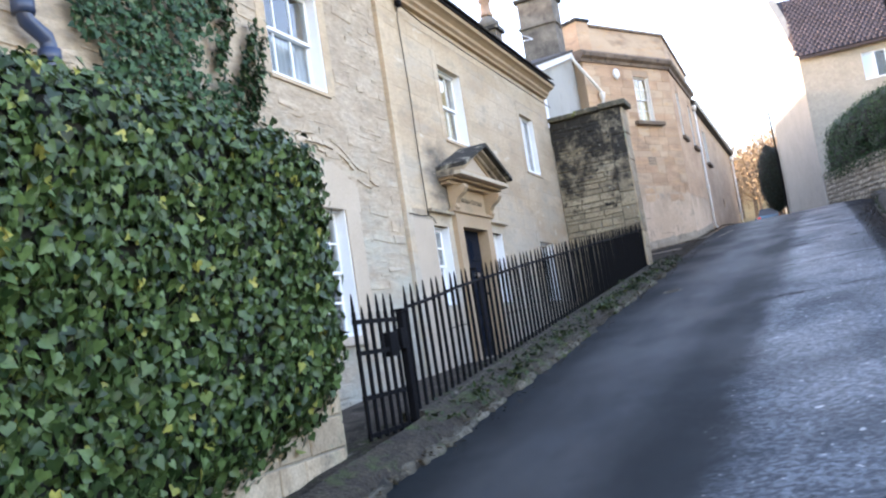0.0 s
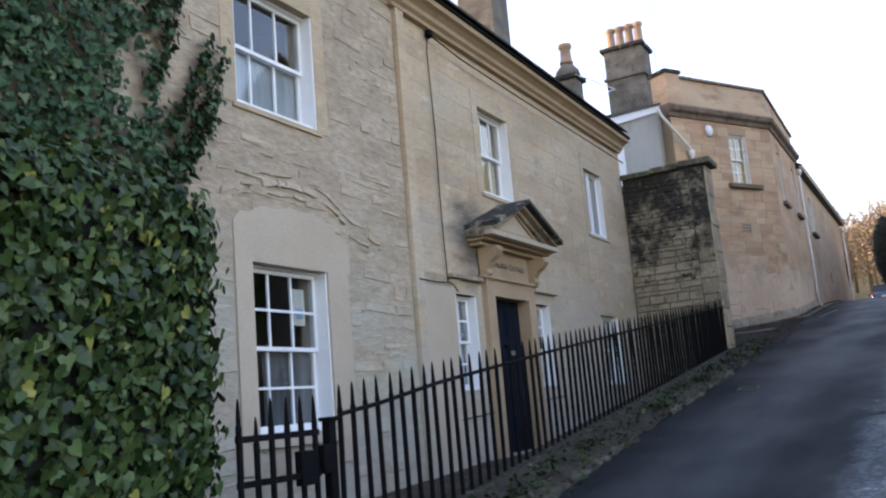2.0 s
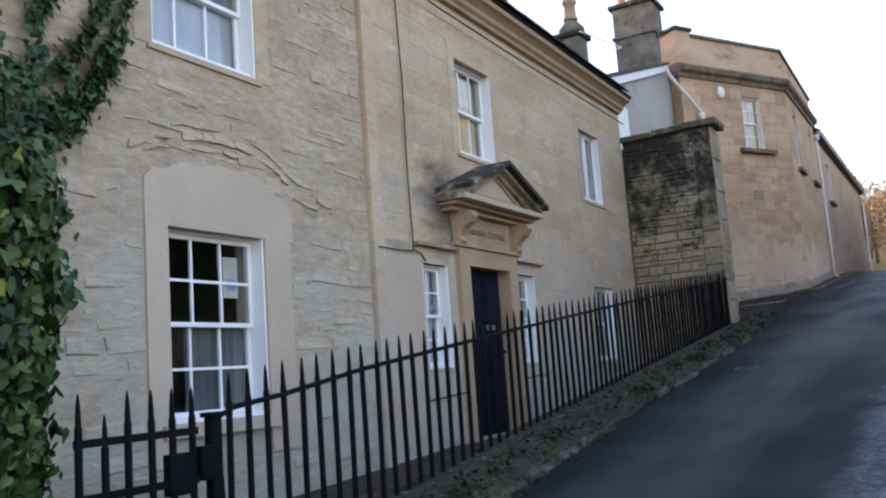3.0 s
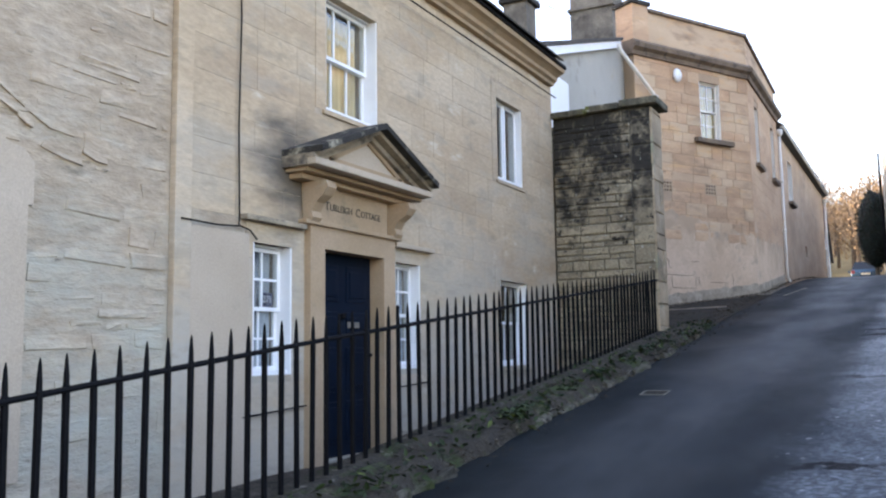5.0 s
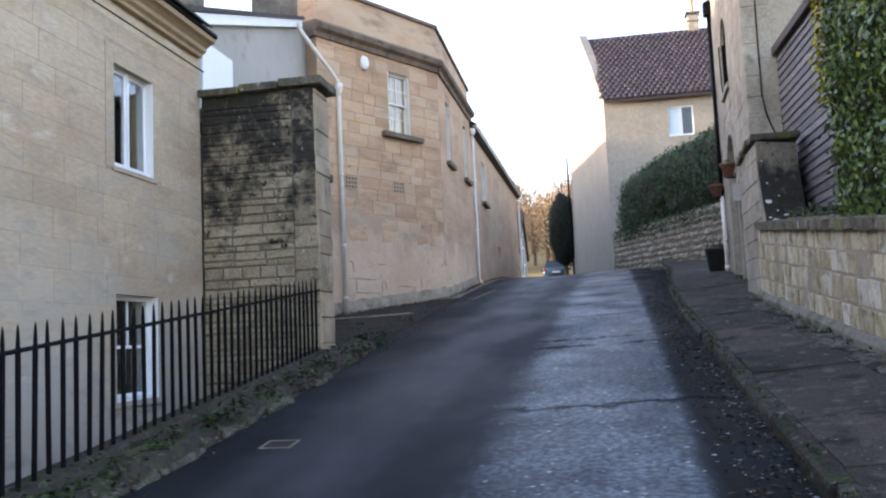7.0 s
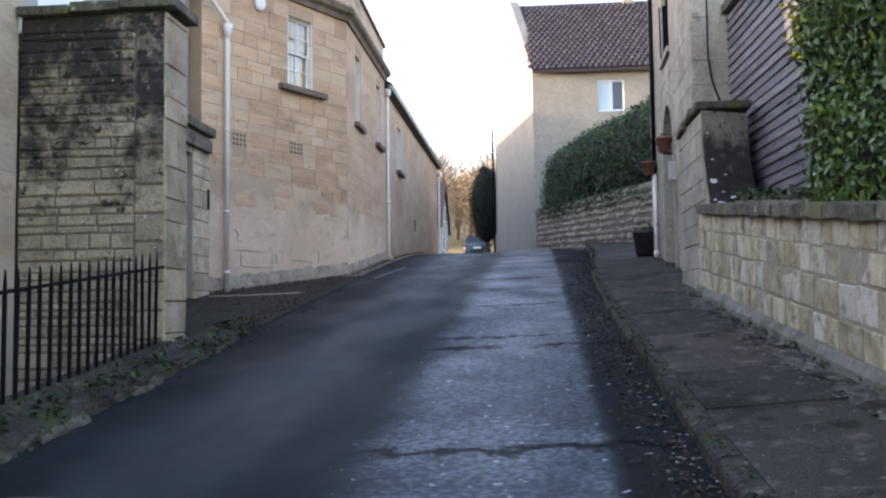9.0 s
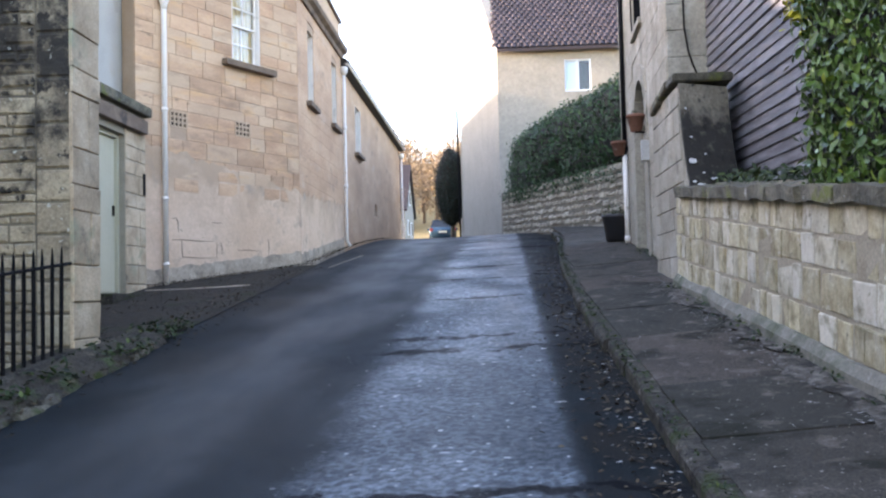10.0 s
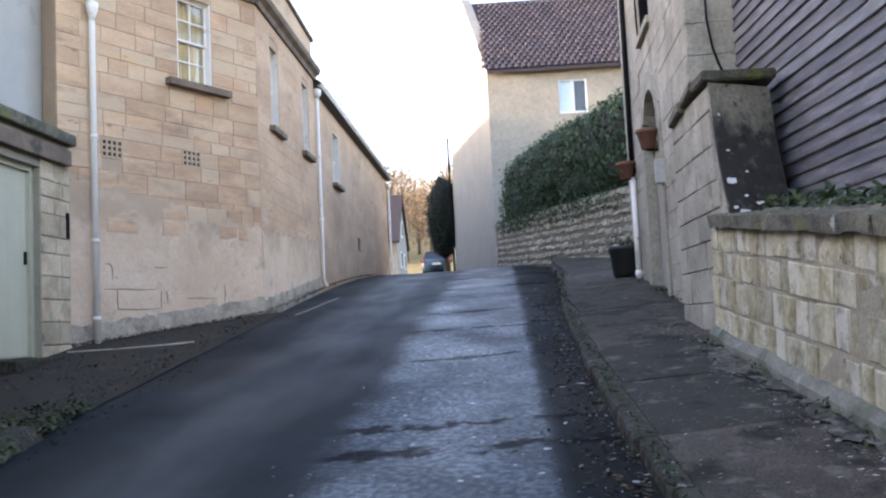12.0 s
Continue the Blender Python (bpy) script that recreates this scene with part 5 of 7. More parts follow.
M_SKIRT = mat("grimy_cement_skirt", [(0.27, 0.22, 0.165), (0.39, 0.325, 0.25), (0.49, 0.41, 0.32)], 2.6, 24, 0.8, 0.93, stain=[((0.15, 0.125, 0.095), 2.2, 0.52, 0.72), ((0.52, 0.43, 0.33), 1.6, 0.56, 0.76)], detail=0.35)
ragged(0.04, LA - 0.005, 2.5, lambda u: 0.121 * (25.45 + 0.867 * u) + 0.30, -0.022, manor, "skirt", M_SKIRT, "grimy cement skirt along the wall foot")
lay_stones(wa, "stone", M_BROWN, 0.75, 3.6, courses(4.74, 5.25, [0.25]), (0.3, 0.6), [(1.3, 1.75, 4.7, 5.3), (2.4, 2.9, 4.7, 5.0)], limit=30, gap=0.014, cham=0.006, rough=0.012, depth=0.02, face=-0.0125, proud=0.003)
# blind coloured ochre for the sunlit reflection on this glass
sash(manor, *H2[0], 2, 4, 0.10, "cream sash window with a lowered blind", paint=M_PIPEWHITE, sill=(1.90, 3.20, 0.11, 0.13, M_BROWNDARK), curtain=(M_REFLECTCURTAIN, [(2.2, 2.84, 7.32, 8.66)]))
for u0, u1, z0, z1 in VENTS:
    # black backing plate gives the vent holes their shade by colour
    bm = boxes((u0, u1, 0.07, 0.09, z0, z1))
    g = part("vent_grille", bm, M_IRON, manor, "black plate behind the lattice, standing for shade in the holes")
    bm = bmesh.new()
    for i in range(5):
        u = u0 + (u1 - u0) * i / 4
        add_box(bm, u - 0.017, u + 0.017, -0.004, 0.016, z0, z1)
    for i in range(4):
        z = z0 + (z1 - z0) * i / 3
        add_box(bm, u0, u1, -0.002, 0.014, z - 0.017, z + 0.017)
    part("lattice", bm, M_RENDER, g)
bm = bmesh.new()
add_lathe(bm, (0, 0, 0), [(0.02, 0), (0.14, 0.0), (0.15, 0.03), (0.12, 0.08), (0.02, 0.09)], 16)
bmesh.ops.transform(bm, matrix=pose(1.38, 0.0, 8.71, 90, 0, 0) @ Matrix.Diagonal((0.85, 1.15, 1, 1)), verts=bm.verts)
part("bell_housing", bm, M_WHITE, manor, "white alarm bell cover", True)
CORN = [(0.012, 9.00), (-0.05, 9.00), (-0.07, 9.1), (-0.16, 9.16), (-0.18, 9.26), (-0.10, 9.34), (0.3, 9.36), (0.3, 9.00)]
bm = bmesh.new()
add_run(bm, CORN, -0.1, LA + 0.06)
part("cornice", bm, M_BROWNDARK, manor, "dark moulded cornice")
part("parapet", boxes((0.45, LA + 0.03, 0.02, 0.30, 9.35, 10.12)), M_BROWN, manor, "plain stone parapet")
part("parapet_coping", boxes((0.52, LA + 0.05, -0.04, 0.34, 10.12, 10.20, 0.01)), M_BROWNDARK, manor)
part("corner_block", boxes((-0.05, 0.46, -0.05, 0.5, 9.35, 10.22)), M_BROWN, manor)
part("corner_cap", boxes((-0.10, 0.515, -0.10, 0.56, 10.22, 10.32, 0.015)), M_SOOT, manor)
# white pipe down the front
bm = bmesh.new()
add_tube(bm, [(-0.75, -0.30, 9.02), (-0.70, -0.32, 8.86), (0.30, -0.14, 8.22), (0.50, -0.09, 8.10), (0.52, -0.08, 7.9), (0.52, -0.08, 3.1)], 0.045, 12)
for z in (7.9, 6.1, 4.6, 3.5):
    add_lathe(bm, (0.52, -0.08, z), [(0.045, -0.03), (0.055, -0.025), (0.055, 0.025), (0.045, 0.03)], 12)
add_lathe(bm, (0.52, -0.09, 7.86), [(0.045, -0.06), (0.055, 0.02), (0.085, 0.09), (0.09, 0.2), (0.06, 0.21)], 12)
part("downpipe", bm, M_PIPEWHITE, manor, "cream painted cast downpipe", True)
# side along the street
side = thing("street_side", frame_of(WA1, (-3.13, 48.0)), "long ashlar and render side of the tall house along the street", "house")
LB, LC = 5.1, 19.15
HB = [(1.0, 1.62, 7.0, 8.58), (3.78, 4.42, 7.05, 8.62)]
HC = [(7.5, 8.4, 6.92, 8.28), (11.3, 11.9, 5.45, 5.85)]
wb = part("wall", wall_bm(0, LB, 2.6, 9.1, 0.32, HB, 0.012), M_BROWNMORTAR, side, "ashlar wall of the tall block")
lay_stones(wb, "stone", M_BROWNPLAIN, 0, LB, courses(4.5, 9.02, [0.25, 0.30]), (0.32, 0.8), HB, limit=290, gap=0.001, cham=0.002, rough=0.001, depth=0.03, proud=0.0015)
ragged(0.01, LB, 2.8, lambda u: 4.95 + 0.05 * u, -0.010, side)
ragged(0.012, LB - 0.1, 2.8, lambda u: 0.121 * (28.85 + u) + 0.26, -0.018, side, "skirt", M_SKIRT, "grimy cement skirt along the wall foot")
part("wall", wall_bm(LB, LC, 3.0, 8.85, 0.32, HC, 0.03), M_BROWNPLAIN, side, "rendered wall of the lower block")
part("backing_wall", boxes((0, LC, 5.5, 5.8, 3, 8.8), (LC - 0.3, LC, 0.35, 5.5, 3, 8.7), (LB, LB + 0.25, 0.36, 5.5, 3, 9.9)), M_DARK, side)
for h in HB:
    sash(side, *h, 2, 2, 0.12, "cream sash window on the street side", paint=M_PIPEWHITE, sill=(h[0] - 0.18, h[1] + 0.18, 0.10, 0.11, M_BROWNDARK))
sash(side, *HC[0], 2, 2, 0.12, "small sash window under the eaves", paint=M_PIPEWHITE, sill=(HC[0][0] - 0.15, HC[0][1] + 0.15, 0.09, 0.10, M_BROWNDARK))
part("vent_grille", boxes((*HC[1][:2], 0.10, 0.14, *HC[1][2:])), M_SOOT, side, "dark iron grille")
bm = bmesh.new()
add_run(bm, CORN, -0.06, LB + 0.1)
part("cornice", bm, M_BROWNDARK, side, "dark moulded cornice")
bm = bmesh.new()
add_prism(bm, [(0.0, 9.35), (LB, 9.30), (LB, 9.92), (0.0, 10.12)], 0.02, 0.30)
part("parapet", bm, M_BROWN, side, "plain stone parapet")
bm = bmesh.new()
add_prism(bm, [(-0.02, 10.12), (LB + 0.04, 9.92), (LB + 0.04, 10.0), (-0.02, 10.20)], -0.04, 0.34)
part("parapet_coping", bm, M_BROWNDARK, side)
bm = bmesh.new()
add_run(bm, [(0.0, 9.2), (0.0, 9.3), (3.5, 9.7), (6.0, 9.3), (6.0, 9.2)], 0.02, LB)
part("flat_roof", bm, M_SLATE, side)
bm = bmesh.new()
add_run(bm, [(-0.18, 8.82), (-0.18, 8.90), (2.9, 11.2), (6.0, 8.9), (6.0, 8.8), (2.9, 11.05), (0.0, 8.76)], LB, LC + 0.15)
rf = part("roof", bm, M_SLATE, side, "dark stone-tiled roof of the lower block")
roof_tiles(rf, (LB, -0.22, 8.90), (1, 0, 0), Vector((0, 3.08, 2.3)).normalized(), 47, 15, 0.30, 0.25, M_SLATE, 0.02)
bm = bmesh.new()
vs = [bm.verts.new(p) for p in ((LC, 0.03, 8.68), (LC, 5.8, 8.78), (LC, 2.9, 11.06), (LC - 0.3, 0.03, 8.68), (LC - 0.3, 5.8, 8.78), (LC - 0.3, 2.9, 11.06))]
for q in ((0, 1, 2), (5, 4, 3), (0, 3, 4, 1), (1, 4, 5, 2), (2, 5, 3, 0)):
    bm.faces.new([vs[i] for i in q])
part("gable", bm, M_GREYSTONE, side)
bm = bmesh.new()
add_tube(bm, [(LB, -0.16, 8.88), (LC + 0.1, -0.16, 8.86)], 0.06, 10)
part("gutter", bm, M_PIPEWHITE, side, "pale eaves gutter", True)
for u, top in ((LB + 0.03, 8.75), (LC - 0.15, 8.6)):
    bm = bmesh.new()
    add_tube(bm, [(u, -0.07, top), (u, -0.07, 4.3 if u < 10 else 5.1), (u + 0.02, -0.16, 4.15 if u < 10 else 4.95)], 0.042, 12)
    add_lathe(bm, (u, -0.07, top - 0.12), [(0.05, -0.06), (0.10, 0.02), (0.11, 0.14), (0.08, 0.16)], 12)
    for z in (7.2, 5.7):
        add_lathe(bm, (u, -0.07, z), [(0.045, -0.05), (0.06, -0.04), (0.06, 0.04), (0.045, 0.05)], 12)
    part("downpipe", bm, M_PIPEWHITE, side, "cream painted cast downpipe with a hopper", True)

grid("forecourt", [-5.04, -4.4, -3.8, -3.2, -2.9], np.arange(19.7, 29.2, 0.4).tolist(), lambda x, y: road_z(-3, y) + 0.012 + 0.010 * noise.noise((x * 2, y * 2, 0.0)), M_TARMAC, "old dark tarmac forecourt with leaf mould", "forecourt")

# wing between the cottage and the tall house, and the green door's wall
wing = thing("rear_wing", frame_of((-5.50, 19.75), (-5.50, 25.4)), "pale grey rendered wing with a white sloping bargeboard", "house")
bm = bmesh.new()
pr = [(-0.5, 2.0), (6.3, 2.0), (6.3, 9.25), (5.3, 9.18), (1.5, 7.86), (-0.5, 7.2)]
add_prism(bm, pr, 0.0, 0.3)
part("wall", bm, M_GREYRENDER, wing, "pale grey rendered wall")
bm = bmesh.new()
add_prism(bm, [(-0.5, 7.14), (5.35, 9.10), (5.35, 9.26), (-0.5, 7.32)], -0.12, 0.02)
part("bargeboard", bm, M_WHITE, wing, "white sloping bargeboard and gutter")
bm = bmesh.new()
add_prism(bm, [(-0.5, 7.34), (5.4, 9.27), (5.4, 9.34), (-0.5, 7.42)], -0.16, 4.0)
part("roof", bm, M_SLATE, wing, "dark slate roof edge")
# white panel stands for a bright glare on the wing wall
part("panel", boxes((0.8, 1.95, -0.02, 0.02, 6.0, 7.35)), M_WHITE, wing, "white panel, a bright glare put into its colour")
chimney(wing, 8.15, 1.32, 8.5, 12.0, 0.95, 1.15, 4, "big stepped stone chimney with clay pots", M_CHIMNEY, (0.42, 0.74), 0.75, True, 1.15)
chimney(wing, 4.15, 1.87, 7.5, 10.05, 0.56, 0.56, 1, "stone chimney with sloped shoulders and a squat cowl", M_CHIMNEY, (), 0.55, True, 1.35, 0.38)
bm = bmesh.new()
add_tube(bm, [(8.4, 0.55, 10.0), (8.4, 0.50, 13.6)], 0.02, 6)
for i in range(5):
    add_tube(bm, [(8.4, 0.30, 13.0 + 0.12 * i), (8.4, 0.75, 13.0 + 0.12 * i)], 0.008, 5)
part("aerial", bm, M_STEEL, wing, "thin television aerial")
bm = bmesh.new()
add_tube(bm, [(0.3, 0.3, 8.7), (4.0, 0.6, 9.5), (7.2, 2.0, 10.6)], 0.012, 5)
part("cable", bm, M_WHITE, wing)

dw = thing("door_wall", frame_of((-5.05, 19.72), (-5.05, 25.6)), "old stone wall with a heavy lintel over a green door", "wall", "", "structure")
GD = (3.86, 4.94, 2.5, 5.47)
dwm = part("masonry", wall_bm(0, 5.75, 1.8, 5.58, 0.4, [GD], 0.012), M_MORTAR, dw)
lay_stones(dwm, "stone", M_PIEREND, 0, 5.75, courses(2.2, 5.58, [0.22, 0.3]), (0.3, 0.7), [GD], limit=160, gap=0.01, cham=0.01, rough=0.006, depth=0.03, proud=0.006)
part("lintel", boxes((3.3, 5.65, -0.09, 0.4, 5.58, 5.80, 0.02)), M_BROWNDARK, dw, "weathered stone lintel")
part("coping", boxes((-0.0, 5.7, -0.14, 0.44, 5.86, 6.02, 0.03)), M_CAP, dw, "mossy stone coping")
part("course", boxes((0.0, 5.68, -0.02, 0.4, 5.80, 5.86)), M_GREYSTONE, dw)
part("step", boxes((3.75, 5.05, -0.30, 0.3, 2.5, 3.02, 0.02)), M_KERB, dw, "worn stone doorstep")
gdoor = part("door", boxes((3.86, 4.94, 0.16, 0.21, 3.03, 5.47)), M_SAGE, dw, "sage green boarded door")
for i in range(6):
    u = 3.932 + i * 0.156
    part("board", boxes((u, u + 0.1545, 0.146, 0.162, 3.05, 5.40, 0.001)), M_SAGE, gdoor)
part("door_frame", boxes((3.86, 3.93, 0.10, 0.24, 3.03, 5.47), (4.87, 4.94, 0.10, 0.24, 3.03, 5.47), (3.93, 4.87, 0.10, 0.24, 5.40, 5.47)), M_SAGE, gdoor)
part("latch", boxes((4.78, 4.82, 0.12, 0.15, 4.2, 4.36, 0.004)), M_IRON, gdoor)
part("name_plate", boxes((5.62, 5.70, -0.02, 0.0, 4.6, 4.95, 0.004)), M_IRON, dw, "small dark plate")

# ---- right-hand side: retaining wall, pavement, hedge, boarded wall ----
RWX = 2.68


def rwall_top(y):
    return 3.28 + 0.113 * (y - 15.93)


ret = thing("retaining_wall", pose(RWX, 0, 0, 0, 0, -90), "mossy yellow stone block retaining wall with a rough coping", "wall", "", "structure")
# in its frame x runs against the street: u = -y
bm = bmesh.new()
add_prism(bm, [(-21.6, -1.0), (8.0, -1.0), (8.0, rwall_top(-8) + 0.045), (-21.6, rwall_top(21.6) + 0.045)], 0.003, 0.45)
ret_core = part("masonry", bm, M_MIDMORTAR, ret)


def lay_sloped(parent, name, material, y0, y1, top, bottom, heights, lens, limit, sgn=-1, **kw):
    """Courses that follow a slope: blocks kept upright, stepped along."""
    count = 0
    h_list = heights
    z_off = 0.0
    for h in h_list:
        y = y0 + random.uniform(-0.4, 0)
        while y < y1:
            w = random.uniform(*lens)
            c = y + w / 2
            if y > y0 - 0.3 and y + w < y1 + 0.3:
                z = top(c) - z_off - h / 2
                if z + h / 2 > bottom(c):
                    me = stone_mesh(w - 0.006, (h - 0.006) * random.choice((0.96, 0.98, 1.0)), 0.05, 0.007, 0.014, material)
                    ob = shared(name, me, parent, (sgn * c, -random.uniform(-0.003, 0.012), z + random.uniform(-0.008, 0.008)))
                    ob.rotation_euler[1] = math.atan(0.115) * (1 if sgn < 0 else -1)
                    count += 1
            y += w
        z_off += h


lay_sloped(ret_core, "stone", M_YELLOWSTONE, 11.5, 21.5, lambda y: rwall_top(y) + 0.045, lambda y: pave_z(RWX, y), [0.22, 0.23, 0.27, 0.24, 0.2], (0.15, 0.42), 300)
bm = bmesh.new()
rows_v = []
for i in range(24):
    y = 10.5 + 11.2 * i / 23
    j = 0.012 * math.sin(i * 2.3)
    zb = pave_z(RWX, y) + 0.13 + 0.03 * noise.noise((y * 1.3, 0.0, 2.0))
    rows_v.append([bm.verts.new(p) for p in ((-y, 0.1, zb - 0.6), (-y, -0.09 + j, zb - 0.6), (-y, -0.075 + j, zb - 0.06), (-y, -0.03, zb + j), (-y, 0.1, zb + j))])
for a, b in zip(rows_v, rows_v[1:]):
    for i in range(4):
        bm.faces.new((a[i], a[i + 1], b[i + 1], b[i]))
part("footing", bm, M_GREYFOOT, ret, "pale rendered footing")
y = 10.2
while y < 21.4:
    w = random.uniform(0.55, 1.1)
    w = min(w, 21.5 - y)
    c = y + w / 2
    bm = boxes((-w / 2 + 0.006, w / 2 - 0.006, -0.065, 0.5, -0.012, 0.095))
    bmesh.ops.subdivide_edges(bm, edges=bm.edges[:], cuts=9, use_grid_fill=True)
    for v in bm.verts:
        f = noise.noise((v.co.x * 4 + c * 3, v.co.y * 4, v.co.z * 5))
        v.co += Vector((0.02 * f, 0.03 * f if v.co.y < 0.1 else 0, 0.022 * noise.noise((v.co.x * 5 - c, v.co.y * 3, 2.0)) + 0.012 * noise.noise((v.co.x * 15 - c, v.co.y * 17, 2.0))))
        if v.co.y > 0.3 and v.co.z > 0.05:
            v.co.z += 0.03
    ob = part("coping_stone", bm, M_CAP, ret)
    ob.matrix_local = pose(-c, 0, rwall_top(c) + 0.052, 0, math.degrees(math.atan(0.113)), 0)
    y += w

# soil behind the wall
grid("raised_bed", [2.95, 3.3, 3.75], [-8, 0, 6, 12, 16, 19, 21.4, 22.4], lambda x, y: rwall_top(y) + 0.10 + 0.03 * math.sin(7 * y), M_EARTH, "dark soil of a raised bed behind the wall", "soil")

# pavement slabs and kerb
pave = grid("pavement", [0, 0.25, 0.5, 0.75, 1], np.arange(-12, 48, 0.5).tolist(), lambda x, y: pave_z(x, y) - 0.012, M_ROADEDGE, "worn gritty pavement, moss at the wall foot", "pavement", xf=lambda f, y: kerb_x(y) + 0.10 + f * (3.6 - kerb_x(y)))
y = 6.0
while y < 34:
    w = random.uniform(0.75, 1.9)
    x0, x1 = kerb_x(y + w / 2) + 0.13, RWX + 0.12 + (0.35 if y > 21.5 else 0)
    bm = bmesh.new()
    g = 0.008
    lift = random.uniform(-0.004, 0.006)
    n = 4
    vs = [[bm.verts.new((x0 + (x1 - x0) * i / n, y + g + (w - 2 * g) * j / n, pave_z(x0 + (x1 - x0) * i / n, y + w * j / n) + lift + 0.006 * noise.noise((i * 0.9 + y, j * 0.9, 4.0)))) for i in range(n + 1)] for j in range(n + 1)]
    for j in range(n):
        for i in range(n):
            bm.faces.new((vs[j][i], vs[j][i + 1], vs[j + 1][i + 1], vs[j + 1][i]))
    ring = bmesh.ops.extrude_face_region(bm, geom=bm.faces[:])
    for e in ring["geom"]:
        if isinstance(e, bmesh.types.BMVert):
            e.co.z -= 0.03
    part("slab", bm, M_ROADEDGE, pave)
    y += w
kerb = thing("kerb", pose(0, 0, 0), "rounded worn stone kerb with moss in its joints", "kerb", "", "structure")
y = -4.0
while y < 36:
    w = random.uniform(0.7, 1.0)
    a, b = kerb_x(y), kerb_x(y + w)
    bm = bmesh.new()
    g, o = 0.007, random.uniform(-0.028, 0.022)
    prof = [(0.0, -0.2), (0.0, -0.03), (0.012, -0.008), (0.04, 0.004), (0.135, 0.006), (0.135, -0.2)]
    ra = [bm.verts.new((a + o + px, y + g, pave_z(1.4, y + g) + pz)) for px, pz in prof]
    rm = [bm.verts.new(((a + b) / 2 + o + px + random.uniform(-0.006, 0.006), y + w / 2, pave_z(1.4, y + w / 2) + pz - 0.004)) for px, pz in prof]
    rb = [bm.verts.new((b + o + px, y + w - g, pave_z(1.4, y + w - g) + pz)) for px, pz in prof]
    for p, q in ((ra, rm), (rm, rb)):
        for i in range(6):
            bm.faces.new((p[i], p[(i + 1) % 6], q[(i + 1) % 6], q[i]))
    bm.faces.new(ra[::-1])
    bm.faces.new(rb)
    part("kerb_stone", bm, M_KERB, kerb)
    y += w

# buttress pier at the end of the wall
butt = thing("buttress", pose(0, 0, 0), "battered stone buttress, black with lichen, under a stone cap", "buttress", "", "structure")
BX0, BX1, SKEW = 2.735, 3.36, 0.30
LICHEN = [(2.80, 4.33, 0.050), (2.86, 4.03, 0.055), (2.79, 4.08, 0.022), (3.02, 4.12, 0.022), (3.06, 4.13, 0.018), (2.98, 4.42, 0.014), (2.83, 4.62, 0.016), (2.92, 4.19, 0.016)]
M_LICHENWHITE = mat("white_lichen_crust", [(0.50, 0.50, 0.47), (0.66, 0.66, 0.62)], 12, 60, 0.6, 0.95, detail=0.3)


def batter(y, x):
    """The front runs back a little towards the boarded wall."""
    return y + SKEW * (x - BX0) / (BX1 - BX0)


prof = [(21.05, 3.75), (21.18, 3.98), (21.34, 4.28), (21.48, 4.62), (21.58, 4.95), (21.63, 5.27)]
out = prof + [(23.28, 5.27), (23.28, 2.2), (21.05, 2.2)]
bm = bmesh.new()
a = [bm.verts.new((BX0 + 0.02, y, z)) for y, z in out]
b = [bm.verts.new((BX1 - 0.01, batter(y, BX1) if y < 22 else y, z)) for y, z in out]
bm.faces.new(a)
bm.faces.new(b[::-1])
for i in range(len(a)):
    j = (i + 1) % len(a)
    bm.faces.new((a[i], b[i], b[j], a[j]))
part("masonry", bm, M_GREYSTONE, butt)
# the face as a curved, slightly uneven skin
bm = bmesh.new()
cols_, rows_v = 9, []
fine = [(prof[i][0] + (prof[i + 1][0] - prof[i][0]) * k / 4, prof[i][1] + (prof[i + 1][1] - prof[i][1]) * k / 4) for i in range(5) for k in range(4)] + [prof[-1]]
for o in (0.03, -0.02):
    for y, z in fine:
        rows_v.append([bm.verts.new((x, batter(y, x) - o - (0.012 * noise.noise((x * 5, z * 5, 0.0)) if o > 0 else 0), z)) for x in [BX0 - 0.005 + (BX1 - BX0 + 0.01) * i / cols_ for i in range(cols_ + 1)]])
nf = len(fine)
for g in (0, nf):
    for p, q in zip(rows_v[g:g + nf], rows_v[g + 1:g + nf]):
        for i in range(cols_):
            bm.faces.new((p[i], p[i + 1], q[i + 1], q[i]))
for k in range(nf - 1):
    for i in (0, cols_):
        bm.faces.new((rows_v[k][i], rows_v[k + 1][i], rows_v[nf + k + 1][i], rows_v[nf + k][i]))
for k in (0, nf - 1):
    for i in range(cols_):
        bm.faces.new((rows_v[k][i], rows_v[k][i + 1], rows_v[nf + k][i + 1], rows_v[nf + k][i]))
part("battered_face", bm, mat("lichened_buttress", [(0.17, 0.148, 0.105), (0.27, 0.235, 0.17)], 2.2, 30, 0.8, 0.95, stain=[((0.032, 0.029, 0.023), 4.0, 0.56, 0.80, 5.10, 4.55, 0.52), ((0.10, 0.092, 0.066), 9, 0.56, 0.70), ((0.018, 0.017, 0.014), 7, 0.55, 0.66), ((0.6, 0.6, 0.57), 6, 0.70, 0.71)], detail=0.4), butt, "slope black with lichen and white spots")
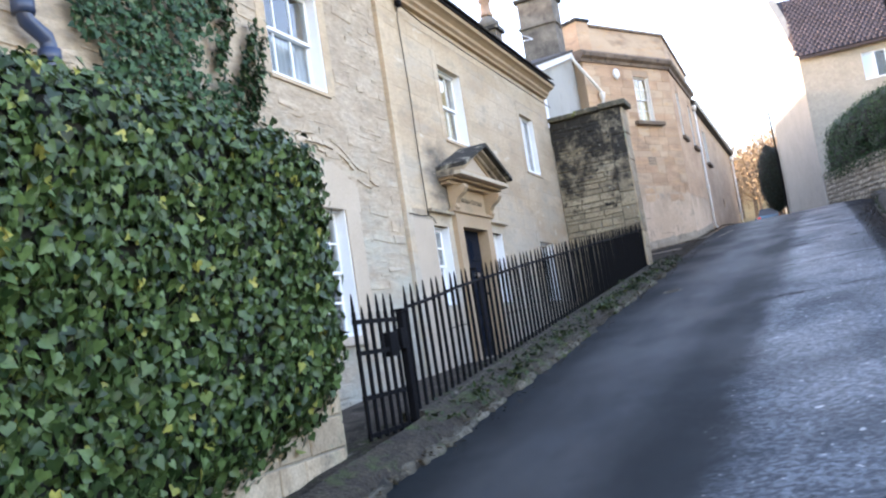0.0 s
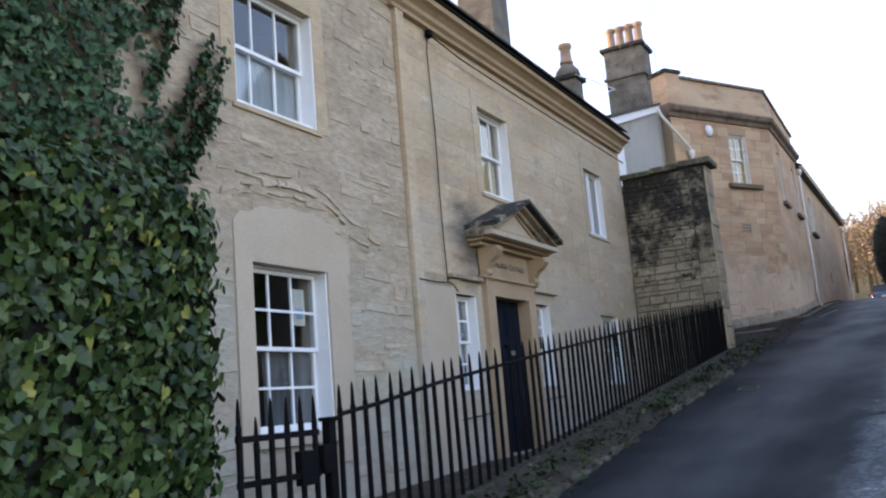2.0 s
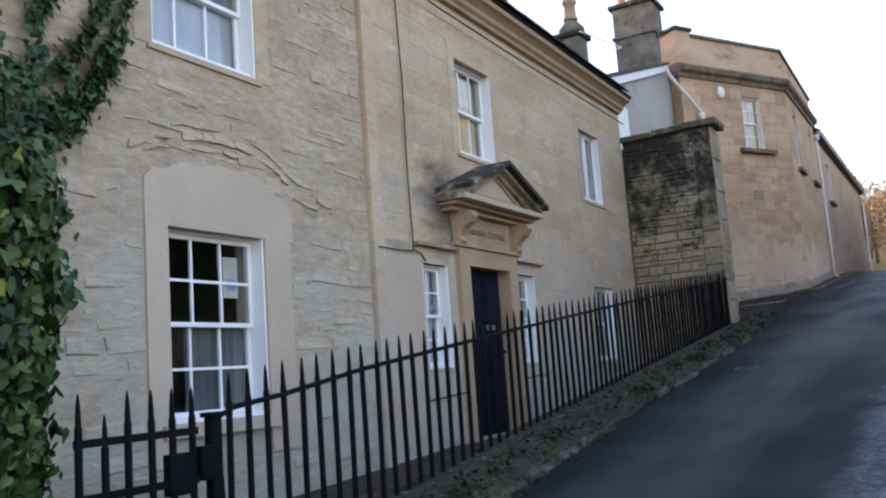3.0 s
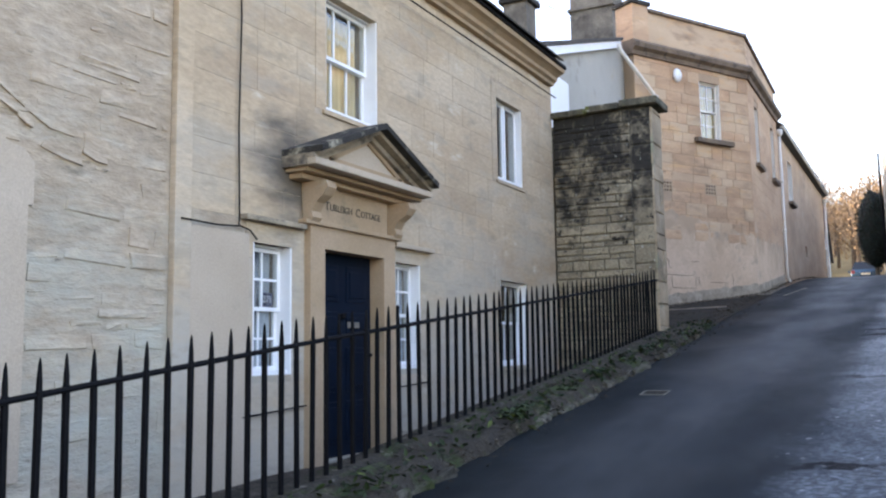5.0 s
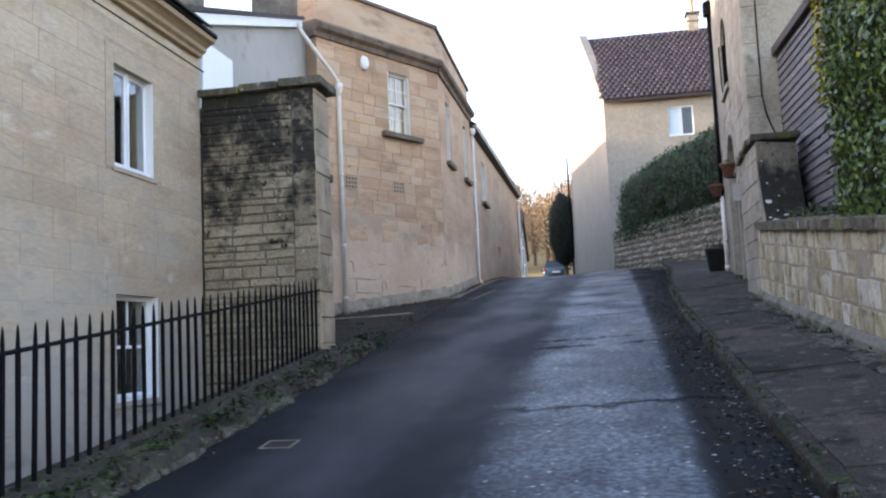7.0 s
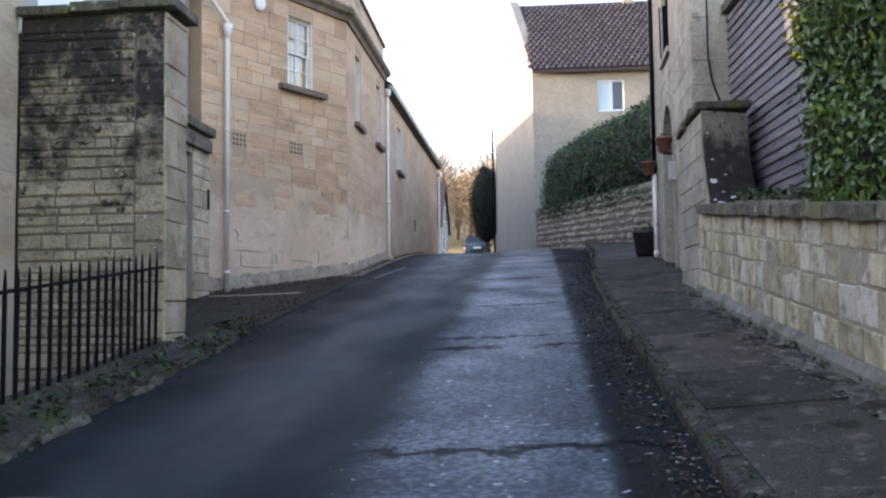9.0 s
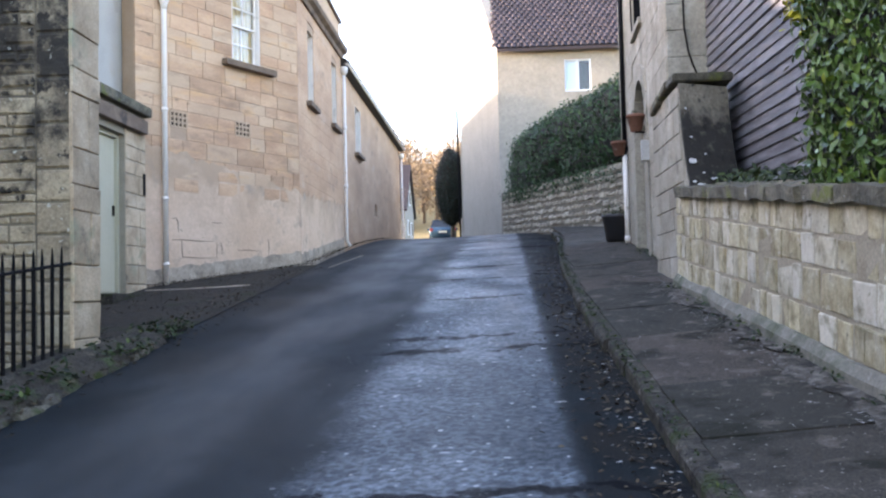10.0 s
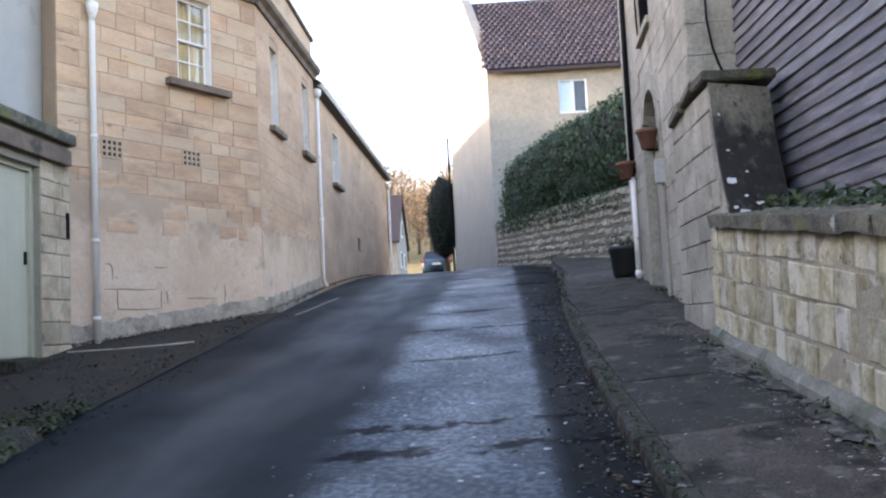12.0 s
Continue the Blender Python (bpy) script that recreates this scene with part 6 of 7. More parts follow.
for a, b, z0, z1, back in ((21.56, 22.06, 5.275, 5.375, False), (22.07, 22.62, 5.30, 5.39, True), (22.63, 23.20, 5.22, 5.33, True)):
    bm = bmesh.new()
    x1 = 3.05 if back else BX1 + 0.07
    v = [bm.verts.new(p) for p in ((2.66, a, z0 - (0.0 if not back else -0.015)), (x1, a + (SKEW if not back else 0), z0 + (0.07 if not back else 0)), (x1, b + (SKEW if not back else 0), z0 + 0.03), (2.68, b, z0 - (0.04 if back else -0.02)))]
    w = [bm.verts.new(q.co + Vector((0, 0, z1 - z0))) for q in v]
    bm.faces.new(v[::-1])
    bm.faces.new(w)
    for i in range(4):
        bm.faces.new((v[i], v[(i + 1) % 4], w[(i + 1) % 4], w[i]))
    bmesh.ops.bevel(bm, geom=bm.edges[:], offset=0.015, segments=2, affect="EDGES")
    part("cap_stone", bm, M_CAP, butt, "thin dark stone cap")

bf = thing("buttress_side", frame_of((2.735, 23.28), (2.735, 21.05)), "squared stones on the buttress side", "buttress", "", "structure")
for z0, z1 in courses(2.5, 5.26, [0.26, 0.32]):
    edge = next((y for y, z in prof if z >= z1), 21.63) + 0.02
    lay_stones(bf, "stone", M_GREYSTONE, 0.0, 23.28 - edge, [(z0, z1)], (0.3, 0.6), limit=10, gap=0.004, cham=0.005, rough=0.008, depth=0.03, face=0.0, proud=0.005)

for x, z, r in LICHEN:
    y = next(p[0] + (q[0] - p[0]) * (z - p[1]) / (q[1] - p[1]) for p, q in zip(prof, prof[1:]) if p[1] <= z <= q[1])
    bm = bmesh.new()
    ring = [(x + r * (1.25 if k % 2 else 0.85) * math.cos(k * math.pi / 5), z + r * 0.6 * (1 + 0.4 * noise.noise((k * 1.7, x, z))) * math.sin(k * math.pi / 5)) for k in range(10)]
    v0 = [bm.verts.new((u, batter(y, x) - 0.046 + 0.35 * (w - z), w)) for u, w in ring]
    v1 = [bm.verts.new(v.co + Vector((0, 0.03, 0))) for v in v0]
    bm.faces.new(v0)
    bm.faces.new(v1[::-1])
    for k in range(10):
        bm.faces.new((v0[k], v1[k], v1[(k + 1) % 10], v0[(k + 1) % 10]))
    part("lichen_patch", bm, M_LICHENWHITE, butt, "white crust of lichen")

# weatherboarded wall
bw = thing("boarded_building", frame_of((3.46, 23.27), (3.66, 16.1)), "outbuilding clad in weathered dark boards", "building")
pieces("wall", ((0, 7.17, 0.05, 0.3, 2.5, 7.04), (6.9, 7.17, 0.301, 3.79, 2.5, 7.02), (0, 7.17, 3.8, 4.0, 2.5, 7.04)), M_BOARD, bw)
for i in range(25):
    z = 3.75 + i * 0.131
    for u0, u1 in ((0.0, 4.1), (4.105, 7.2)):
        bm = bmesh.new()
        d = random.uniform(-0.004, 0.004)
        add_run(bm, [(0.05, z), (0.008 + d, z + 0.002), (0.006 + d, z + 0.015), (0.034, z + 0.144), (0.05, z + 0.144)], u0, u1)
        part("board", bm, M_BOARD, bw)
bm = bmesh.new()
add_run(bm, [(-0.07, 7.02), (-0.07, 7.15), (4.2, 7.6), (4.2, 7.46)], 0.02, 7.3)
part("roof", bm, M_SLATE, bw, "dark roof of the boarded building")

# laurel hedge on the wall
laurel = thing("laurel_hedge", pose(0, 0, 0), "dense laurel hedge above the wall, sunlit yellow at its top", "hedge")
bm = bmesh.new()
lump_box(bm, 2.98, 3.62, 14.6, 18.25, 3.3, 6.9, 0.3, 0.08, 9.0, 0.28)
for v in bm.verts:
    v.co.z += 0.09 * (v.co.y - 18)
P, N = skin(bm, 720, 31, lambda c, n: (n.x < 0.4) and n.z > -0.7, 0.02, 0.06)
part("core", bm, M_CORE, laurel, "near-black core with the hedge's inner shade in its colour", True)
leaves("foliage", P, N, np.random.RandomState(8).uniform(0.055, 0.10, len(P)), OVAL_LEAF, M_LAUREL, laurel, 0.35, 0.75, 0.2, 12)

# yellow stands for sunlight on the leaves at the hedge's end
painted_sun = leaf_mat("golden_leaves", (0.30, 0.30, 0.02), (0.62, 0.58, 0.04), (0.80, 0.74, 0.10), 0.7, 0.4)
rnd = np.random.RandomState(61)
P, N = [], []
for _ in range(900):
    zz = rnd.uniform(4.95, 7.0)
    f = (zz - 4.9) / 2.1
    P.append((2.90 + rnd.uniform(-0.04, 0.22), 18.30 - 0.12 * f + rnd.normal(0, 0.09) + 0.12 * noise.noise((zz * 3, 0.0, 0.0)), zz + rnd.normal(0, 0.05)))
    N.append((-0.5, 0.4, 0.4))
leaves("golden_foliage", P, N, rnd.uniform(0.05, 0.09, len(P)), OVAL_LEAF, painted_sun, laurel, 0.35, 0.75, 0.2, 14)["label"] = "leaves at the hedge's end, sunlight put into their yellow"

# low plants along the coping
weeds = thing("bed_plants", pose(0, 0, 0), "low green plants growing along the coping", "plants", "", "stuff")
rnd = np.random.RandomState(44)
P = [(rnd.uniform(3.0, 3.4), yy, rwall_top(yy) + 0.16 + rnd.uniform(0, 0.14)) for yy in rnd.uniform(17.5, 21.6, 700)]
leaves("foliage", P, [(-0.3, -0.4, 1)] * len(P), rnd.uniform(0.04, 0.09, len(P)), OVAL_LEAF, M_WEED, weeds, 0.1, 0.9, 0.2, 13)

# ---- the house with the arch ----
AHF = frame_of((3.225, 29.4), (2.95, 23.3))
arch_house = thing("arch_house", AHF, "old grey stone house with an arched doorway", "house")
# u = 29.4 - y
LH = 6.1
cu_, r0, zc = 3.13, 0.70, 5.68
AH = (cu_ - r0 - 0.1, cu_ + r0 + 0.1, 3.4, zc + r0 + 0.1)
AW = (2.55, 3.60, 7.30, 8.78)
aw = part("wall", wall_bm(0, LH, 2.0, 10.5, 0.4, [AH, AW], 0.008), M_GREYSTONE, arch_house, "grey ashlar street wall")
lay_stones(aw, "stone", M_GREYSTONE, 0, LH, courses(2.6, 10.4, [0.26, 0.34]), (0.35, 0.9), [(AH[0] - 0.16, AH[1] + 0.16, 2.0, zc + r0 + 0.26), AW], limit=290, gap=0.003, cham=0.004, rough=0.005, depth=0.03, proud=0.005)
pieces("wall", ((0, 0.4, 0.41, 6.5, 2.5, 10.5), (5.7, LH, 0.41, 6.5, 2.5, 10.5), (0.4, 5.7, 6.1, 6.5, 2.5, 10.5), (0.4, 5.7, 0.41, 6.1, 7.0, 7.15)), M_GREYSTONE, arch_house, "plain side walls")
part("wall", boxes((5.7, 6.104, 0.02, 0.409, 2.5, 10.5)), M_GREYSTONE, arch_house)
sash(arch_house, *AW, 2, 4, 0.12, "tall round-headed window, sky mirrored in it", paint=M_IRON, sill=(AW[0] - 0.1, AW[1] + 0.1, 0.1, 0.06, M_GREYSTONE))
for s in (-1, 1):
    m, hw = (AW[0] + AW[1]) / 2, (AW[1] - AW[0]) / 2
    bm = bmesh.new()
    add_prism(bm, [(m + s * hw, AW[3] - hw), (m + s * hw, AW[3]), (m + s * 0.03, AW[3])] + [(m + s * hw * math.sin(q), AW[3] - hw + hw * math.cos(q)) for q in (0.2, 0.5, 0.8, 1.1, 1.4)], 0.0, 0.07)
    part("window_spandrel", bm, M_GREYSTONE, arch_house)
bm = bmesh.new()
add_run(bm, [(-0.3, 10.45), (-0.3, 10.55), (3.2, 13.0), (6.8, 10.5), (6.8, 10.4), (3.2, 12.85)], -0.2, 6.3)
part("roof", bm, M_SLATE, arch_house, "dark stone roof")
# arch ring and recessed door
for i in range(9):
    a0, a1 = math.pi * i / 9 + 0.01, math.pi * (i + 1) / 9 - 0.01
    bm = bmesh.new()
    pts = [(cu_ + r * math.cos(a), zc + r * math.sin(a)) for r, a in ((r0, a0), (r0 + 0.25, a0), (r0 + 0.26, (a0 + a1) / 2), (r0 + 0.25, a1), (r0, a1))]
    add_prism(bm, pts, -0.03, 0.35)
    part("voussoir", bm, M_GREYSTONE, arch_house)
for s in (-1, 1):
    bm = bmesh.new()
    add_prism(bm, [(cu_ + s * (r0 + 0.1), zc), (cu_ + s * (r0 + 0.1), AH[3]), (cu_ + s * 0.05, AH[3])] + [(cu_ + s * (r0 + 0.06) * math.sin(a_), zc + (r0 + 0.06) * math.cos(a_)) for a_ in (0.1, 0.5, 0.9, 1.3)], 0.016, 0.30)
    part("spandrel", bm, M_GREYSTONE, arch_house)
pieces("jamb", ((cu_ - r0 - 0.25, cu_ - r0, -0.03, 0.35, 3.4, zc), (cu_ + r0, cu_ + r0 + 0.25, -0.03, 0.35, 3.4, zc)), M_GREYSTONE, arch_house, "stone door jamb")
bm = bmesh.new()
add_prism(bm, [(cu_ - r0 - 0.2, zc)] + [(cu_ - (r0 + 0.22) * math.cos(math.pi * i / 10), zc + (r0 + 0.22) * math.sin(math.pi * i / 10)) for i in range(1, 10)] + [(cu_ + r0 + 0.2, zc)], 1.30, 1.36)
part("tympanum", bm, M_DARK, arch_house, "shaded back of the arch")
pieces("passage_wall", ((cu_ - r0 - 0.2, cu_ - r0 - 0.004, 0.413, 1.4, 3.4, 6.9), (cu_ + r0 + 0.004, cu_ + r0 + 0.2, 0.413, 1.4, 3.4, 6.9), (cu_ - r0 - 0.004, cu_ + r0 + 0.004, 0.413, 1.4, 6.7, 6.9), (cu_ - r0 - 0.2, cu_ + r0 + 0.2, 1.401, 1.5, 3.4, 6.9)), M_DARK, arch_house)
M_PALEDOOR = mat("pale_weathered_door_paint", [(0.24, 0.22, 0.18), (0.33, 0.30, 0.245)], 3, 40, 0.3, 0.8, stretch=(5, 5, 1), stain=((0.16, 0.14, 0.11), 3.0, 0.58, 0.74), detail=0.2)
adoor = part("door", boxes((cu_ - r0 + 0.002, cu_ + r0 - 0.002, 0.14, 0.19, 3.4, zc - 0.06)), M_PALEDOOR, arch_house, "pale weathered plank door under the arch")
for i in range(8):
    part("plank", boxes((cu_ - r0 + 0.008 + i * 0.1735, cu_ - r0 + 0.176 + i * 0.1735, 0.122, 0.142, 3.5, zc - 0.07, 0.004)), M_PALEDOOR, adoor)
part("transom", boxes((cu_ - r0 + 0.002, cu_ + r0 - 0.002, 0.04, 0.24, zc - 0.058, zc + 0.03, 0.01)), M_DRESSED, arch_house, "stone transom over the door")
part("meter_box", boxes((3.98, 4.12, -0.12, 0.0, 4.90, 5.22, 0.01)), M_GREYRENDER, arch_house, "pale grey box on the wall")
for a, b, material, label in ((9.9, 5.45, M_IRON, "dark downpipe at the corner"), (5.43, 3.75, M_PIPEWHITE, "pale foot of the downpipe")):
    bm = bmesh.new()
    add_tube(bm, [(1.1, -0.06, a), (1.1, -0.06, b)], 0.045, 10)
    add_lathe(bm, (1.1, -0.06, b + 0.1), [(0.045, -0.05), (0.06, -0.04), (0.06, 0.04), (0.045, 0.05)], 10)
    part("downpipe", bm, material, arch_house, label, True)
part("hopper", boxes((0.98, 1.22, -0.17, -0.005, 9.55, 9.85, 0.02)), M_IRON, arch_house, "dark rainwater hopper")
bm = bmesh.new()
add_tube(bm, [(2.42, -0.02, 8.4), (2.45, -0.02, 7.6), (2.6, -0.02, 7.2)], 0.014, 6)
part("cable", bm, M_IRON, arch_house, "black cable on the wall")
ends = thing("house_end", frame_of((2.952, 23.288), (6.0, 23.288)), "ashlar end wall of the arched house", "wall", "", "structure")
lay_stones(ends, "stone", M_GREYSTONE, 0.0, 1.7, courses(3.6, 10.4, [0.28, 0.36]), (0.3, 0.62), limit=130, gap=0.004, cham=0.005, rough=0.006, depth=0.03, face=-0.004, proud=0.006)
bm = bmesh.new()
add_tube(bm, [(0.25, -0.03, 9.6), (0.24, -0.03, 7.1), (0.235, -0.03, 6.4), (0.28, -0.03, 6.07), (0.33, -0.03, 5.9), (0.42, -0.03, 5.66), (0.43, -0.03, 5.45)], 0.013, 6)
part("cable", bm, M_IRON, ends, "black cable on the wall")


def hanging_pot(u, z, r, plants):
    t = thing("wall_pot", AHF @ pose(u, -r - 0.02, z), "terracotta wall pot with a small plant", "flower pot", "wall pots")
    bm = bmesh.new()
    add_lathe(bm, (0, 0, 0), [(r * 0.55, 0), (r * 0.62, 0.01), (r * 0.95, 0.22), (r * 1.06, 0.22), (r * 1.06, 0.27), (r * 0.92, 0.27), (r * 0.85, 0.2)], 16)
    part("pot", bm, M_POT, t, "", True)
    part("bracket", boxes((-0.015, 0.015, -0.02, r + 0.03, -0.02, 0.0)), M_IRON, t)
    rn = np.random.RandomState(int(u * 100))
    Q = [(rn.normal(0, r * 0.5), rn.normal(0, r * 0.5), 0.25 + abs(rn.normal(0, 0.05))) for _ in range(plants)]
    pl = leaves("plant", Q, [(0, 0, 1)] * plants, rn.uniform(0.03, 0.06, plants), OVAL_LEAF, M_WEED, t, 0.2, 0.9, 0.2, 15)
    pl["kind"] = "stuff"


hanging_pot(3.85, 5.40, 0.145, 40)
hanging_pot(1.12, 5.42, 0.15, 60)
planter = thing("planter", pose(3.02, 29.0, pave_z(3.02, 29.0)), "black square planter with a small shrub by the house corner", "planter")
bm = bmesh.new()
add_lathe(bm, (0, 0, 0), [(0.20, 0), (0.22, 0.02), (0.28, 0.44), (0.30, 0.46), (0.30, 0.52), (0.26, 0.52), (0.25, 0.44)], 18)
part("tub", bm, M_BLACKPOT, planter, "", True)
rn = np.random.RandomState(66)
leaves("shrub", [(rn.normal(0, 0.14), rn.normal(0, 0.14), 0.50 + abs(rn.normal(0, 0.12))) for _ in range(160)], [(0, 0, 1)] * 160, rn.uniform(0.04, 0.08, 160), OVAL_LEAF, M_WEED, planter, 0.2, 0.9, 0.2, 16)

# ---- far right: rubble wall with dark hedge, big cream house ----
R0, R1 = (1.0, 46.6), (4.1, 33.0)
rub = thing("rubble_wall", frame_of(R0, R1), "dry rubble garden wall below a dark hedge", "wall", "", "structure")
LR = math.hypot(R1[0] - R0[0], R1[1] - R0[1])
bm = bmesh.new()
add_prism(bm, [(0, 3.2), (LR, 3.2), (LR, 6.05), (0, 6.75)], 0.014, 0.5)
rcore = part("masonry", bm, M_DARKMORTAR, rub)
for h, z in [(0.2 + 0.02 * math.sin(k), k * 0.21) for k in range(12)]:
    u = random.uniform(-0.2, 0)
    while u < LR:
        w = random.uniform(0.14, 0.52)
        c = u + w / 2
        zt = random.uniform(-0.025, 0.025) + 6.72 - 0.05 * c - z
        if 0 < u and u + w < LR and zt > grade(46.6 - c) - 0.1:
            hh = random.uniform(0.11, 0.20)
            shared("stone", stone_mesh(w - 0.025, hh, 0.06, 0.03, 0.03, M_RWSTONE), rcore, (c, -random.uniform(0, 0.03), zt - 0.1))
        u += w
dh = thing("dark_hedge", frame_of(R0, R1), "dark clipped evergreen hedge spilling over the rubble wall", "hedge")
bm = bmesh.new()
lump_box(bm, 0.9, LR - 0.2, 0.0, 1.8, 6.1, 8.75, 0.4, 0.18, 4.0, 0.7)
for v in bm.verts:
    f = min(1.0, max(0.0, (v.co.x - 0.7) / 1.6))
    if v.co.z > 7:
        v.co.z = 7 + (v.co.z - 7) * (0.45 + 0.55 * f) - 0.03 * (v.co.x - 2)
P, N = skin(bm, 190, 41, lambda c, n: n.y < 0.5, 0.03, 0.1)
part("core", bm, M_CORE, dh, "near-black core with the hedge's inner shade in its colour", True)
rn = np.random.RandomState(77)
xs_ = rn.uniform(0.6, LR - 1, 900)
P = np.vstack([P, np.stack([xs_, -0.12 + rn.uniform(-0.15, 0.1, 900), 6.55 - 0.05 * xs_ + rn.normal(0, 0.16, 900)], 1)])
N = np.vstack([N, np.tile([0, -1, 0.3], (900, 1))])
leaves("foliage", P, N, rn.uniform(0.07, 0.13, len(P)), OVAL_LEAF, M_DARKHEDGE, dh, 0.4, 0.7, 0.2, 17)

cream = thing("cream_house", frame_of((1.0, 48.3), (13.0, 48.3)), "big cream limewashed house with a brown tiled roof", "house")
CW = [(2.79, 3.88, 11.10, 12.45)]
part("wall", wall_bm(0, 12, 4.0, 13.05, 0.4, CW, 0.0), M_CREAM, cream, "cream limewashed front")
cw = sash(cream, *CW[0], 2, 1, 0.08, "pale blue two-light casement window", casement=True, paint=plain("pale_blue_frame_paint", (0.50, 0.56, 0.62), 0.5), curtain=(plain("pale_blue_blind", (0.62, 0.72, 0.80), 0.9), [(2.86, 3.32, 11.2, 12.4)]))
ang = math.atan2(10.4, -1.9)
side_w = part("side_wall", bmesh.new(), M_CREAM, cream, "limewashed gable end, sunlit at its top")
bm = bmesh.new()
prf = [(0, 3.5), (10.6, 3.5), (10.6, 13.05), (5.3, 17.85), (0.0, 13.08)]
add_prism(bm, prf, -0.4, 0.0)
bmesh.ops.transform(bm, matrix=pose(0.0, 0.0, 0, 0, 0, math.degrees(ang)), verts=bm.verts)
bmesh.ops.recalc_face_normals(bm, faces=bm.faces)
bm.to_mesh(side_w.data)
bm.free()
ux, uy = math.cos(ang), math.sin(ang)
RX, RY = ux * 5.3, uy * 5.3
bm = bmesh.new()
e0, e1, r0_, r1_ = Vector((0.02, -0.3, 12.92)), Vector((12.3, -0.3, 12.92)), Vector((RX + 0.05, RY, 17.62)), Vector((12.3, RY, 17.62))
b0, b1 = Vector((ux * 10.5 + 0.05, uy * 10.5, 12.9)), Vector((12.3, uy * 10.7, 12.9))
top = [bm.verts.new(v) for v in (e0, e1, r1_, r0_, b1, b0)]
low = [bm.verts.new(v - Vector((0, 0, 0.14))) for v in (e0, e1, r1_, r0_, b1, b0)]
for q in ((0, 1, 2, 3), (3, 2, 4, 5)):
    bm.faces.new([top[i] for i in q])
    bm.faces.new([low[i] for i in q[::-1]])
for i, j in ((0, 1), (1, 2), (3, 0), (2, 4), (4, 5), (5, 3)):
    bm.faces.new((top[i], top[j], low[j], low[i]))
crf = part("roof", bm, M_CLAYTILE, cream, "brown clay-tiled pitched roof")
upv = (r0_ - e0)
upv.x = 0
L_up = upv.length
roof_tiles(crf, (-0.15, -0.3, 12.93), (1, 0, 0), upv.normalized(), 48, int(L_up / 0.33), 0.26, 0.33, M_CLAYTILE, 0.02, roll=0.055)
chimney(cream, 4.76, RY, 16.5, 18.3, 0.52, 0.55, 1, "stone chimney on the ridge", M_GREYSTONE, (0.8,), 0.7)
part("rear_wall", boxes((-1.9, 12, 10.2, 10.6, 4, 13), (11.6, 12, 0.4, 10.2, 4, 13)), M_CREAM, cream)
bm = bmesh.new()
add_tube(bm, [(-2.05, 10.7, 5), (-2.1, 10.75, 12.6)], 0.06, 6)
tagged(part("post", bm, M_IRON, None), "thin dark post beside the cream house", "post").matrix_world = frame_of((1.0, 48.3), (13.0, 48.3))
low_wall = thing("lower_annexe", pose(0, 0, 0), "low limewashed annexe beyond the cream house", "building")
bm = bmesh.new()
vs = [bm.verts.new(p) for p in ((-0.9, 58.8, 4.5), (-1.45, 70, 4.5), (-1.45, 70, 8.6), (-0.9, 58.8, 11.2), (2, 58.8, 4.5), (2, 70, 4.5), (2, 70, 8.6), (2, 58.8, 11.2))]
for q in ((0, 1, 2, 3), (7, 6, 5, 4), (0, 4, 5, 1), (1, 5, 6, 2), (2, 6, 7, 3), (3, 7, 4, 0)):
    bm.faces.new([vs[i] for i in q])
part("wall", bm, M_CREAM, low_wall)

# topiary yew
yew = thing("topiary_yew", pose(-1.6, 61.5, grade(61.5)), "tall dark clipped yew column", "tree")
bm = bmesh.new()
bmesh.ops.create_icosphere(bm, subdivisions=4, radius=1.0)
for v in bm.verts:
    r = 1 + 0.10 * noise.noise(v.co * 2.2)
    v.co = Vector((v.co.x * 0.85 * r, v.co.y * 0.85 * r, 3.1 + v.co.z * 2.15 * r))
P, N = skin(bm, 150, 51, None, 0.02, 0.05)
crown = part("crown", bm, M_CORE, yew, "dark needle mass, its inner shade put into the colour", True)
leaves("foliage", P, N, np.random.RandomState(9).uniform(0.08, 0.14, len(P)), OVAL_LEAF, M_YEW, crown, 0.2, 0.9, 0.2, 18)
bm = bmesh.new()
add_tube(bm, [(0, 0, -0.2), (0.03, 0, 0.6), (0, 0.02, 1.6)], [0.14, 0.12, 0.1], 8)
part("trunk", bm, M_BARK, yew)

# distant cottage with a brown roof
far = thing("far_cottage", pose(-7.1, 78, grade(78) - 0.3), "small distant cottage with a brown tiled roof", "house")
bm = bmesh.new()
a = [(-3.6, 0), (3.6, 0), (3.6, 3.0), (0, 6.3), (-3.6, 3.0)]
v0 = [bm.verts.new((1.6, y, z)) for y, z in a]
v1 = [bm.verts.new((-6, y, z)) for y, z in a]
bm.faces.new(v0)
bm.faces.new(v1[::-1])
for i in range(5):
    bm.faces.new((v0[i], v1[i], v1[(i + 1) % 5], v0[(i + 1) % 5]))
part("wall", bm, M_CREAM, far, "pale limewashed walls")
for s in (-1, 1):
    bm = bmesh.new()
    p = [Vector((1.8, s * 3.9, 2.75)), Vector((-6.2, s * 3.9, 2.75)), Vector((-6.2, 0, 6.45)), Vector((1.8, 0, 6.45))]
    t_ = [bm.verts.new(q) for q in p]
    b_ = [bm.verts.new(q - Vector((0, 0, 0.15))) for q in p]
    bm.faces.new(t_)
    bm.faces.new(b_[::-1])
    for i in range(4):
        bm.faces.new((t_[i], b_[i], b_[(i + 1) % 4], t_[(i + 1) % 4]))
    part("roof", bm, M_CLAYTILE, far, "brown tiled slope")
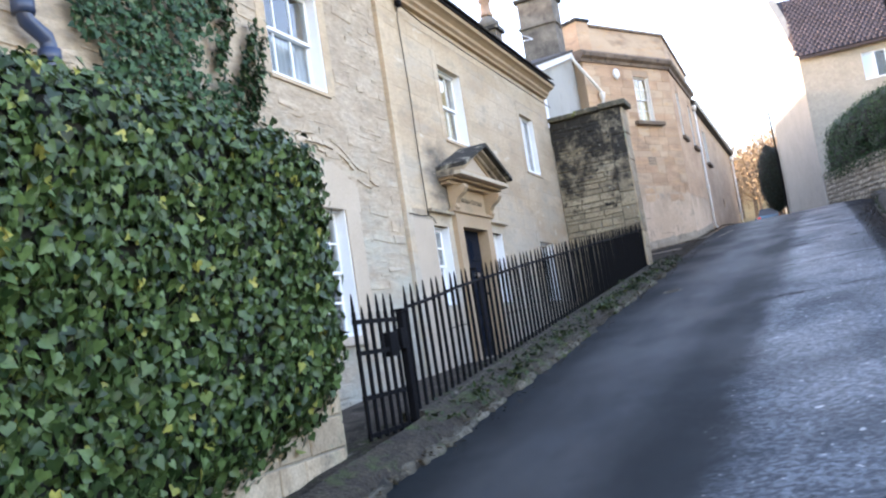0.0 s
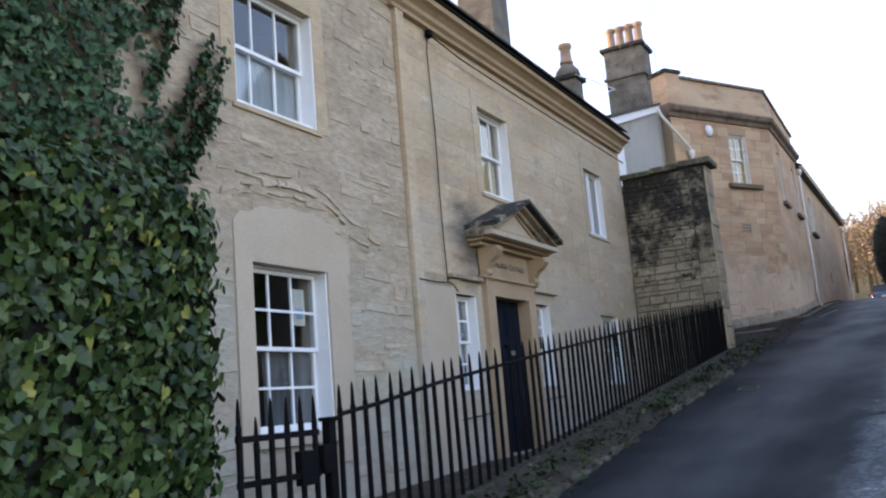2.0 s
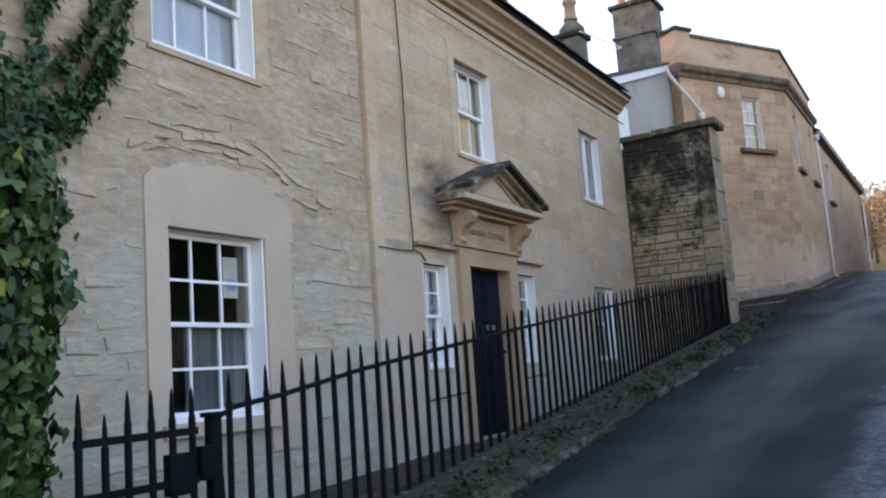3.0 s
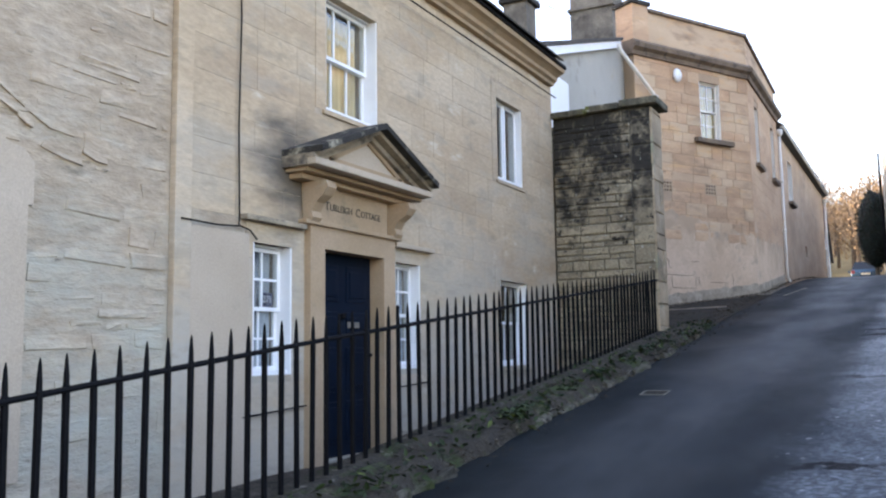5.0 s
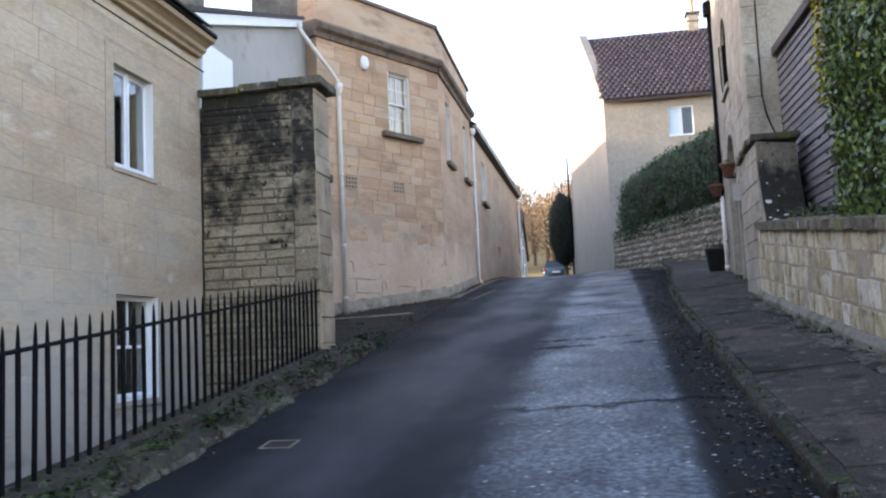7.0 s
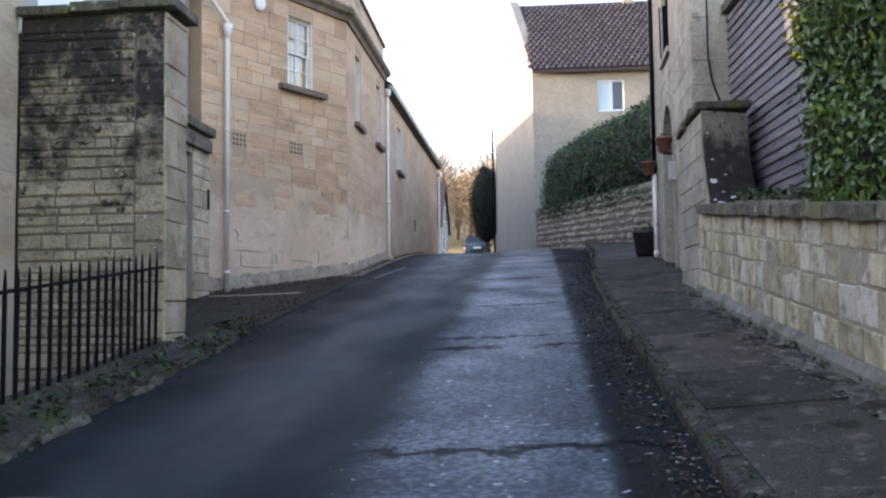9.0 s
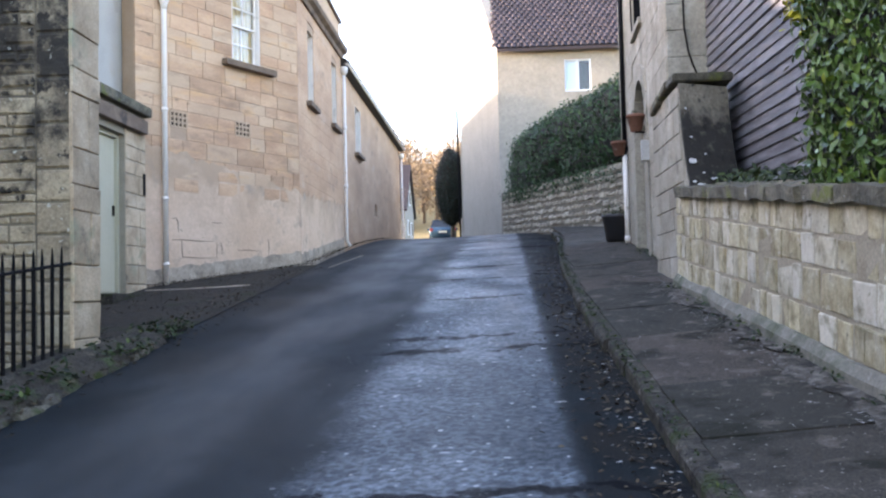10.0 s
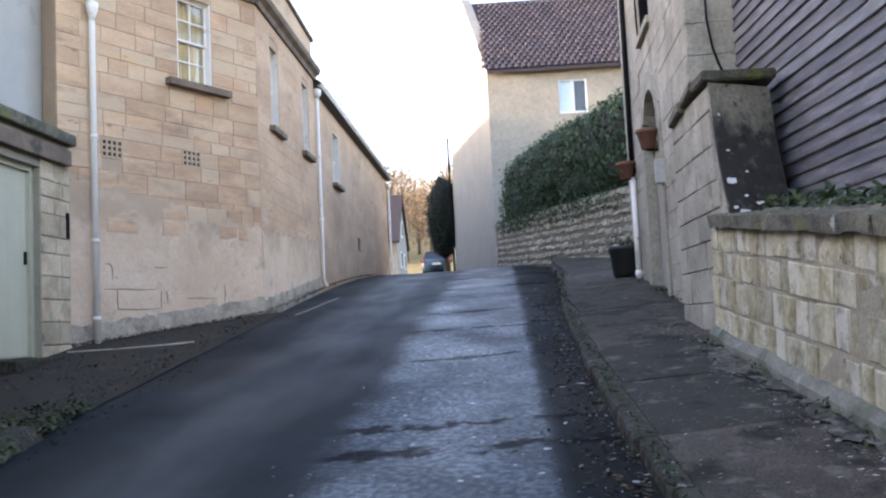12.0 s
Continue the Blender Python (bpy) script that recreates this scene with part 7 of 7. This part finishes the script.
for y, z in ((-1.2, 1.6), (1.2, 1.6), (0.0, 3.9)):
    w = part("window", boxes((1.58, 1.66, y - 0.4, y + 0.4, z - 0.55, z + 0.55)), M_WHITE, far, "small white window")
    part("pane", boxes((1.66, 1.67, y - 0.32, y + 0.32, z - 0.47, z + 0.47)), M_CARGLASS, w)

# parked car
car = thing("car", pose(-2.6, 70.0, grade(70) + 0.02, 0, 0, 3), "blue-grey hatchback parked at the top of the lane, seen from behind", "car")
bm = bmesh.new()
sect = [(-2.0, 0.35, 0.80, 0.78), (-1.9, 0.28, 0.98, 0.84), (-1.2, 0.24, 1.0, 0.87), (0.5, 0.24, 0.98, 0.87), (1.5, 0.26, 0.86, 0.84), (2.0, 0.32, 0.70, 0.74)]
rings = []
for y, z0, z1, hw_ in sect:
    rings.append([bm.verts.new(p) for p in ((-hw_ * 0.94, y, z0), (hw_ * 0.94, y, z0), (hw_, y, z0 + 0.2), (hw_, y, z1 - 0.12), (hw_ * 0.93, y, z1), (-hw_ * 0.93, y, z1), (-hw_, y, z1 - 0.12), (-hw_, y, z0 + 0.2))])
for a, b in zip(rings, rings[1:]):
    for i in range(8):
        bm.faces.new((a[i], a[(i + 1) % 8], b[(i + 1) % 8], b[i]))
bm.faces.new(rings[0][::-1])
bm.faces.new(rings[-1])
body = part("body", bm, M_CARPAINT, car, "blue-grey painted body", True)
bm = bmesh.new()
lo = [bm.verts.new(p) for p in ((-0.80, -1.75, 0.97), (0.80, -1.75, 0.97), (0.80, 0.9, 0.97), (-0.80, 0.9, 0.97))]
hi = [bm.verts.new(p) for p in ((-0.62, -1.3, 1.46), (0.62, -1.3, 1.46), (0.62, 0.2, 1.46), (-0.62, 0.2, 1.46))]
bm.faces.new(hi)
bm.faces.new(lo[::-1])
for i in range(4):
    bm.faces.new((lo[i], lo[(i + 1) % 4], hi[(i + 1) % 4], hi[i]))
part("cabin", bm, M_CARGLASS, car, "dark windows")
part("car_roof", boxes((-0.63, 0.63, -1.33, 0.22, 1.45, 1.50, 0.02)), M_CARPAINT, car)
part("plate", boxes((-0.26, 0.26, -2.03, -2.0, 0.62, 0.74)), M_PLATE, car, "rear number plate")
for s in (-1, 1):
    part("tail_lamp", boxes((s * 0.72 - 0.10, s * 0.72 + 0.10, -2.02, -1.9, 0.72, 0.92, 0.02)), M_REDLAMP, car, "red tail lamp")
    part("mirror", boxes((s * 0.96 - 0.07, s * 0.96 + 0.07, 0.6, 0.7, 0.95, 1.08, 0.02)), M_CARPAINT, car)
    for y in (-1.25, 1.3):
        bm = bmesh.new()
        add_lathe(bm, (0, 0, 0), [(0.19, -0.1), (0.31, -0.1), (0.32, -0.06), (0.32, 0.06), (0.31, 0.1), (0.19, 0.1)], 20)
        bmesh.ops.transform(bm, matrix=pose(s * 0.78, y, 0.32, 0, 90, 0), verts=bm.verts)
        wh = part("wheel", bm, M_RUBBER, car, "black tyre", True)
        bm = bmesh.new()
        add_lathe(bm, (0, 0, 0), [(0.05, -0.08), (0.19, -0.07), (0.19, 0.07), (0.05, 0.08)], 14)
        bmesh.ops.transform(bm, matrix=pose(s * 0.79, y, 0.32, 0, 90, 0), verts=bm.verts)
        part("rim", bm, M_CHROME, wh, "alloy rim")

# block added unseen from the lane behind the tall house; shades the cream house
barn = thing("barn", pose(0, 0, 0), "plain stone block added unseen behind the tall house for its shade", "building")
bm = bmesh.new()
pr = [(-17.0, 4.0), (-9.5, 4.0), (-9.5, 10.8), (-13.2, 14.1), (-17.0, 10.8)]
add_prism(bm, pr, 47.0, 66.0)
part("wall", bm, M_GREYSTONE, barn)

# unseen block added behind the cottage's wing to keep sun off the arched house
back = thing("rear_range", pose(0, 0, 0), "plain stone block added unseen behind the cottage wing against the sun", "building")
bm = bmesh.new()
add_prism(bm, [(-16.0, 2.0), (-10.5, 2.0), (-10.5, 10.4), (-13.2, 12.8), (-16.0, 10.4)], 19.6, 30.0)
part("wall", bm, M_GREYSTONE, back)

# wooded hillside
rnd = np.random.RandomState(88)
woods = thing("far_woods", pose(0, 0, 0), "golden sunlit winter woods on the far hillside", "woods", "", "stuff")
P, N, S = [], [], []
bm = bmesh.new()
for _ in range(260):
    y = rnd.uniform(105, 190)
    x = rnd.uniform(-42, 20) * (y / 120)
    h = rnd.uniform(8, 13)
    z0 = ground_z(x, y)
    add_tube(bm, [(x, y, z0), (x + rnd.normal(0, 0.3), y, z0 + h * 0.5), (x + rnd.normal(0, 0.6), y, z0 + h * 0.9)], [0.22, 0.14, 0.04], 5)
    for k in range(6):
        a, zz = rnd.uniform(0, 6.3), z0 + h * rnd.uniform(0.3, 0.75)
        add_tube(bm, [(x, y, zz), (x + math.cos(a) * 1.3, y + math.sin(a) * 1.3, zz + 1.3), (x + math.cos(a) * 2.0, y + math.sin(a) * 2.0, zz + 2.6)], [0.09, 0.05, 0.02], 4)
    m = 640
    d = rnd.normal(0, 1, (m, 3))
    d /= np.linalg.norm(d, axis=1, keepdims=True)
    r = rnd.uniform(0.35, 1.0, (m, 1)) ** 0.6
    c = np.array([x, y, z0 + h * 0.58]) + d * r * np.array([h * 0.28, h * 0.28, h * 0.46])
    P.append(c)
    N.append(d)
    S.append(rnd.uniform(0.10, 0.28, m))
part("branches", bm, M_BARK, woods)
leaves("twigs", np.vstack(P), np.vstack(N), np.concatenate(S), CHIP, M_WOOD_FAR, woods, 0.1, 0.9, 0.1, 19)

# ---- verge, litter, small things on the ground ----
verge = grid("verge", [-3.16, -3.05, -2.95, -2.86, -2.78], np.arange(2.0, 20.3, 0.15).tolist(), lambda x, y: grade(y) + 0.035 + (0.09 if x < -2.83 else -0.02) + 0.035 * noise.noise((x * 5, y * 2.2, 0.0)) + max(0, (-2.95 - x)) * 0.25, M_EARTH, "muddy verge with weeds along the plinth", "verge", xf=lambda x, y: x + 0.06 * noise.noise((x * 3, y * 1.3, 6.0)) - (0.25 * max(0, y - 19.5) * 0.05))
edging = thing("verge_edging", pose(0, 0, 0), "rough stone edging half buried in the verge", "kerb", "", "structure")
y = 3.0
while y < 19.5:
    w = random.uniform(0.35, 0.8)
    if random.random() < 0.85:
        bm = boxes((-0.085, 0.085, -w / 2 + 0.02, w / 2 - 0.02, -0.1, 0.04))
        bmesh.ops.subdivide_edges(bm, edges=bm.edges[:], cuts=4, use_grid_fill=True)
        for v in bm.verts:
            v.co += Vector((0.05, 0.06, 0.05)) * noise.noise(v.co * 7 + Vector((y, 0, 0)))
            if v.co.z > 0.03:
                v.co.x *= 0.8
        ob = part("edging_stone", bm, M_EDGING, edging, "", True)
        ob.matrix_local = pose(-2.84 + random.uniform(-0.04, 0.03), y + w / 2, grade(y + w / 2) + 0.02, math.degrees(math.atan(0.121)), 0, random.uniform(-3, 3))
    y += w
rnd = np.random.RandomState(99)


def scatter(name, label, category, pts, sizes, shape, material, droop, wild, seed, up=(0, 0, 1)):
    t = thing(name, pose(0, 0, 0), label, category, "", "stuff")
    leaves("pieces", pts, [up] * len(pts), sizes, shape, material, t, droop, wild, 0.15, seed)


P = []
for _ in range(210):
    cy, cx = rnd.uniform(6.5, 19.4), rnd.uniform(-3.12, -2.84)
    for _ in range(rnd.randint(5, 22)):
        P.append((cx + rnd.normal(0, 0.05), cy + rnd.normal(0, 0.07), grade(cy) + 0.10 + abs(rnd.normal(0, 0.05))))
scatter("verge_weeds", "low green weeds rooted along the verge", "weeds", P, rnd.uniform(0.03, 0.08, len(P)), OVAL_LEAF, M_WEED, -0.4, 0.8, 20)
P = [(rnd.uniform(-3.15, -2.6), y, 0) for y in rnd.uniform(6, 24, 900)] + [(-3.05 + rnd.normal(0, 0.14), y, 0) for y in rnd.uniform(19.6, 33, 1100)] + [(kerb_x(y) - abs(rnd.normal(0, 0.22)), y, 0) for y in rnd.uniform(8, 32, 2600)]
P = [(x, y, road_z(x, y) + (0.09 if x < -2.82 else 0.012)) for x, y, _ in P]
Q = [(x, y, road_z(-3, y) + 0.03) for x, y in zip(rnd.uniform(-4.95, -3.2, 800), rnd.uniform(19.9, 27.0, 800)) if x > -4.95 and (y < 25.2 or x > -4.9 + (y - 25.2) * 0.6)]
P += Q
P += [(x, y, grade(y) + 0.075 + max(0, -2.95 - x) * 0.25) for x, y in zip(rnd.uniform(-3.12, -2.74, 2600), rnd.uniform(3.5, 20, 2600))]
scatter("leaf_litter", "brown fallen leaves gathered in the gutters", "leaves", P, rnd.uniform(0.02, 0.055, len(P)), OVAL_LEAF, M_LITTER, 0.0, 0.35, 21)
P = []
for _ in range(900):
    y = 8 + 26 * rnd.rand() ** 0.8
    x = rnd.uniform(-0.8, 2.6)
    P.append((x, y, (pave_z(x, y) + 0.012) if x > kerb_x(y) + 0.1 else road_z(x, y) + 0.010))
scatter("pale_grit", "pale grit and chips scattered on the lane", "grit", P, 0.008 + 0.030 * rnd.rand(len(P)) ** 3, CHIP, M_CHALK, 0.0, 0.12, 22)
P = []
for _ in range(70):
    cy = rnd.uniform(14, 28)
    cx = RWX - 0.06 if cy < 21.5 else 3.05
    for _ in range(rnd.randint(3, 16)):
        P.append((cx - abs(rnd.normal(0, 0.07)), cy + rnd.normal(0, 0.08), pave_z(cx, cy) + 0.01 + abs(rnd.normal(0, 0.03))))
scatter("wall_foot_weeds", "moss and small weeds at the wall foot", "weeds", P, rnd.uniform(0.02, 0.05, len(P)), OVAL_LEAF, M_WEED, -0.2, 0.9, 23)
P = [(2.60 - abs(rnd.normal(0, 0.16)) * (0.4 + noise.noise((y * 0.9, 0.0, 1.0)) + 0.5), y, pave_z(2.5, y) + 0.010) for y in rnd.uniform(13, 23, 1700)]
scatter("wall_foot_grit", "pale fallen mortar grit at the wall foot", "grit", P, 0.006 + 0.032 * rnd.rand(len(P)) ** 2, CHIP, M_CHALK, 0.0, 0.12, 24)
P = [(kerb_x(y) - 0.02 - abs(rnd.normal(0, 0.10)), y, 0) for y in rnd.uniform(10, 30, 650)]
P = [(x, y, road_z(x, y) + 0.008) for x, y, _ in P]
scatter("gutter_grit", "pale grit washed into the gutter", "grit", P, 0.008 + 0.025 * rnd.rand(len(P)) ** 2, CHIP, M_CHALK, 0.0, 0.2, 25)
P = []
for _ in range(260):
    cy = rnd.uniform(12, 33)
    for _ in range(rnd.randint(2, 14)):
        P.append((kerb_x(cy) + 0.02 + abs(rnd.normal(0, 0.05)), cy + rnd.normal(0, 0.08), pave_z(1.4, cy) + 0.005 + abs(rnd.normal(0, 0.012))))
scatter("kerb_moss", "moss and tiny weeds along the kerb", "moss", P, rnd.uniform(0.012, 0.035, len(P)), OVAL_LEAF, M_WEED, -0.2, 0.9, 26)
P = []
for _ in range(60):
    cx, cy = rnd.uniform(-3.3, -2.85), rnd.uniform(18.9, 21.2)
    for _ in range(rnd.randint(6, 22)):
        P.append((cx + rnd.normal(0, 0.06), cy + rnd.normal(0, 0.06), grade(cy) + 0.05 + abs(rnd.normal(0, 0.06))))
scatter("pier_foot_weeds", "ivy and weeds at the foot of the end wall", "weeds", P, rnd.uniform(0.022, 0.05, len(P)), IVY_LEAF, M_WEED, -0.2, 0.8, 27)
P = []
for _ in range(1500):
    f = rnd.rand()
    if rnd.rand() < 0.45:
        x, y = -5.20 + 1.95 * f, 25.45 + 3.40 * f
        x, y = x + 0.87 * abs(rnd.normal(0, 0.07)) + 0.02, y - 0.5 * abs(rnd.normal(0, 0.07)) - 0.02
    else:
        x, y = -3.22 + abs(rnd.normal(0, 0.09)), 28.9 + 14 * f
    P.append((x, y, road_z(-3, y) + 0.03 + abs(rnd.normal(0, 0.015))))
scatter("wall_base_litter", "brown leaves and mould along the foot of the tall house", "leaves", P, rnd.uniform(0.02, 0.055, len(P)), OVAL_LEAF, M_LITTER, 0.0, 0.6, 28)
# ragged strip of mortar dust and dirt along the wall foot
def dust_x(f, y):
    return 2.63 - f * max(0.03, 0.17 + 0.30 * noise.noise((y * 0.8, 0.0, 9.0)) + 0.10 * noise.noise((y * 4.1, 0.0, 5.0)) + 0.08 * noise.noise((y * 13.0, 0.0, 2.0)))


grid("wall_foot_dirt", [0, 0.33, 0.66, 1.0], np.arange(12.0, 21.4, 0.08).tolist(), lambda x, y: pave_z(x, y) + 0.016 + 0.006 * noise.noise((x * 9, y * 9, 0.0)) - (0.012 if x < 2.42 else 0.0), M_DUST, "pale mortar dust and dirt along the wall foot", "dirt", xf=dust_x)
# manhole cover
mh = thing("manhole_cover", pose(-2.2, 14.7, road_z(-2.2, 14.7) + 0.003, math.degrees(math.atan(0.121)), 0, 0), "small square iron cover set in the lane", "manhole cover")
part("rim", boxes((-0.13, 0.13, -0.125, -0.105, -0.05, 0.004), (-0.13, 0.13, 0.105, 0.125, -0.05, 0.004), (-0.13, -0.11, -0.105, 0.105, -0.05, 0.004), (0.11, 0.13, -0.105, 0.105, -0.05, 0.004)), M_GREYFOOT, mh)
part("lid", boxes((-0.107, 0.107, -0.102, 0.102, -0.05, 0.002)), M_TARMAC, mh)
gr = thing("drain_grating", pose(kerb_x(25.6) - 0.25, 25.6, road_z(1.3, 25.6) + 0.003, math.degrees(math.atan(0.121)), 0, 0), "iron drain grating by the kerb", "drain")
part("rim", boxes((-0.2, 0.2, -0.25, -0.22, -0.05, 0.006), (-0.2, 0.2, 0.22, 0.25, -0.05, 0.006), (-0.2, -0.17, -0.22, 0.22, -0.05, 0.006), (0.17, 0.2, -0.22, 0.22, -0.05, 0.006)), M_IRON, gr)
for i in range(6):
    part("grate_bar", boxes((-0.16 + i * 0.058, -0.13 + i * 0.058, -0.22, 0.22, -0.05, 0.004)), M_IRON, gr)

# worn pale edging strips in the forecourt and along the foot of the tall house
for pts in ([(-4.90, 25.05), (-4.23, 25.14), (-3.80, 25.28), (-3.35, 25.47)], [(-2.60, 28.4), (-2.53, 29.0), (-2.44, 30.2), (-2.36, 31.3)]):
    bm = bmesh.new()
    rows_v = []
    for k, (x, y) in enumerate(pts):
        z = (road_z(-3, y) + 0.022 if x < -3 else road_z(x, y) + 0.002)
        rows_v.append([bm.verts.new(p) for p in ((x, y - 0.022, z - 0.06), (x - 0.006, y - 0.018, z + 0.004), (x - 0.018, y + 0.018, z + 0.004), (x - 0.018, y + 0.022, z - 0.06))])
    for a, b in zip(rows_v, rows_v[1:]):
        for i in range(3):
            bm.faces.new((a[i], b[i], b[i + 1], a[i + 1]))
    bm.faces.new(rows_v[0])
    bm.faces.new(rows_v[-1][::-1])
    tagged(part("edging_strip", bm, M_PALEBLOCK, None), "worn pale stone edging strip set in the tarmac", "edging", "", "structure")

grid("garden_ground", [3.74, 6, 10, 20, 40], [-14, -6, 0, 6, 12, 18, 22.2], lambda x, y: rwall_top(y) + 0.06 + 0.08 * (x - 3.7), M_GRASS, "rough winter grass above the retaining wall", "grass")

# ---- masonry of the cottage front ----
lay_stones(wall_front, "stone", M_RUBBLE, 3.0, 10.70, courses(0.9, 6.53, [0.08, 0.11, 0.15, 0.19]), (0.18, 0.62), [(a - 0.17, b + 0.17, c - 0.07, d + 0.20) for a, b, c, d in (W_UP1,)] + [(W_LOW1[0] - 0.21, W_LOW1[1] + 0.33, W_LOW1[2] - 0.3, W_LOW1[3] + 0.3)], limit=300, gap=0.004, cham=0.014, rough=0.026, depth=0.03, face=0.0220, proud=0.016, near=9.6, tilt=0.05)
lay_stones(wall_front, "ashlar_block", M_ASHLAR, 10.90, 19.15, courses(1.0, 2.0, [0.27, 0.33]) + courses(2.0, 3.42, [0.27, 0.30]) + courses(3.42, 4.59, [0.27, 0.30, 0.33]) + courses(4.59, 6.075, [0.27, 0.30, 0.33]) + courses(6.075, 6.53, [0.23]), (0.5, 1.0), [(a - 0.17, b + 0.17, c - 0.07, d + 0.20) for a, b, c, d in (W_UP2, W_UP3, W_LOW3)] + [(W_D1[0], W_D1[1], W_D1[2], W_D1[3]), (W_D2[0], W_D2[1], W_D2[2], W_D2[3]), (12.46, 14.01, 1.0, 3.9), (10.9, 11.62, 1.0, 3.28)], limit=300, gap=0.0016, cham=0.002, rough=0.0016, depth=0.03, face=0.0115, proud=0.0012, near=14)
